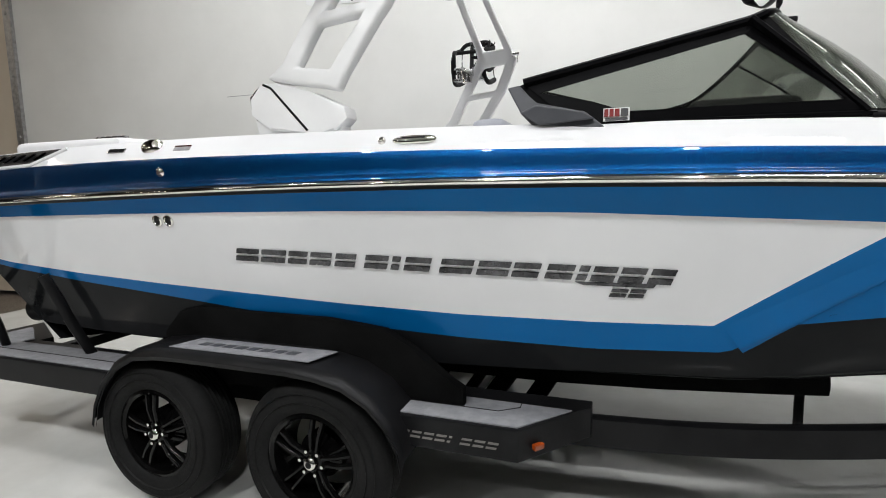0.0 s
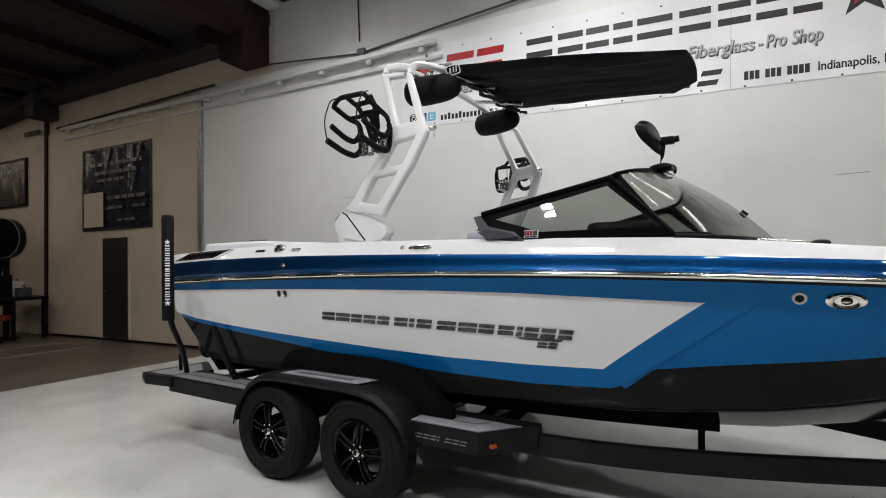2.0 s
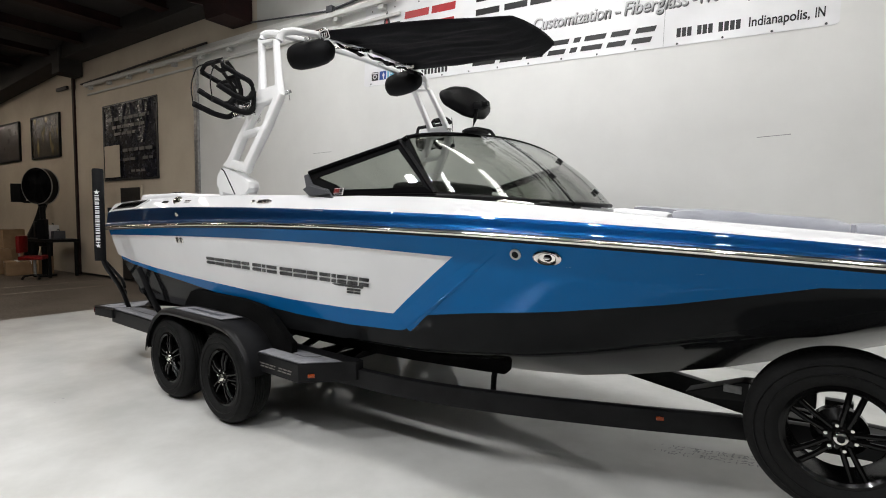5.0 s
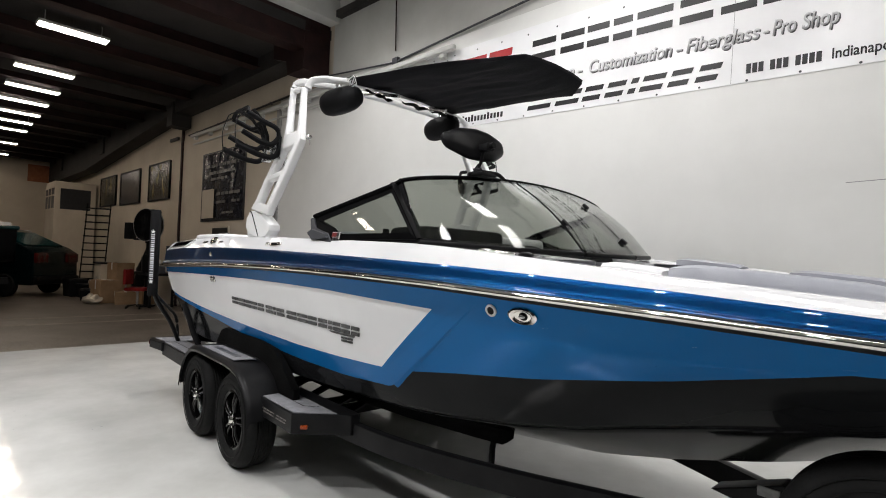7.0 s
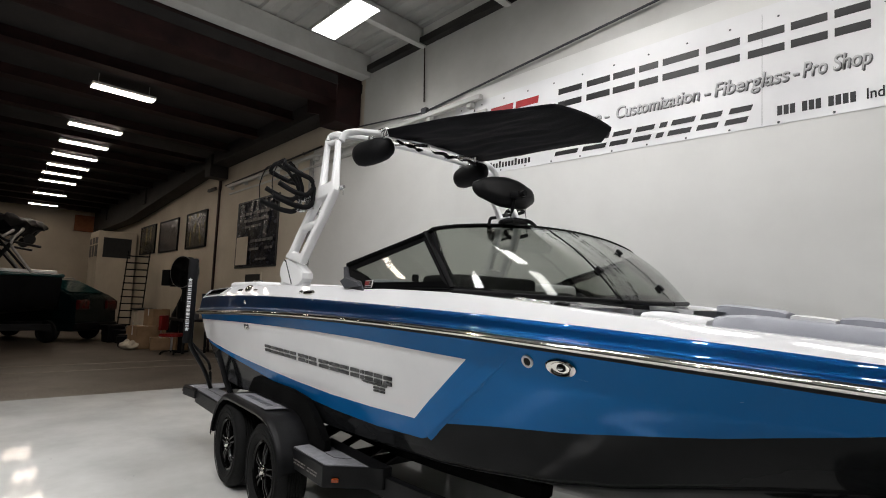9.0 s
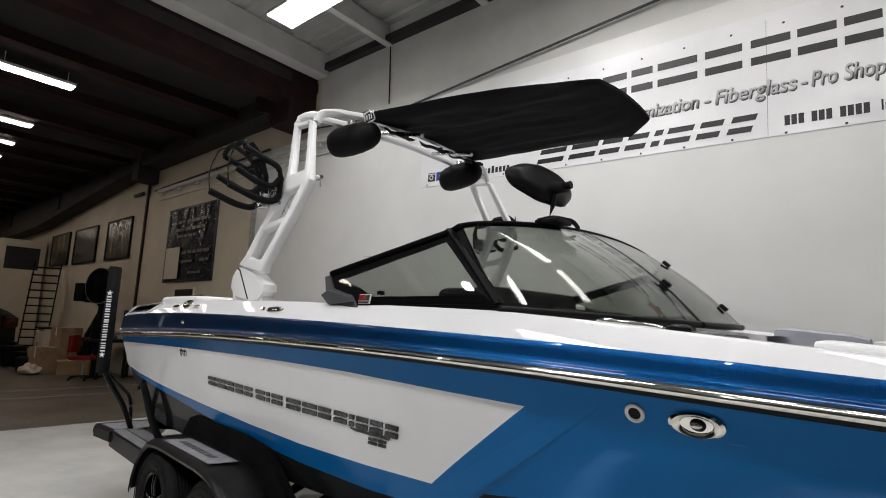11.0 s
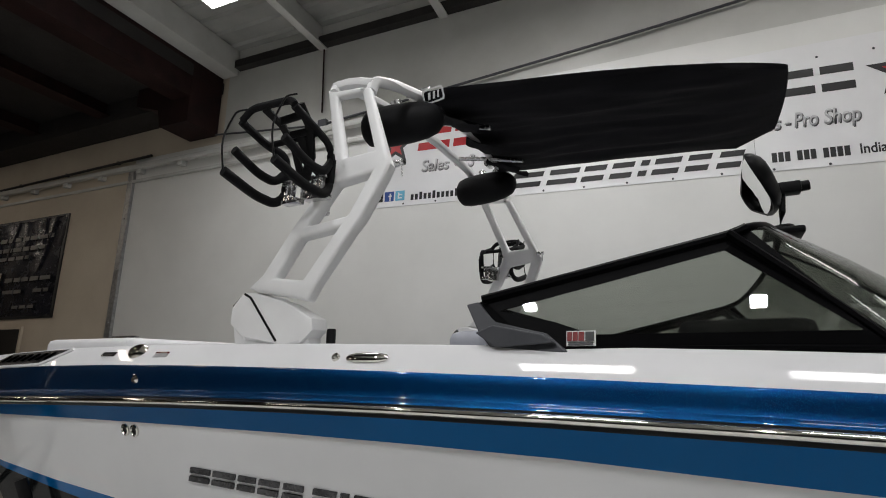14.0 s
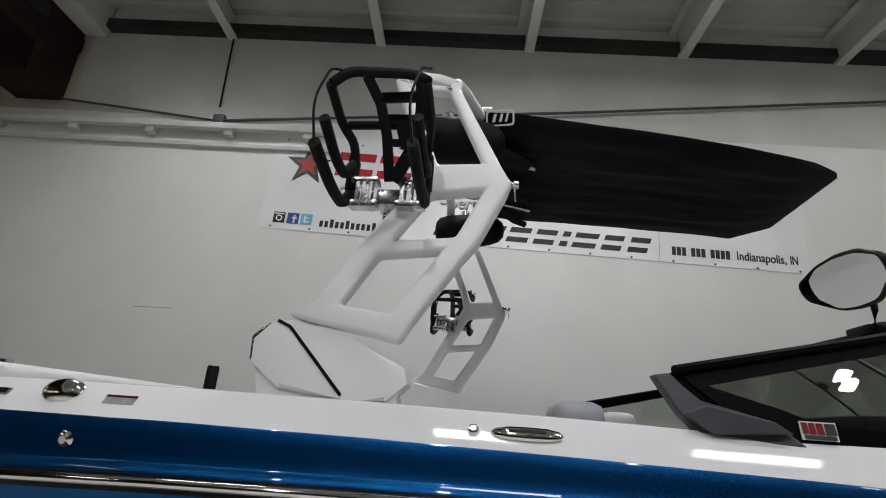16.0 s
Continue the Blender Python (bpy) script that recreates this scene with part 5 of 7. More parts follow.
tube(bm, edge, 0.006, 0.008, 6)
part("grille_trim", bm, WHITE, grille, "white trim edge", True, 50)
# hatch fittings on the foredeck
bm = bmesh.new()
path = [(2.60 + 0.022 * k, -(rail_y(2.60 + 0.022 * k) - 0.165), top_z(2.60 + 0.022 * k) + 0.003) for k in range(10)]
tube(bm, path, 0.017, 0.011, 10, ends=(0.35, 0.9, 1.0, 0.6, 0.75, 0.9, 0.55, 0.8, 0.7, 0.3))
part("deck_cleat", bm, CHROME, boat, "long chrome cleat on the foredeck", True, 60)
bm = bmesh.new()
tube(bm, [(2.80 + 0.018 * k, -(rail_y(2.83) - 0.185), top_z(2.83) + 0.004) for k in range(5)], 0.020, 0.014, 10, ends=(0.4, 0.95, 1.0, 0.95, 0.4))
part("deck_latch", bm, BLACK_TRIM, boat, "black deck latch", True, 40)
for x, y in ((-0.95, -0.90), (-0.88, 0.90)):
    bm = bmesh.new()
    box(bm, x - 0.10, x + 0.10, y - 0.02, y + 0.02, 1.725, 1.747, None, 0.008)
    part("stern_handle", bm, STEEL, boat, "low chrome handle on the stern pad", True, 40)
# green and clear bow light lens
bm = bmesh.new()
prism(bm, ((4.42, 0.0), (4.62, 0.018), (4.66, -0.012), (4.60, -0.02)), 0.02, Matrix.Translation((0, -(rail_y(4.5) - 0.06), band_z(4.5) + 0.03)) @ pose(0, 0, 0, 0, 0, 0))
part("bow_light", bm, GREEN_GLOW, boat, "green navigation light")
# exhaust outlet
bm = bmesh.new()
tube(bm, ((-1.45, -0.895, 0.818), (-1.56, -0.910, 0.798), (-1.65, -0.925, 0.782)), 0.074, 0.074, 20)
can = part("exhaust", bm, FRAME_BLACK, boat, "black exhaust can under the stern", True, 50)
bm = bmesh.new()
tube(bm, ((-1.648, -0.925, 0.782), (-1.654, -0.926, 0.781)), 0.060, 0.060, 20)
part("exhaust_hole", bm, BLACK_TRIM, can, "")

# side lettering as plain slanted bars, fixed along the hull
def on_hull(z_at):
    def bend(bm):
        for v in bm.verts:
            q = hull_pose(v.co.x, z_at(v.co.x) + v.co.z)
            v.co = q.translation + q.to_3x3() @ Vector((0, 0, 0.001 - v.co.y))
    return bend


HULL_WORD = ((0.0, 0.11), (0.126, 0.243), (0.259, 0.346), (0.362, 0.458), (0.478, 0.568), (0.610, 0.708), (0.725, 0.759), (0.780, 0.885), (0.925, 1.051), (1.069, 1.188), (1.200, 1.296), (1.320, 1.414), (1.430, 1.464), (1.478, 1.556), (1.570, 1.650), (1.666, 1.742))
for bm in brand_shapes([(a + 0.012, b + 0.012) for a, b in HULL_WORD], 0.0, 0.054, 0.006, 0.020, 0.38, on_hull(lambda x: 1.154 - 0.024 * (x - 0.03))):
    part("brand_shape", bm, LETTER_METAL, boat, "raised brushed dark metal shape")
for bm in brand_shapes(((1.555, 1.610), (1.618, 1.668)), 0.0, 0.030, 0.005, 0.012, 0.38, on_hull(lambda x: 1.060)):
    part("brand_shape", bm, LETTER_METAL, boat, "small raised metal shape")
# soft step in the side, running up from the blue corner and dying out below the rail
bm = bmesh.new()
rows = []
for off, lift in ((-0.095, 0.0), (-0.050, 0.35), (-0.012, 0.93), (0.0, 1.0), (0.006, 0.80), (0.022, -0.02), (0.026, -0.12)):
    row = []
    for i in range(31):
        t = i / 30
        x, z = 1.985 + 0.675 * t, 0.885 + 0.490 * t
        q = hull_pose(x + 0.587 * off * (1 - 0.6 * t), z - 0.81 * off * (1 - 0.6 * t))
        h = 0.017 * (1 - t) ** 0.8 * min(1.0, 0.35 + 3 * t)
        row.append(q.translation + q.to_3x3() @ Vector((0, 0, 0.0006 * (1 if lift > 0 or off < -0.09 else -2) + h * lift)))
    rows.append(row)
sheet(bm, rows, flip=True)
part("style_step", bm, BLUE, boat, "blue moulded step in the hull side", True, 60)
b = bmesh.new()
prism(b, ((1.44, 1.112), (1.71, 1.112), (1.70, 1.098), (1.47, 1.101)), -0.003)
for v in b.verts:
    q = hull_pose(v.co.x, v.co.z)
    v.co = q.translation + q.to_3x3() @ Vector((0, 0, 0.001 - v.co.y))
bmesh.ops.recalc_face_normals(b, faces=b.faces[:])
part("brand_wing", b, LETTER_METAL, boat, "thin metal underline shape")


# ---- the trailer ----
trailer = thing("boat_trailer", "black twin axle boat trailer with grey step pads", "trailer")


for side in (-1, 1):
    k = -side
    # main rail, bending in towards the tongue
    bm = bmesh.new()
    path = rounded([(-2.05, -0.90, 0.47), (1.30, -0.90, 0.47), (1.95, -0.83, 0.467), (2.55, -0.645, 0.465), (3.15, -0.40, 0.465), (3.75, -0.12, 0.465), (4.35, -0.05, 0.465)], 0.5, 6)
    tube(bm, [(p.x, p.y * k, p.z) for p in path], 0.030, 0.062, 12, square=0.75)
    part("side_rail", bm, FRAME_BLACK, trailer, "black curved steel side rail", True, 35)
    # rear wing with tail light
    bm = bmesh.new()
    prism(bm, ((-2.17, -1.22), (-2.05, -1.26), (-1.72, -1.22), (-1.66, -0.85), (-2.10, -0.62)), 0.085, Matrix(((1, 0, 0, 0), (0, 0, 1, 0), (0, 1, 0, 0), (0, 0, 0, 1))) , 0.006)
    for v in bm.verts:
        v.co.z += 0.50
        v.co.y *= k
    bmesh.ops.recalc_face_normals(bm, faces=bm.faces[:])
    wing = part("rear_wing", bm, FRAME_BLACK, trailer, "black rear corner step")
    bm = bmesh.new()
    m = Matrix.Translation((-2.110, -1.240 * k, 0.545)) @ pose(0, 0, 0, 0, 0, -18.4 * k)
    box(bm, -0.046, 0.046, -0.008, 0.008, -0.020, 0.020, m, 0.006)
    part("tail_light", bm, RED_LENS, wing, "red tail light", True, 50)
    bm = bmesh.new()
    slab(bm, [(x, y * k, 0.5865) for x, y in (((-2.08, -1.20), (-1.78, -1.17), (-1.72, -0.92), (-2.02, -0.74)) if k > 0 else ((-2.02, -0.74), (-1.72, -0.92), (-1.78, -1.17), (-2.08, -1.20)))], 0.004)
    part("grip_pad", bm, GRIP, wing, "grey grip pad")
    # step between wing and fender
    bm = bmesh.new()
    box(bm, -1.78, -0.70, min(-1.20 * k, -0.92 * k), max(-1.20 * k, -0.92 * k), 0.455, 0.585, None, 0.008)
    step = part("rear_step", bm, FRAME_BLACK, trailer, "black rear step beam")
    bm = bmesh.new()
    box(bm, -1.74, -0.74, min(-1.185 * k, -0.985 * k), max(-1.185 * k, -0.985 * k), 0.585, 0.592, None, 0.002)
    pad = part("grip_pad", bm, GRIP, step, "grey grip pad with a dark cut line")
    bm = bmesh.new()
    box(bm, -1.74, -0.74, min(-1.10 * k, -1.094 * k), max(-1.10 * k, -1.094 * k), 0.592, 0.5935)
    part("pad_line", bm, BLACK_TRIM, step, "")
    # tandem fender
    bm = bmesh.new()
    prof = [(-0.745, 0.40), (-0.72, 0.50), (-0.665, 0.60), (-0.575, 0.695), (-0.46, 0.755), (-0.33, 0.772), (-0.2, 0.776), (0.35, 0.774), (0.48, 0.764), (0.60, 0.74), (0.71, 0.68), (0.79, 0.60), (0.835, 0.52), (0.85, 0.44)]
    ys = (-0.95, -1.27, -1.298, -1.308, -1.300)
    rows = [[(x, y * k, z - (0.0 if j < 2 else (0.012 if j == 2 else 0.03 if j == 3 else 0.05))) for x, z in prof] for j, y in enumerate(ys)]
    sheet(bm, rows, flip=k > 0)
    rows2 = [[(x * 0.985 + 0.001, y * k, z - 0.012 - (0.0 if j < 2 else (0.006 if j == 2 else 0.02 if j == 3 else 0.035))) for x, z in prof] for j, y in enumerate((-0.95, -1.265, -1.29, -1.297, -1.297))]
    sheet(bm, rows2, flip=k < 0)
    inner = [bm.verts.new((x, -0.95 * k, z)) for x, z in prof]
    low = [bm.verts.new((x, -0.95 * k, 0.42)) for x, z in prof]
    for i in range(len(prof) - 1):
        bm.faces.new([inner[i], inner[i + 1], low[i + 1], low[i]])
    fender = part("fender", bm, FRAME_BLACK, trailer, "black rounded tandem fender", True, 45)
    bm = bmesh.new()
    q = ((-0.27, -1.265), (0.44, -1.265), (0.49, -1.12), (-0.22, -1.12))
    slab(bm, [(x, y * k, 0.777) for x, y in (q if k > 0 else q[::-1])], 0.004)
    part("grip_pad", bm, GRIP, fender, "grey grip pad on the fender")
    for i in range(8):
        bm = bmesh.new()
        x = -0.16 + 0.065 * i
        q = ((x, -1.215), (x + 0.045, -1.215), (x + 0.055, -1.175), (x + 0.010, -1.175))
        slab(bm, [(a, b * k, 0.7815) for a, b in (q if k > 0 else q[::-1])], 0.001)
        part("pad_bar", bm, GREY_TRIM, fender, "dark grey bar printed on the pad")
    # front step
    bm = bmesh.new()
    prism(bm, ((0.70, -1.20), (1.26, -1.20), (1.45, -0.975), (1.50, -0.925), (1.50, -0.86), (0.70, -0.86)), 0.125, Matrix(((1, 0, 0, 0), (0, 0, 1, 0), (0, 1, 0, 0), (0, 0, 0, 1))), 0.006)
    for v in bm.verts:
        v.co.z += 0.460
        v.co.y *= k
    bmesh.ops.recalc_face_normals(bm, faces=bm.faces[:])
    step = part("front_step", bm, FRAME_BLACK, trailer, "black front step with an angled nose")
    bm = bmesh.new()
    q = ((0.775, -1.185), (1.255, -1.185), (1.43, -0.985), (0.775, -0.975))
    slab(bm, [(x, y * k, 0.5855) for x, y in (q if k > 0 else q[::-1])], 0.005)
    part("grip_pad", bm, GRIP, step, "grey grip pad")
    bm = bmesh.new()
    tube(bm, [(x, y * k, 0.591) for x, y in ((0.775, -1.075), (1.16, -1.075), (1.235, -1.02), (1.235, -0.985))], 0.003, 0.0015, 4)
    part("pad_line", bm, BLACK_TRIM, step, "")
    bm = bmesh.new()
    m = Matrix.Translation((1.325, -1.148 * k, 0.510)) @ pose(0, 0, 0, 0, 0, 50 * k)
    box(bm, -0.022, 0.022, -0.011, 0.011, -0.011, 0.011, m, 0.005)
    part("side_marker", bm, AMBER, step, "amber side marker light", True, 50)
    if k > 0:
        for bm in brand_shapes([(0.79 + 0.05 * i, 0.79 + 0.05 * i + (0.012 if i == 4 else 0.040)) for i in range(8)], 0.500, 0.527, 0.002, 0.012, 0.30):
            for v in bm.verts:
                v.co.y = -1.2005 + v.co.y
            part("brand_shape", bm, POSTER_GREY, step, "dull grey printed shape")
    # front amber marker on the rail
    bm = bmesh.new()
    m = Matrix.Translation((3.25, -0.405 * k, 0.49)) @ pose(0, 0, 0, 0, 0, 23.5 * k)
    box(bm, -0.020, 0.020, -0.012, 0.0, -0.010, 0.010, m, 0.004)
    part("side_marker", bm, AMBER, trailer, "amber side marker light", True, 50)
    # bunk with brackets under the hull
    bm = bmesh.new()
    bp = [(-1.25, -0.66, 0.668), (0.6, -0.66, 0.655), (1.3, -0.65, 0.652), (1.75, -0.61, 0.655), (2.2, -0.53, 0.655), (2.385, -0.49, 0.655)]
    tube(bm, [(x, y * k, z - 0.026) for x, y, z in bp], 0.070, 0.043, 12, square=0.7)
    part("bunk", bm, CARPET, trailer, "black carpeted bunk under the hull", True, 40)
    for x in (-1.0, -0.4, 0.10, 0.40, 0.70, 1.02, 1.20):
        bm = bmesh.new()
        w = 0.045
        q = [(x - w, -0.885 * k, 0.46), (x + w, -0.885 * k, 0.46), (x + 0.12 + w, -0.64 * k, 0.615), (x + 0.12 - w, -0.64 * k, 0.615)]
        slab(bm, q if k > 0 else q[::-1], 0.012)
        tube(bm, [(x + 0.11, -0.66 * k, 0.61), (x + 0.11, -0.62 * k, 0.58), (x + 0.10, -0.56 * k, 0.59)], 0.016, 0.016, 6)
        part("bunk_bracket", bm, FRAME_BLACK, trailer, "black sloping bunk bracket")
    bm = bmesh.new()
    tube(bm, [(2.305, -0.53 * k, 0.44), (2.305, -0.525 * k, 0.54), (2.31, -0.51 * k, 0.62)], 0.012, 0.018, 8, square=0.7)
    tube(bm, [(2.25, -0.52 * k, 0.595), (2.36, -0.50 * k, 0.595)], 0.030, 0.010, 8, square=0.7)
    part("bunk_bracket", bm, FRAME_BLACK, trailer, "black sloping bunk bracket", True, 45)
    # raised inner guard behind the fender
    bm = bmesh.new()
    prism(bm, ((-0.52, 0.62), (-0.50, 0.78), (-0.40, 0.885), (-0.28, 0.915), (0.42, 0.905), (0.68, 0.875), (0.82, 0.80), (0.90, 0.72), (1.02, 0.66), (1.02, 0.55), (-0.3, 0.55)), 0.05 * k, Matrix.Translation((0, -1.075 * k, 0)), 0.012)
    part("fender_guard", bm, CARPET, trailer, "black carpeted guide board beside the hull", True, 30)
    # guide pole with pad
    bm = bmesh.new()
    pole = rounded([(-1.75, -1.05, 0.58), (-1.62, -1.16, 0.80), (-1.46, -1.375, 1.10), (-1.45, -1.39, 1.9)], 0.12, 5)
    tube(bm, [(p.x, p.y * k, p.z) for p in pole], 0.022, 0.022, 10)
    tube(bm, [(p.x, p.y * k, p.z) for p in rounded([(-1.90, -1.02, 0.58), (-1.86, -1.05, 0.84), (-1.49, -1.36, 1.12)], 0.10, 5)], 0.016, 0.016, 8)
    pole_ob = part("guide_pole", bm, FRAME_BLACK, trailer, "black bent guide pole", True, 50)
    bm = bmesh.new()
    tube(bm, [(-1.45, -1.39 * k, z) for z in (1.105, 1.115, 1.5, 1.935, 1.95)], 0.046, 0.046, 16, ends=(0.9, 1, 1, 1, 0.85))
    part("pole_pad", bm, FOAM, pole_ob, "black padded sleeve", True, 50)
    if k > 0:
        pad_pose = Matrix.Translation((-1.45, -1.39, 0)) @ pose(0, 0, 0, 0, 0, 55)
        z = 1.225
        for h in (0.045, 0.040, 0.034, 0.012, 0.040, 0.040, 0.040, 0.036, 0.046, 0.040, 0.040, 0.038, 0.036, 0.045):
            bm = bmesh.new()
            if h == 0.045:
                star(bm, 0.0, z + 0.020, 0.024, 0.002)
                bmesh.ops.transform(bm, matrix=pad_pose @ Matrix.Translation((0, -0.0458, 0)), verts=bm.verts[:])
            elif h > 0.02:
                box(bm, -0.017, 0.017, -0.0478, -0.0452, z, z + h * 0.25, pad_pose)
                box(bm, -0.017, 0.017, -0.0478, -0.0452, z + h * 0.58, z + h * 0.83, pad_pose)
            z += h
            if len(bm.verts):
                part("pad_mark", bm, PRINT_WHITE, pole_ob, "white mark on the sleeve")
            else:
                bm.free()
    # rear upright beside the hull
    bm = bmesh.new()
    tube(bm, [(-1.10, -0.98 * k, 0.50), (-1.12, -1.09 * k, 0.76), (-1.15, -1.125 * k, 0.90), (-1.19, -1.165 * k, 1.04)], 0.017, 0.026, 8, square=0.6)
    part("rear_upright", bm, FRAME_BLACK, trailer, "black upright with padded edge", True, 45)

# cross members, axles, tongue, winch post
for x in (-1.9, -0.9, 0.9):
    bm = bmesh.new()
    box(bm, x - 0.035, x + 0.035, -0.90, 0.90, 0.385, 0.455, None, 0.006)
    part("cross_member", bm, FRAME_BLACK, trailer, "black steel cross member")
bm = bmesh.new()
for x in (-0.42, 0.42):
    tube(bm, ((x, -1.05, 0.345), (x, 1.05, 0.345)), 0.036, 0.036, 10)
    for s in (-1, 1):
        box(bm, x - 0.05, x + 0.05, s * 0.90 - 0.05, s * 0.90 + 0.05, 0.32, 0.43, None, 0.006)
part("axle", bm, FRAME_BLACK, trailer, "black torsion axles", True, 45)
bm = bmesh.new()
box(bm, 3.6, 5.9, -0.055, 0.055, 0.40, 0.52, None, 0.008)
box(bm, 5.85, 6.15, -0.05, 0.05, 0.42, 0.55, None, 0.02)
part("tongue", bm, FRAME_BLACK, trailer, "black drawbar tongue")
bm = bmesh.new()
prism(bm, ((4.30, 0.50), (4.46, 0.50), (4.80, 1.12), (4.70, 1.20), (4.62, 1.16)), 0.10, Matrix.Translation((0, -0.05, 0)), 0.008)
tube(bm, ((4.74, -0.16, 1.06), (4.74, 0.16, 1.06)), 0.05, 0.05, 12)
post = part("winch_post", bm, FRAME_BLACK, trailer, "black winch post at the bow", True, 40)
bm = bmesh.new()
tube(bm, ((4.70, -0.10, 1.0), (4.70, -0.06, 1.0)), 0.045, 0.045, 14)
part("winch_hook", bm, CAR_RED, post, "red winch hook", True, 40)
bm = bmesh.new()
for i in range(9):
    c = Vector((4.62 - 0.012 * i, -0.09, 0.98 - 0.055 * i))
    pts = [c + (Vector((0.016 * math.cos(a), 0, 0.030 * math.sin(a))) if i % 2 else Vector((0, 0.016 * math.cos(a), 0.030 * math.sin(a)))) for a in (2 * math.pi * j / 10 for j in range(11))]
    tube(bm, pts, 0.005, 0.005, 6)
part("safety_chain", bm, GALV, post, "galvanised safety chain", True, 60)
bm = bmesh.new()
prism(bm, ((3.34, 0.620), (3.44, 0.605), (3.90, 0.655), (3.90, 0.735), (3.60, 0.722)), 0.12, Matrix.Translation((0, -0.28, 0)), 0.006)
part("tongue_box", bm, FRAME_BLACK, trailer, "black tongue bracket")
for x0, x1, z0, z1 in ((3.52, 3.60, 0.660, 0.700), (3.63, 3.77, 0.680, 0.718)):
    bm = bmesh.new()
    box(bm, x0, x1, -0.286, -0.279, z0, z1, None, 0.002)
    part("bracket_label", bm, PRINT_GREY, trailer, "small grey label on the tongue bracket")


def wheel(at, name="wheel", label="black spoked trailer wheel with tyre"):
    """Built about the y axis, its outer face towards -y."""
    hub = thing(name, label, "wheel")
    hub.parent = trailer
    hub.matrix_local = at
    del hub["category"]
    R = 0.345
    bm = bmesh.new()
    prof = [(0.205, -0.085), (0.215, -0.10), (0.245, -0.112), (0.285, -0.115), (0.312, -0.106), (0.330, -0.088), (0.341, -0.070), (R, -0.05)]
    for y in (-0.045, -0.025, -0.005, 0.015, 0.035):
        prof += [(R, y - 0.003), (R - 0.008, y), (R - 0.008, y + 0.006), (R, y + 0.009)]
    prof += [(R, 0.05), (0.341, 0.070), (0.330, 0.088), (0.312, 0.106), (0.285, 0.115), (0.245, 0.112), (0.215, 0.10), (0.205, 0.085)]
    lathe(bm, prof, 56)
    # faint sidewall ribs
    for r in (0.262, 0.300):
        lathe(bm, [(r - 0.004, -0.1135), (r, -0.1195), (r + 0.004, -0.1135)], 56)
    part("tyre", bm, RUBBER, hub, "black tyre with raised sidewall ribs", True, 50)
    bm = bmesh.new()
    lathe(bm, [(0.206, -0.086), (0.212, -0.096), (0.198, -0.100), (0.186, -0.090), (0.180, -0.05), (0.176, 0.06), (0.206, 0.086)], 48)
    for i in range(5):
        a = 2 * math.pi * i / 5 + 0.3
        for off in (-0.13, 0.13):
            p0 = Vector((0.045 * math.cos(a + off * 2.2), -0.078, 0.045 * math.sin(a + off * 2.2)))
            p1 = Vector((0.188 * math.cos(a + off), -0.072, 0.188 * math.sin(a + off)))
            tube(bm, (p0, (p0 + p1) / 2 + Vector((0, -0.010, 0)), p1), 0.011, 0.014, 8, up=(0, 1, 0), square=0.5)
    lathe(bm, [(0.0, -0.088), (0.045, -0.088), (0.058, -0.078), (0.058, -0.045), (0.10, -0.02), (0.10, 0.03), (0, 0.03)], 30)
    part("rim", bm, RIM_BLACK, hub, "gloss black five spoke rim", True, 40)
    bm = bmesh.new()
    lathe(bm, [(0.0, -0.118), (0.020, -0.117), (0.027, -0.110), (0.031, -0.098), (0.031, -0.086)], 22)
    part("hub_cap", bm, CHROME, hub, "chrome hub cap", True, 50)
    bm = bmesh.new()
    lathe(bm, [(0.0, -0.1195), (0.013, -0.119), (0.0145, -0.1165)], 16)
    part("cap_disc", bm, BLACK_TRIM, hub, "")
    for i in range(6):
        bm = bmesh.new()
        a = 2 * math.pi * i / 6
        lathe(bm, [(0.0, -0.104), (0.007, -0.103), (0.0085, -0.086)], 8, Matrix.Translation((0.052 * math.cos(a), 0, 0.052 * math.sin(a))))
        part("wheel_nut", bm, CHROME, hub, "chrome wheel nut", True, 40)
    return hub


for x in (-0.42, 0.42):
    wheel(pose(x, -1.155, 0.345, 0, 20 * x, 0))
    wheel(pose(x, 1.155, 0.345, 0, 35 * x, 180))
wheel(pose(3.985, -0.50, 0.655, 0, 14, 3), "spare_wheel", "black spare wheel on the tongue")
bm = bmesh.new()
tube(bm, ((3.985, -0.42, 0.655), (3.985, -0.06, 0.60)), 0.03, 0.03, 10)
box(bm, 3.93, 4.04, -0.10, -0.04, 0.46, 0.66, None, 0.006)
part("spare_bracket", bm, FRAME_BLACK, trailer, "black spare wheel bracket", True, 45)


# ---- on the wall ----
def hung(name, label, category, kind=""):
    ob = thing(name, label, category, kind=kind, at=ROOM)
    return ob


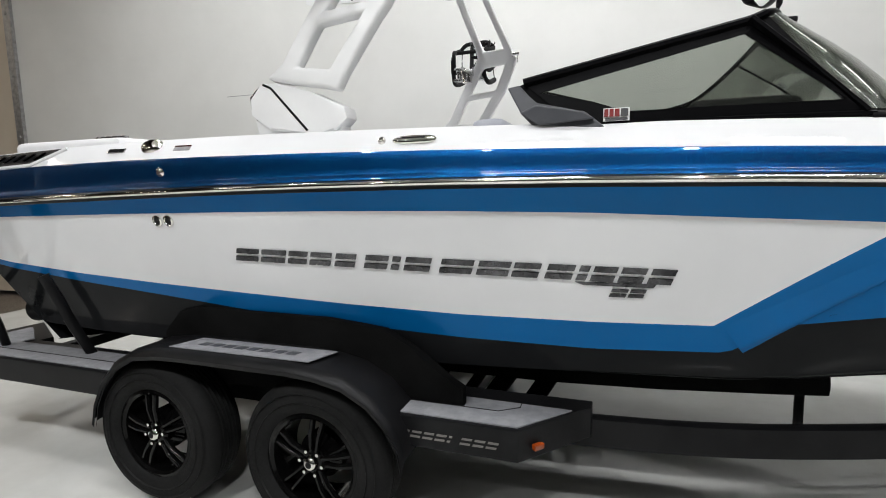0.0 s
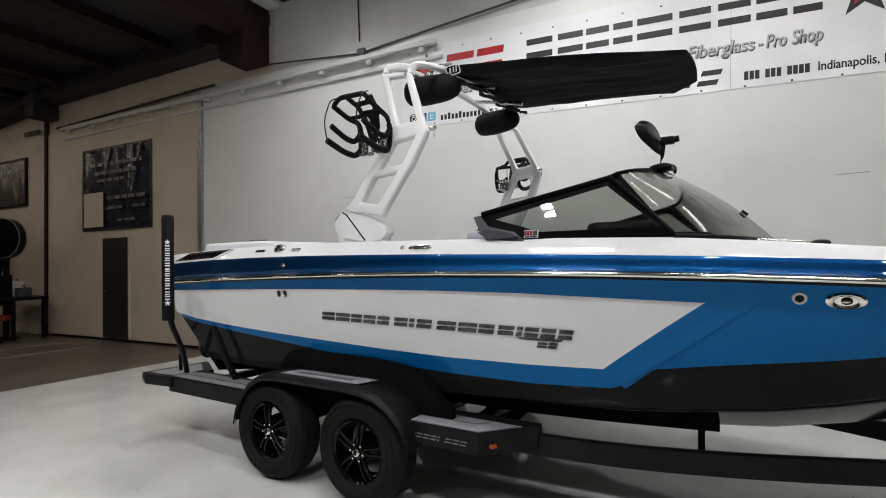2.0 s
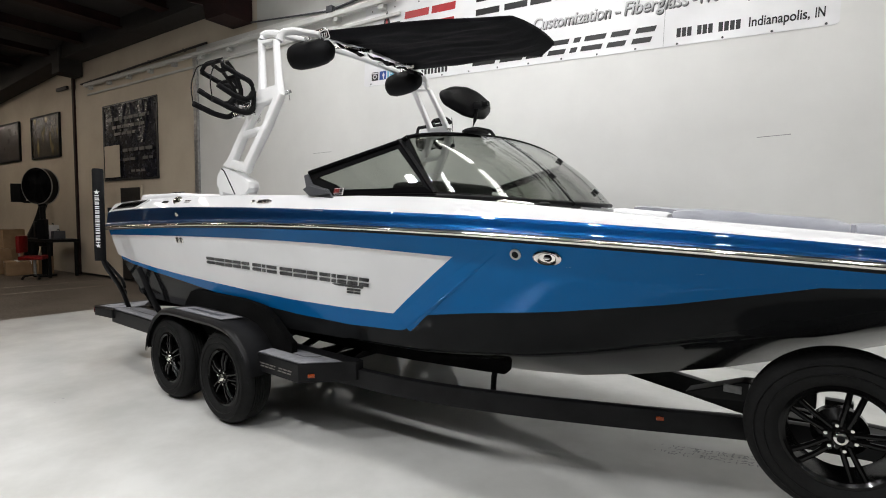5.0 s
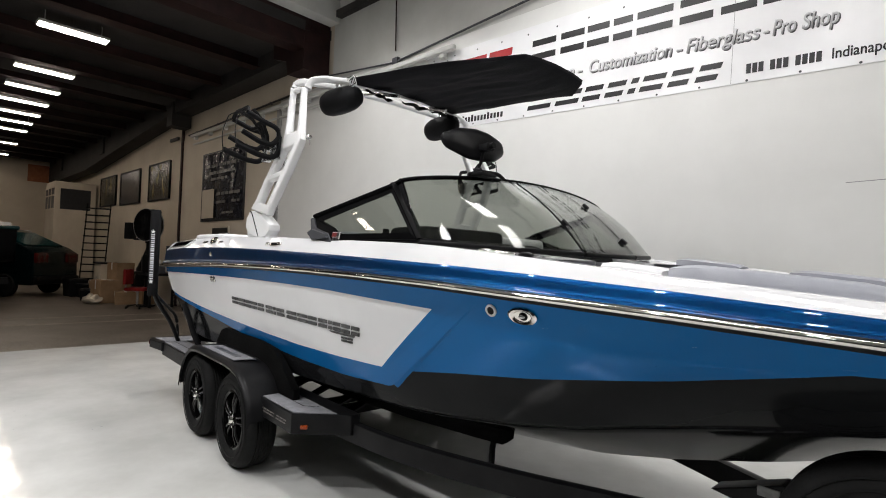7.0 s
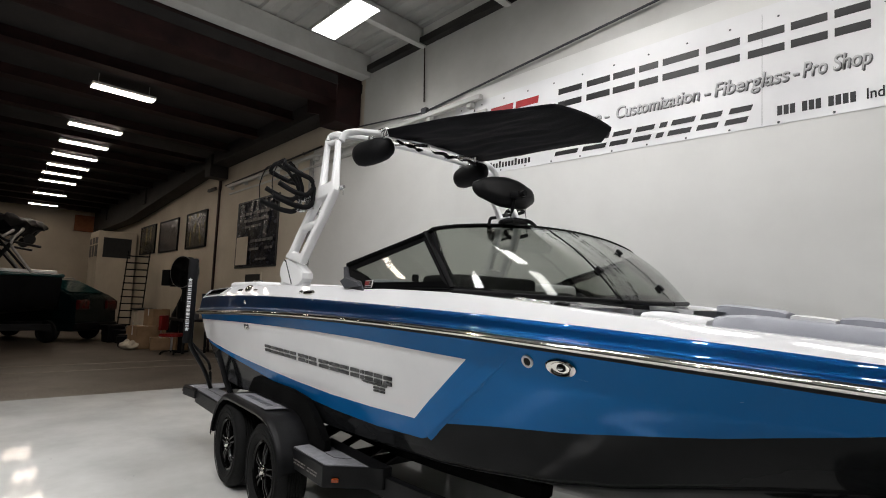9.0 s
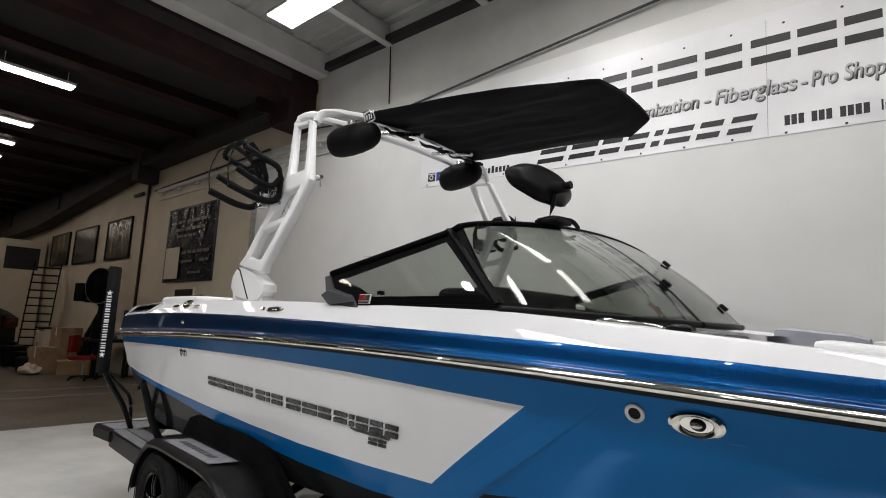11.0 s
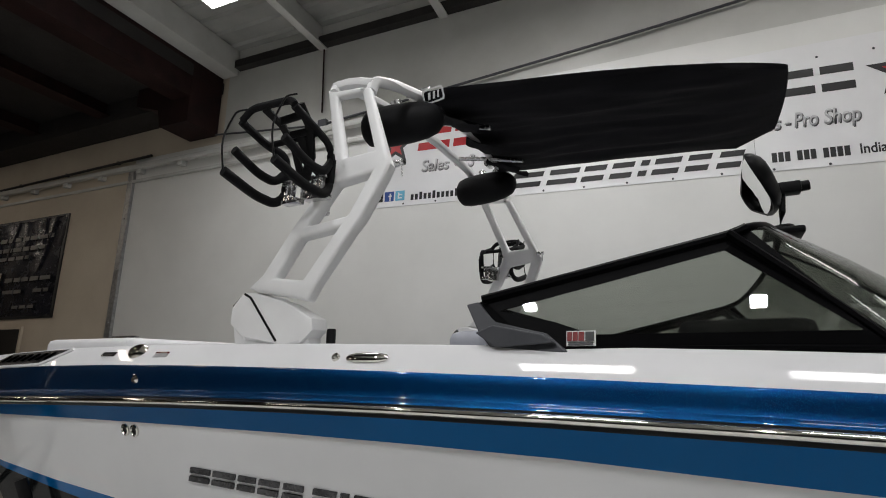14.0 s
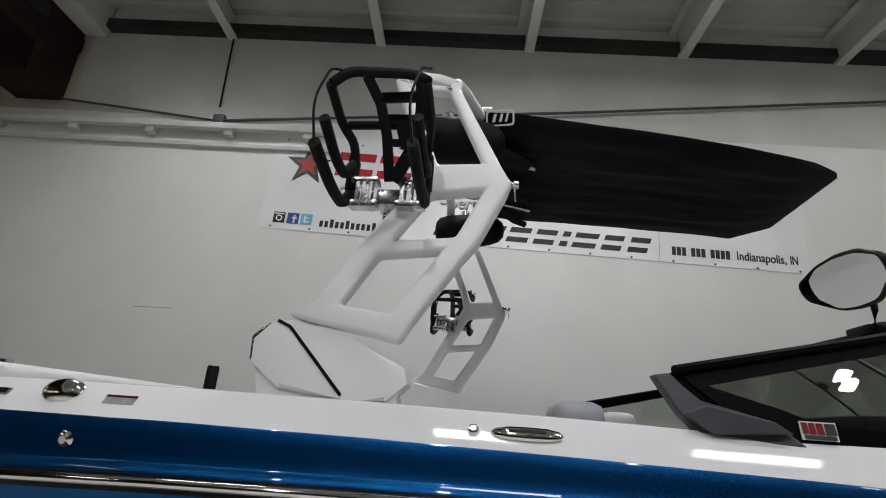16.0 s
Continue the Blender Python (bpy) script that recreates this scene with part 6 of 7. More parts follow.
banner = hung("wall_banner", "large white printed banner screwed to the wall", "banner")
banner.matrix_world = ROOM @ pose(-1.365, 0, 3.482, 0, 1.8, 0) @ pose(1.30, 0, -3.375)
bm = bmesh.new()
prism(bm, ((-1.53, 3.385), (-1.49, 3.365), (4.14, 3.378), (4.17, 3.40), (4.17, 4.60), (-1.53, 4.50)), -0.006, None, 0.0)
part("sheet", bm, BANNER, banner, "white vinyl sheet with faint waves")
for bm in brand_shapes(((-0.82, -0.41), (-0.36, 0.02)), 4.045, 4.335, 0.009, 0.03, 0.34):
    part("brand_shape", bm, RED, banner, "red brand shape")
for bm in brand_shapes(((0.36, 0.70), (0.77, 1.08), (1.12, 1.39), (1.44, 1.66), (1.71, 2.09), (2.16, 2.48), (2.55, 2.86), (2.91, 3.19), (3.24, 3.49)), 4.085, 4.335, 0.009, 0.0, 0.31):
    part("brand_shape", bm, PRINT_BLACK, banner, "black brand shape")
for bm in brand_shapes(((0.33, 0.66), (0.73, 1.04), (1.09, 1.31), (1.37, 1.58), (1.64, 1.72), (1.77, 2.01), (2.07, 2.27), (2.34, 2.54)), 3.450, 3.615, 0.009, 0.06, 0.34):
    part("brand_shape", bm, PRINT_BLACK, banner, "slanted black brand shape")
for word, u, width in (("Sales", -0.755, 0.351), ("-", -0.335, 0.06), ("S", -0.165, 0.075), ("-", 0.37, 0.06), ("Service", 0.475, 0.50), ("-", 1.02, 0.06), ("Customization", 1.17, 0.93), ("-", 2.145, 0.06), ("Fiberglass", 2.245, 0.650), ("-", 2.925, 0.045), ("Pro", 3.00, 0.180), ("Shop", 3.225, 0.265)):
    for mt, du, dz, dy, lab in ((LETTER_SHADE, 0.011, -0.009, -0.0062, "dark grey drop shadow of a word"), (LETTER_FACE, 0.0, 0.0, -0.0085, "light grey slanted word")):
        bm = lettering(word, 0.150, width, 0.002, 0.16)
        bmesh.ops.transform(bm, matrix=Matrix.Translation((u + du, dy, 3.775 + dz)), verts=bm.verts[:])
        part("lettering", bm, mt, banner, lab)
for word, width, u in (("Indianapolis,", 0.49, 3.455), ("IN", 0.075, 3.985)):
    bm = lettering(word, 0.095, width, 0.003)
    bmesh.ops.transform(bm, matrix=Matrix.Translation((u, -0.0065, 3.465)), verts=bm.verts[:])
    part("lettering", bm, PRINT_BLACK, banner, "black word")
u = 2.80
for n in (3, 3, 4):
    for _ in range(n):
        bm = bmesh.new()
        box(bm, u, u + 0.040, -0.009, -0.006, 3.458, 3.550)
        part("plain_bar", bm, PRINT_BLACK, banner, "plain black bar")
        u += 0.051
    u += 0.042
u = -0.88
for i in range(15):
    bm = bmesh.new()
    box(bm, u, u + 0.036, -0.009, -0.006, 3.430, 3.500 + (0.022 if i in (2, 5, 10) else 0.0))
    part("plain_bar", bm, PRINT_BLACK, banner, "plain black bar")
    u += 0.0565
for uu, mt, lab in ((-1.322, PRINT_BLACK, "dark square icon shape"), (-1.172, PRINT_BLUE, "blue square icon shape"), (-1.027, PRINT_SKY, "light blue square icon shape")):
    bm = bmesh.new()
    box(bm, uu - 0.062, uu + 0.062, -0.010, -0.006, 3.438, 3.560, None, 0.0015)
    icon = part("icon", bm, mt, banner, lab)
    bm = bmesh.new()
    if mt is PRINT_BLACK:
        lathe(bm, [(0.022, -0.0115), (0.036, -0.0115), (0.036, -0.010), (0.022, -0.010)], 20, Matrix.Translation((uu, 0, 3.492)), closed=True)
        box(bm, uu - 0.055, uu + 0.055, -0.0115, -0.010, 3.534, 3.548)
    elif mt is PRINT_BLUE:
        box(bm, uu + 0.005, uu + 0.022, -0.0115, -0.010, 3.444, 3.535)
        box(bm, uu - 0.012, uu + 0.040, -0.0115, -0.010, 3.495, 3.510)
    else:
        box(bm, uu - 0.026, uu - 0.008, -0.0115, -0.010, 3.462, 3.538)
        box(bm, uu - 0.008, uu + 0.030, -0.0115, -0.010, 3.504, 3.518)
        box(bm, uu - 0.008, uu + 0.030, -0.0115, -0.010, 3.462, 3.478)
    part("icon_mark", bm, PRINT_WHITE, icon, "")
for uu, zz in ((-1.122, 4.145), (3.83, 4.20)):
    bm = bmesh.new()
    star(bm, uu, zz, 0.265, 0.009)
    st = part("star", bm, PRINT_BLACK, banner, "black five pointed star")
    bm = bmesh.new()
    star(bm, uu, zz, 0.15, 0.0115)
    part("star_core", bm, RED, st, "red inner star")
for i in range(14):
    uu = -1.40 + i * 0.421
    for zz in (3.395, 4.44):
        bm = bmesh.new()
        lathe(bm, [(0, -0.012), (0.009, -0.0105), (0.012, -0.006)], 8, Matrix.Translation((uu, 0, zz + 0.002 * math.sin(i * 3.0))))
        part("screw", bm, GREY_TRIM, banner, "")
bm = bmesh.new()
box(bm, 2.672, 2.676, -0.0075, -0.006, 3.385, 4.50)
part("seam", bm, PRINT_GREY, banner, "thin sheet seam")
bm = bmesh.new()
prism(bm, ((3.50, 2.335), (3.78, 2.345), (3.78, 2.352), (3.50, 2.341)), -0.0012)
prism(bm, ((-2.7, 2.55), (-2.3, 2.556), (-2.3, 2.562), (-2.7, 2.556)), -0.0012)
room_part("wall_scratch", bm, PRINT_GREY, "thin dark scratches on the white wall")

# dark door with a handle in the cream panel
door = hung("door_1", "dark painted door in the cream wall", "door", "structure")
bm = bmesh.new()
box(bm, -8.95, -8.08, -0.045, -0.013, 0.07, 2.14, None, 0.006)
part("leaf", bm, DOOR_DARK, door, "dark door leaf")
bm = bmesh.new()
for a, b, c, d in ((-8.99, -8.95, 0.06, 2.18), (-8.08, -8.04, 0.06, 2.18), (-8.95, -8.08, 2.14, 2.18)):
    box(bm, a, b, -0.05, -0.013, c, d)
part("door_frame", bm, WALL_CREAM, door, "cream door frame")
bm = bmesh.new()
tube(bm, ((-8.87, -0.045, 1.05), (-8.87, -0.09, 1.05), (-8.76, -0.09, 1.05)), 0.011, 0.011, 8)
part("door_handle", bm, GALV, door, "metal lever handle", True, 40)

# large navy poster with hung top edge
poster = hung("wall_poster", "large navy vinyl poster hung on the cream wall", "poster")
poster.matrix_world = ROOM @ pose(-0.28, 0, 0.06)
bm = bmesh.new()
n = 90
def poster_y(i, z):
    t = i / n
    sag = math.exp(-(3.99 - z) * 1.3)
    fold = sum(math.exp(-(((t - a) - b * (3.99 - z)) / 0.018) ** 2) * smooth01(c, c + 0.35, z) for a, b, c in ((0.22, 0.05, 3.2), (0.48, -0.16, 3.1), (0.56, 0.03, 3.3), (0.93, -0.18, 2.9), (0.80, -0.05, 3.25)))
    return -0.03 - 0.05 * sag * abs(math.sin(t * math.pi * 3)) - 0.012 * math.sin(9 * t + 3 * z) - 0.028 * fold
rows = []
for r in range(41):
    z = 3.985 - (3.985 - 2.285) * r / 40
    rows.append([(-9.39 + 2.315 * i / n, poster_y(i, z), z - (0.07 * abs(math.sin(i / n * math.pi * 3)) if r == 0 else 0)) for i in range(n + 1)])
sheet(bm, rows, flip=True)
part("sheet", bm, PRINT_NAVY, poster, "rumpled navy vinyl sheet", True, 60)
bm = bmesh.new()
for a, b, c, d in ((-9.42, -9.36, 2.26, 3.99), (-7.10, -7.05, 2.26, 3.99), (-9.42, -7.05, 2.25, 2.30), (-9.42, -7.05, 3.97, 4.0)):
    box(bm, a, b, -0.04, -0.015, c, d)
part("edge", bm, PRINT_BLACK, poster, "black poster edge")
bm = bmesh.new()
box(bm, -9.32, -8.62, -0.062, -0.056, 2.33, 3.06)
part("notice", bm, WALL_CREAM, poster, "pale notice sheet")
for a, b, z, h in ((-9.1, -7.3, 3.60, 0.07), (-8.9, -7.5, 3.42, 0.07), (-8.8, -7.9, 3.27, 0.06), (-8.45, -7.2, 2.88, 0.07), (-8.45, -7.9, 2.68, 0.06), (-7.6, -7.2, 2.68, 0.06), (-8.1, -7.4, 2.42, 0.05)):
    x = a
    while x < b - 0.1:
        w = 0.16 + 0.12 * (math.sin(x * 31 + z * 7) * 0.5 + 0.5)
        bm = bmesh.new()
        box(bm, x, min(b, x + w), -0.076, -0.070, z, z + h)
        x += w + 0.05
        part("plain_bar", bm, POSTER_GREY, poster, "faint grey bar")

# framed prints along the far wall
for u0, u1, z0, z1, mt, lab in ((-13.9, -12.1, 3.05, 4.20, OLIVE_PRINT, "dark framed print with a pale olive figure shape"), (-16.85, -14.75, 3.06, 4.20, SLATE_PRINT, "dark slate framed print"), (-19.4, -17.4, 3.10, 4.22, OLIVE_PRINT, "dark olive framed print")):
    pic = hung("framed_print", lab, "framed print")
    bm = bmesh.new()
    for a, b, c, d in ((u0, u0 + 0.05, z0, z1), (u1 - 0.05, u1, z0, z1), (u0, u1, z0, z0 + 0.05), (u0, u1, z1 - 0.05, z1)):
        box(bm, a, b, -0.03, 0.03, c, d, None, 0.004)
    part("frame", bm, BLACK_TRIM, pic)
    bm = bmesh.new()
    box(bm, u0 + 0.05, u1 - 0.05, -0.01, 0.02, z0 + 0.05, z1 - 0.05)
    part("print", bm, mt, pic, "")

# ---- the hall behind: fan, mezzanine, ladder, boxes, vehicles ----
def in_room(u, y, z=0.0, turn=0.0):
    return ROOM @ pose(u, y, z, 0, 0, turn)


fan = thing("drum_fan", "large black drum fan on a dark stand", "fan", at=in_room(-11.3, -0.75, 0.0, 35) @ Matrix.Diagonal((0.60, 0.60, 0.74, 1)))
bm = bmesh.new()
lathe(bm, [(0.55, -0.22), (0.58, -0.22), (0.58, 0.22), (0.55, 0.22)], 36, Matrix.Translation((0, 0, 2.98)), closed=True)
part("drum", bm, BLACK_TRIM, fan, "black round drum", True, 50)
bm = bmesh.new()
for i in range(5):
    a = 2 * math.pi * i / 5
    prism(bm, ((0.05, -0.08), (0.50, -0.14), (0.52, 0.10), (0.05, 0.06)), 0.012, Matrix.Translation((0, 0, 2.98)) @ pose(0, 0, 0, 0, math.degrees(a), 0) @ pose(0, 0, 0, 25, 0, 0))
lathe(bm, [(0, -0.12), (0.09, -0.10), (0.09, 0.10), (0, 0.12)], 16, Matrix.Translation((0, 0, 2.98)))
part("blade", bm, BLACK_TRIM, fan, "still black blades", True, 40)
bm = bmesh.new()
for r in (0.10, 0.15, 0.20, 0.25, 0.30, 0.35, 0.40, 0.45, 0.50, 0.56):
    lathe(bm, [(r - 0.006, -0.225), (r + 0.006, -0.225), (r + 0.006, -0.235), (r - 0.006, -0.235)], 36, Matrix.Translation((0, 0, 2.98)), closed=True)
for i in range(24):
    a = 2 * math.pi * i / 24
    tube(bm, ((0.06 * math.cos(a), -0.23, 2.98 + 0.06 * math.sin(a)), (0.57 * math.cos(a), -0.23, 2.98 + 0.57 * math.sin(a))), 0.004, 0.004, 5)
part("guard", bm, BLACK_TRIM, fan, "dark wire guard")
bm = bmesh.new()
lathe(bm, [(0, 0.16), (0.30, 0.16), (0.548, 0.19), (0.548, 0.20), (0.30, 0.18), (0, 0.18)], 36, Matrix.Translation((0, 0, 2.98)))
part("back_shroud", bm, BLACK_TRIM, fan, "", True, 40)
bm = bmesh.new()
for y in (-0.20, 0.20):
    lathe(bm, [(0.578, y - 0.02), (0.60, y - 0.02), (0.60, y + 0.02), (0.578, y + 0.02)], 36, Matrix.Translation((0, 0, 2.98)), closed=True)
part("rim", bm, GALV, fan, "bare metal rim", True, 40)
bm = bmesh.new()
tube(bm, ((0, 0.05, 0.05), (0, 0.05, 2.44)), 0.10, 0.10, 12)
box(bm, -0.30, 0.30, -0.20, 0.30, 0.0, 0.06, None, 0.01)
box(bm, -0.14, 0.14, -0.10, 0.16, 1.0, 1.9, None, 0.02)
box(bm, -0.10, 0.10, -0.08, 0.12, 2.32, 2.44, None, 0.02)
part("stand", bm, BLACK_TRIM, fan, "dark steel stand", True, 45)
# small dark control box beside the drum
bm = bmesh.new()
box(bm, -1.05, -0.66, -0.20, 0.10, 2.45, 3.05, None, 0.02)
box(bm, -0.70, -0.05, -0.04, 0.04, 2.42, 2.50, None, 0.01)
part("control_box", bm, FRAME_BLACK, fan, "dark box on a side arm", True, 40)


def crate(u, y, z, w, d, h, turn, mat=CARD, label="brown cardboard box on the floor"):
    t = thing("cardboard_box", label, "box", "boxes by the wall", at=in_room(u, y, z, turn))
    b = bmesh.new()
    box(b, -w / 2, w / 2, -d / 2, d / 2, 0, h, None, 0.008)
    part("body", b, mat, t)
    b = bmesh.new()
    box(b, -w / 2, w / 2, -0.03, 0.03, h, h + 0.002)
    box(b, -0.03, 0.03, -d / 2 - 0.002, -d / 2, h * 0.6, h)
    part("tape", b, TAPE_WHITE, t, "strip of packing tape")
    return t


random.seed(4)
for x, y, z, w, d, h, r in ((-13.0, 0.0, 0, 0.62, 0.55, 0.64, 8), (-13.4, 0.42, 0, 0.62, 0.55, 0.62, -6), (-13.35, 0.40, 0.624, 0.56, 0.5, 0.5, 10), (-12.5, 0.38, 0, 0.74, 0.5, 0.34, -12), (-13.9, 0.1, 0, 0.7, 0.6, 0.55, 5), (-12.2, 0.75, 0, 0.5, 0.4, 0.45, 20)):
    p = ROOM.inverted() @ Vector((x, y, 0))
    u, y = p.x, p.y
    crate(u, y, z, w, d, h, r)
# white bag on the floor
bag = thing("plastic_bag", "crumpled white plastic bag on the floor", "bag", at=Matrix.Translation((-12.75, -0.35, 0)))
bm = bmesh.new()
ball(bm, (0, 0, 0.11), 0.30, 0.22, 0.12, None, 28, 16)
for v in bm.verts:
    v.co *= 1 + 0.45 * noise.noise(v.co * 9)
    v.co.z = max(0.0, v.co.z)
part("bag_body", bm, WALL_CREAM, bag, "", True, 80)
# tool bench clutter along the wall
bench = thing("work_bench", "dark steel work bench with clutter", "bench", at=in_room(-11.6, -0.50))
bm = bmesh.new()
box(bm, -0.8, 0.8, -0.35, 0.35, 0.85, 0.92, None, 0.01)
part("top", bm, BLACK_TRIM, bench)
for x in (-0.72, 0.72):
    for y in (-0.28, 0.28):
        bm = bmesh.new()
        box(bm, x - 0.03, x + 0.03, y - 0.03, y + 0.03, 0, 0.85, None, 0.004)
        part("leg", bm, BLACK_TRIM, bench)
for i, (x, w, h, mt, nm, lab) in enumerate(((-0.55, 0.16, 0.42, BLACK_TRIM, "tool_case", "black upright tool case on the bench"), (-0.2, 0.22, 0.25, CAR_RED, "tool_box", "red metal tool box on the bench"), (0.2, 0.12, 0.34, TAPE_WHITE, "plastic_jug", "white plastic jug on the bench"), (0.5, 0.2, 0.2, GREY_TRIM, "parts_bin", "grey parts bin on the bench"))):
    t = thing(nm, lab, nm.replace("_", " "), at=in_room(-11.6 + x, -0.50, 0.92))
    bm = bmesh.new()
    box(bm, -w / 2, w / 2, -0.12, 0.12, 0, h, None, 0.02)
    part("body", bm, mt, t, "", True, 40)
    bm = bmesh.new()
    tube(bm, ((-w * 0.3, 0, h - 0.005), (-w * 0.25, 0, h + 0.04), (w * 0.25, 0, h + 0.04), (w * 0.3, 0, h - 0.005)), 0.010, 0.010, 6)
    part("handle", bm, BLACK_TRIM, t, "", True, 50)
# tall vacuum / post shapes by the wall
for u, h, mt, lab in ((-12.9, 1.9, BLACK_TRIM, "tall black rolled cover leaning by the wall"),):
    t = thing("rolled_cover", lab, "roll", at=in_room(u, -0.5))
    bm = bmesh.new()
    tube(bm, ((0, 0.0, 0.0), (0.02, 0.1, h * 0.5), (0.0, 0.38, h)), 0.13, 0.13, 12, ends=(1, 1.1, 0.8))
    part("roll", bm, mt, t, "", True, 60)

# white mezzanine booth with windows and a ladder rack
booth = thing("site_booth", "cream painted site booth with dark windows", "booth", at=in_room(-20.6, -0.72) @ Matrix.Diagonal((0.5, 0.44, 0.87, 1)))
bm = bmesh.new()
box(bm, -1.6, 1.6, -1.5, 1.5, 0.0, 4.6, None, 0.02)
part("cabin", bm, WALL_CREAM, booth)
for x in (-1.05, 0.0, 1.05):
    bm = bmesh.new()
    box(bm, x - 0.42, x + 0.42, -1.53, -1.495, 3.4, 4.3, None, 0.01)
    win = part("window", bm, PRINT_BLACK, booth, "dark window")
    bm = bmesh.new()
    for z in (3.36, 3.95, 4.30):
        box(bm, x - 0.46, x + 0.46, -1.56, -1.53, z, z + 0.06)
    box(bm, x - 0.50, x - 0.42, -1.56, -1.53, 3.36, 4.36)
    part("mullion", bm, WALL_CREAM, win, "cream painted bars")
bm = bmesh.new()
box(bm, 1.595, 1.63, -1.1, 1.1, 3.4, 4.3, None, 0.01)
part("window", bm, PRINT_BLACK, booth, "dark window")
ladder = thing("ladder_rack", "tall dark steel ladder rack", "ladder", at=in_room(-16.6, -0.75, 0, 60) @ Matrix.Diagonal((0.7, 0.8, 0.75, 1)))
for x in (-0.5, 0.5):
    bm = bmesh.new()
    tube(bm, ((x, -0.3, 0), (x, 0.3, 4.1)), 0.03, 0.03, 6)
    part("stile", bm, BLACK_TRIM, ladder)
for i in range(12):
    z = 0.3 + i * 0.32
    bm = bmesh.new()
    box(bm, -0.5, 0.5, -0.13, 0.13, z, z + 0.055, Matrix.Translation((0, -0.3 + 0.6 * z / 4.1, 0)))
    part("rung", bm, BLACK_TRIM, ladder)


def car(at, paint, label, tall=0.0):
    t = thing("parked_car", label, "car", "vehicles in the hall", at=at)
    b = bmesh.new()
    prof = ((-2.2, 0.35), (-2.25, 0.75), (-2.1, 0.95 + tall), (-1.5, 1.02 + tall), (-0.7, 1.52 + tall), (0.9, 1.58 + tall), (1.95, 1.15 + tall), (2.25, 1.0 + tall), (2.28, 0.6), (2.2, 0.35))
    prism(b, prof, 1.8, Matrix.Translation((0, -0.9, 0)), 0.07)
    part("body", b, paint, t, "", True, 30)
    for y in (-0.905, 0.905):
        b = bmesh.new()
        prism(b, ((-1.25, 1.06 + tall), (-0.65, 1.44 + tall), (0.80, 1.48 + tall), (1.45, 1.10 + tall)), 0.01, Matrix.Translation((0, y - 0.005, 0)))
        part("side_window", b, PRINT_BLACK, t, "dark side window")
    b = bmesh.new()
    slab(b, [(-0.76, -0.75, 1.50 + tall), (-0.76, 0.75, 1.50 + tall), (-1.46, 0.80, 1.06 + tall), (-1.46, -0.80, 1.06 + tall)][::-1], 0.02)
    part("windscreen", b, PRINT_BLACK, t, "dark windscreen")
    b = bmesh.new()
    box(b, -0.02, 0.98, -0.74, 0.74, -0.02, 0.02, Matrix.Translation((0.95, 0, 1.575 + tall)) @ pose(0, 0, 0, 0, math.degrees(math.atan2(0.43, 1.05)), 0), 0.01)
    part("rear_window", b, TEAL_SHEEN, t, "rear window with its teal reflection painted in")
    for x in (-1.4, 1.4):
        for y in (-0.85, 0.85):
            b = bmesh.new()
            lathe(b, [(0, -0.11), (0.2, -0.11), (0.23, -0.09), (0.32, -0.10), (0.34, -0.06), (0.34, 0.06), (0.32, 0.10), (0.2, 0.11), (0, 0.11)], 24, Matrix.Translation((x, y, 0.34)))
            part("wheel", b, RUBBER, t, "black wheel", True, 40)
    for y in (-0.80, 0.80):
        b = bmesh.new()
        tube(b, rounded([(-0.75, y * 0.9, 1.50 + tall), (-0.6, y * 0.9, 1.62 + tall), (0.75, y * 0.9, 1.68 + tall), (0.9, y * 0.9, 1.56 + tall)], 0.06, 3), 0.018, 0.018, 6)
        part("roof_rail", b, GALV, t, "metal roof rail", True, 50)
    b = bmesh.new()
    box(b, 2.20, 2.36, -0.88, 0.88, 0.38, 0.62, None, 0.05)
    part("bumper", b, BLACK_TRIM, t, "black bumper", True, 40)
    for y in (-0.62, 0.62):
        b = bmesh.new()
        box(b, 2.14, 2.31, y - 0.26, y + 0.26, 0.68 + tall, 0.98 + tall, None, 0.05)
        part("rear_light", b, RED_LENS, t, "red rear light")
    return t


car(Matrix.Translation((-17.2, -2.6, 0)) @ pose(0, 0, 0, 0, 0, 48), TEAL, "dark teal estate car with red rear lights, parked", 0.34)
# a second boat under a tower, at the edge of the hall
other = thing("tow_boat", "dark teal tow boat with a tower on a trailer", "boat", at=Matrix.Translation((-14.0, -5.1, 0)) @ pose(0, 0, 0, 0, 0, -84) @ Matrix.Diagonal((1, 1, 1.12, 1)))
bm = bmesh.new()
rows = []
for x, w, zt, zb in ((-3.0, 1.15, 1.75, 0.9), (-1.5, 1.22, 1.75, 0.75), (0.5, 1.22, 1.72, 0.7), (2.0, 0.95, 1.68, 0.8), (3.0, 0.45, 1.66, 1.1), (3.4, 0.05, 1.65, 1.4)):
    rows.append([(x, -w, zt), (x, -w * 0.92, (zt + zb) / 2), (x, -w * 0.6, zb + 0.1), (x, 0, zb), (x, w * 0.6, zb + 0.1), (x, w * 0.92, (zt + zb) / 2), (x, w, zt)])
sheet(bm, rows)
sheet(bm, [[r[0] for r in rows], [(r[0][0], 0, r[0][2] + 0.03) for r in rows], [r[-1] for r in rows]])
box(bm, -2.995, -2.99, -1.1, 1.1, 0.95, 1.74)
part("hull", bm, BLACK_GEL, other, "black hull", True, 40)
bm = bmesh.new()
for y in (-1, 1):
    tube(bm, [(x, y * w, zt + 0.02) for x, w, zt in ((-3.0, 1.15, 1.75), (-1.5, 1.22, 1.75), (0.5, 1.22, 1.72), (2.0, 0.95, 1.68), (3.0, 0.45, 1.66), (3.4, 0.05, 1.65))], 0.05, 0.05, 8)
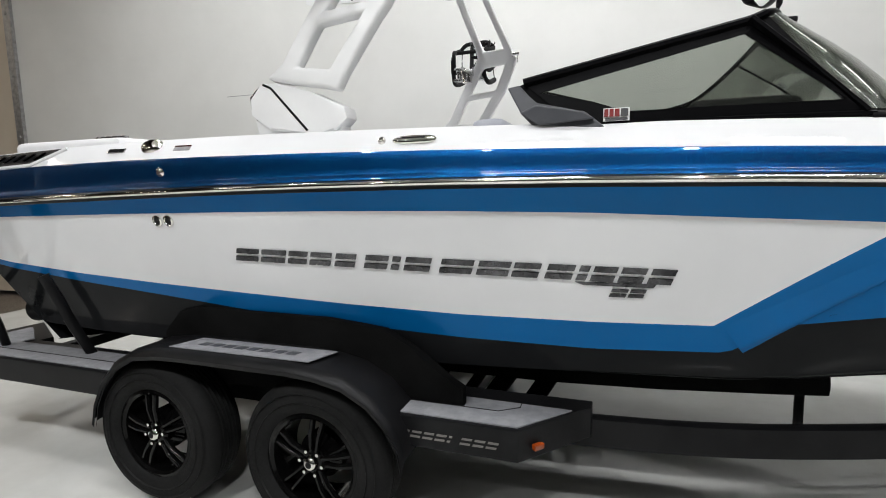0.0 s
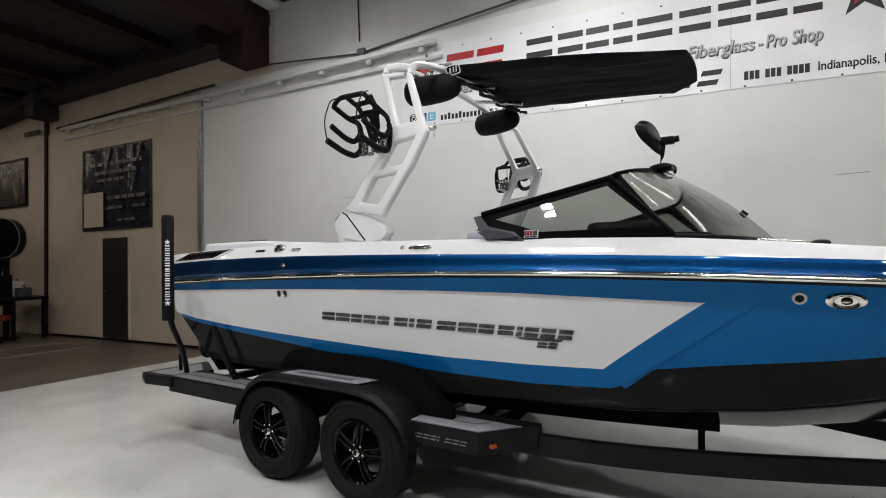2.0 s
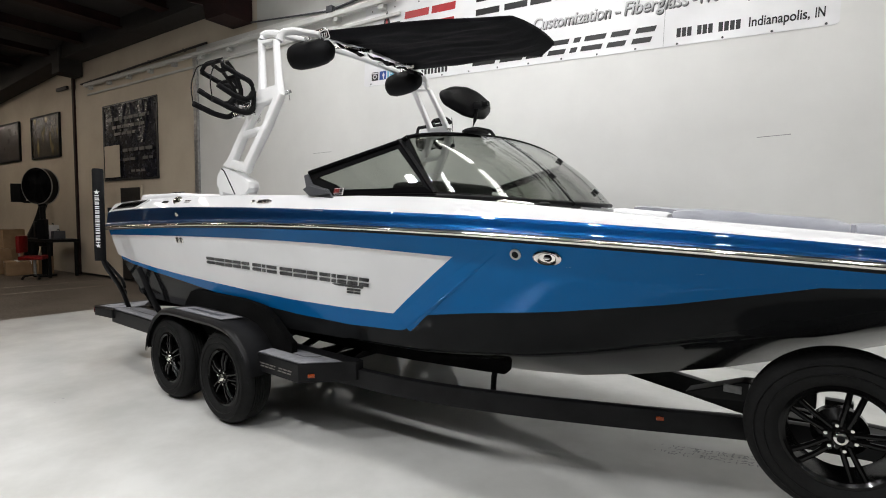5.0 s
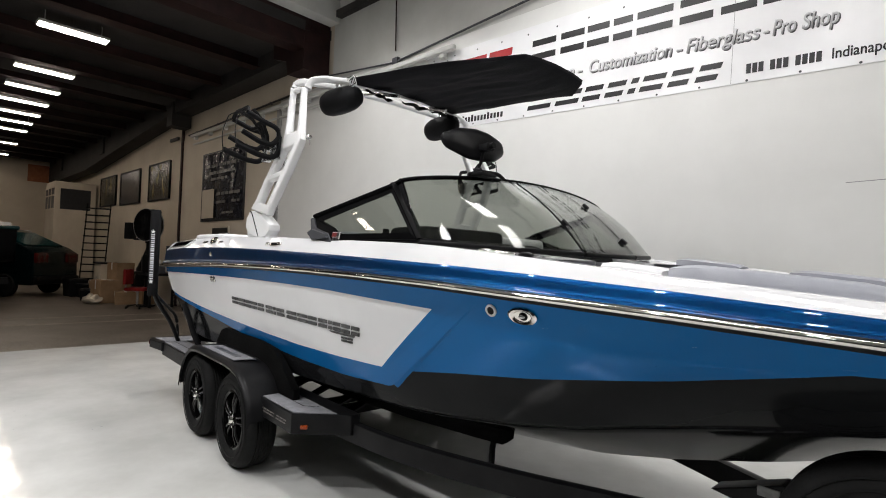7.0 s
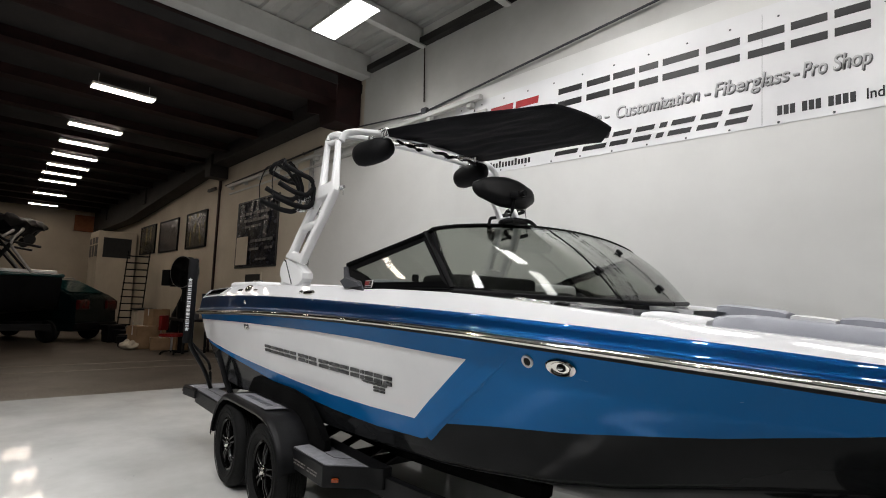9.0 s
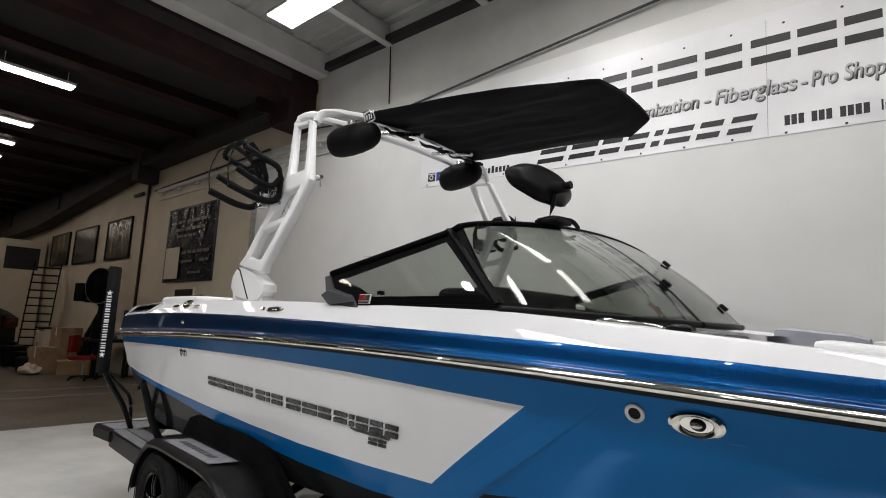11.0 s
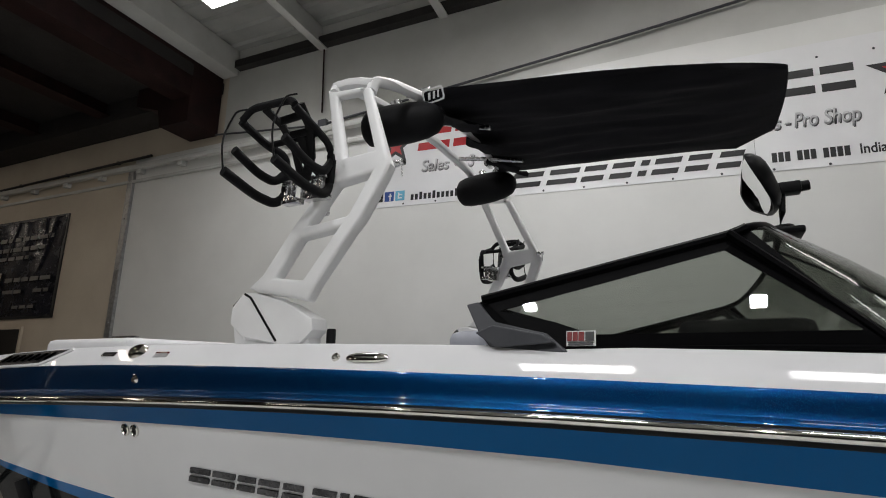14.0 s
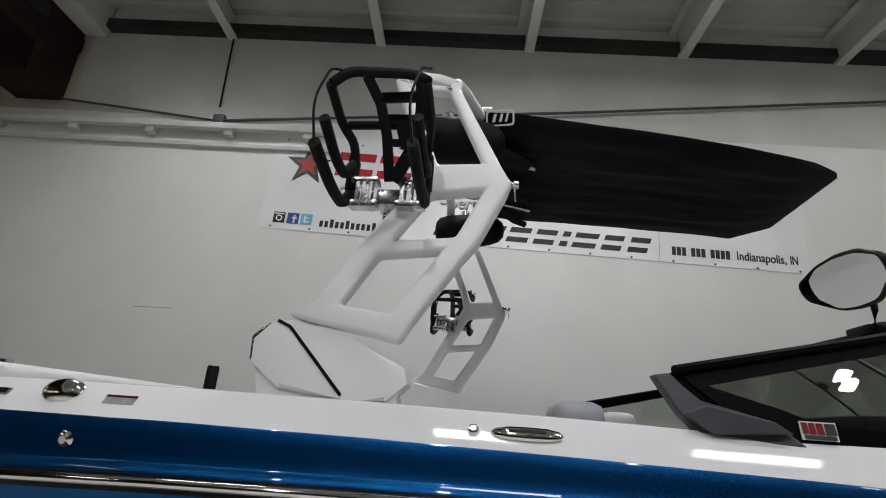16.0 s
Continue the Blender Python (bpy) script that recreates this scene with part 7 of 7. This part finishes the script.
tube(bm, [(-3.0, -1.15, 1.77), (-3.0, 1.15, 1.77)], 0.05, 0.05, 8)
part("gunwale", bm, TEAL_SHEEN, other, "gunwale band with its teal highlight painted in", True, 50)
bm = bmesh.new()
box(bm, -2.9, -1.7, -1.0, 1.0, 1.78, 1.90, None, 0.04)
part("stern_pad", bm, VINYL_WHITE, other, "white stern pad", True, 50)
bm = bmesh.new()
for y in (-1.0, 1.0):
    tube(bm, rounded([(-2.4, y, 1.75), (-1.8, y * 0.95, 2.5), (-2.1, y * 0.85, 2.85), (-2.1, 0, 2.9)], 0.2, 4), 0.035, 0.035, 8)
    tube(bm, rounded([(-1.4, y, 1.75), (-1.5, y * 0.95, 2.5), (-1.9, y * 0.85, 2.8), (-1.9, 0, 2.85)], 0.2, 4), 0.035, 0.035, 8)
part("tower", bm, GALV, other, "metal tow tower", True, 50)
bm = bmesh.new()
ball(bm, (-2.0, -0.2, 3.0), 0.70, 0.75, 0.20, None, 28, 16)
for v in bm.verts:
    v.co += Vector((0, 0, 0.16)) * noise.noise(v.co * 4.0) + v.normal * 0.10 * noise.noise(v.co * 9.0)
for y in (-0.85, 0.85):
    tube(bm, rounded([(-2.5, y, 2.45), (-1.7, y * 1.1, 2.55), (-1.5, y * 1.15, 2.75)], 0.1, 3), 0.03, 0.03, 6)
    tube(bm, ((-2.3, y, 1.80), (-1.5, y * 0.95, 2.70)), 0.028, 0.028, 6)
    tube(bm, ((-1.45, y, 1.80), (-2.1, y * 0.9, 2.80)), 0.028, 0.028, 6)
    lathe(bm, [(0, -0.12), (0.10, -0.12), (0.13, 0.05), (0.13, 0.12), (0, 0.12)], 14, Matrix.Translation((-2.25, y * 0.8, 2.62)))
part("tower_load", bm, BLACK_TRIM, other, "dark boards stowed on the tower", True, 60)
bm = bmesh.new()
slab(bm, ((0.3, -1.0, 1.75), (1.0, -0.9, 1.75), (0.5, -0.8, 2.15), (0.0, -0.9, 2.1)), 0.02)
slab(bm, ((1.0, -0.9, 1.75), (1.0, 0.9, 1.75), (0.5, 0.8, 2.15), (0.5, -0.8, 2.15)), 0.02)
part("screen", bm, PRINT_BLACK, other, "dark windscreen")
bm = bmesh.new()
box(bm, -2.9, 2.6, -0.9, -0.8, 0.45, 0.6)
box(bm, -2.9, 2.6, 0.8, 0.9, 0.45, 0.6)
for x in (-1.2, -0.4):
    box(bm, x - 0.05, x + 0.05, -0.9, 0.9, 0.3, 0.95)
    for y in (-1.1, 1.1):
        lathe(bm, [(0, -0.1), (0.2, -0.1), (0.34, -0.08), (0.34, 0.08), (0.2, 0.1), (0, 0.1)], 20, Matrix.Translation((x, y, 0.34)))
part("cradle", bm, FRAME_BLACK, other, "black trailer under the hull", True, 40)
# red swivel chair, cabinet and dark totes among the clutter
chair = thing("swivel_chair", "red padded swivel chair beside the work bench", "chair", at=in_room(-10.95, -1.05, 0, 140))
bm = bmesh.new()
box(bm, -0.24, 0.24, -0.24, 0.24, 0.46, 0.55, None, 0.035)
part("seat", bm, CAR_RED, chair, "", True, 50)
bm = bmesh.new()
box(bm, -0.22, 0.22, 0.20, 0.28, 0.62, 1.02, None, 0.035)
part("backrest", bm, CAR_RED, chair, "", True, 50)
bm = bmesh.new()
tube(bm, ((0, 0, 0.08), (0, 0, 0.47)), 0.03, 0.03, 10)
tube(bm, rounded([(0, 0, 0.45), (0, 0.30, 0.46), (0, 0.29, 0.80)], 0.06, 4), 0.018, 0.018, 8)
part("post", bm, GALV, chair, "metal post", True, 50)
for k in range(5):
    a = 2 * math.pi * k / 5
    bm = bmesh.new()
    tube(bm, ((0, 0, 0.10), (0.28 * math.cos(a), 0.28 * math.sin(a), 0.06)), 0.02, 0.016, 6)
    ball(bm, (0.28 * math.cos(a), 0.28 * math.sin(a), 0.028), 0.028, 0.028, 0.028, None, 8, 6)
    part("leg", bm, BLACK_TRIM, chair, "", True, 50)
cab = thing("tool_cabinet", "cream steel cabinet with a dark top", "cabinet", at=in_room(-15.5, -0.60))
bm = bmesh.new()
box(bm, -0.40, 0.40, -0.30, 0.30, 0.0, 1.02, None, 0.01)
part("body", bm, WALL_CREAM, cab, "", True, 40)
bm = bmesh.new()
box(bm, -0.44, 0.44, -0.34, 0.34, 1.02, 1.08, None, 0.008)
part("top", bm, FRAME_BLACK, cab, "dark top")
for x in (-0.2, 0.2):
    bm = bmesh.new()
    box(bm, x - 0.18, x + 0.18, -0.312, -0.300, 0.10, 0.96, None, 0.004)
    leaf = part("door", bm, WALL_CREAM, cab, "")
    bm = bmesh.new()
    tube(bm, ((x * 0.25, -0.33, 0.50), (x * 0.25, -0.33, 0.64)), 0.008, 0.008, 6)
    part("handle", bm, GALV, leaf, "metal handle", True, 50)
for u, y, w, d, h, turn in ((-14.6, -1.25, 0.75, 0.5, 0.38, 14), (-13.75, -1.45, 0.60, 0.45, 0.30, -22), (-15.4, -1.5, 0.65, 0.5, 0.5, 6)):
    tote = thing("storage_tote", "dark plastic storage tote on the hall floor", "tote", "totes on the hall floor", at=in_room(u, y, 0, turn))
    bm = bmesh.new()
    box(bm, -w / 2, w / 2, -d / 2, d / 2, 0.0, h, None, 0.02)
    for v in bm.verts:
        k = 0.88 + 0.12 * v.co.z / h
        v.co.x *= k
        v.co.y *= k
    part("bin", bm, BLACK_TRIM, tote, "", True, 40)
    bm = bmesh.new()
    box(bm, -w / 2 - 0.02, w / 2 + 0.02, -d / 2 - 0.02, d / 2 + 0.02, h, h + 0.04, None, 0.012)
    part("lid", bm, FRAME_BLACK, tote, "", True, 40)
# orange sign far off on the wall
sign = hung("wall_sign", "faded orange square sign on the far wall", "sign")
bm = bmesh.new()
box(bm, -26.74, -26.70, -1.25, -0.45, 4.55, 5.35, None, 0.004)
part("board", bm, ORANGE, sign, "")
# scuffs on the epoxy under the tongue
bm = bmesh.new()
random.seed(7)
for i in range(64):
    x = 3.05 + 1.0 * i / 63 + random.uniform(-0.01, 0.01)
    y = 0.35 + 0.35 * (x - 3.05)
    for row in (-0.07, -0.03, 0.02, 0.06):
        if random.random() < 0.42 + 0.25 * math.sin(5 * x):
            continue
        w, d, lean = random.uniform(0.003, 0.006), random.uniform(0.008, 0.018), random.uniform(-0.006, 0.010)
        yy = y + row + random.uniform(-0.01, 0.01)
        bm.faces.new([bm.verts.new((x + p * w + q * lean, yy + q * d, 0.0012)) for p, q in ((-1, -1), (1, -1), (1, 1), (-1, 1))])
for i in range(14):
    x, y = random.uniform(-4, 3), random.uniform(-3.2, -1.6)
    r = random.uniform(0.004, 0.012)
    bm.faces.new([bm.verts.new((x + r * math.cos(k), y + r * math.sin(k), 0.0012)) for k in (0, 1.2, 2.6, 3.9, 5.1)])
tagged(mesh_ob("floor_scuffs", bm, PRINT_GREY, None, "small dark scuff marks on the epoxy floor"), kind="stuff")
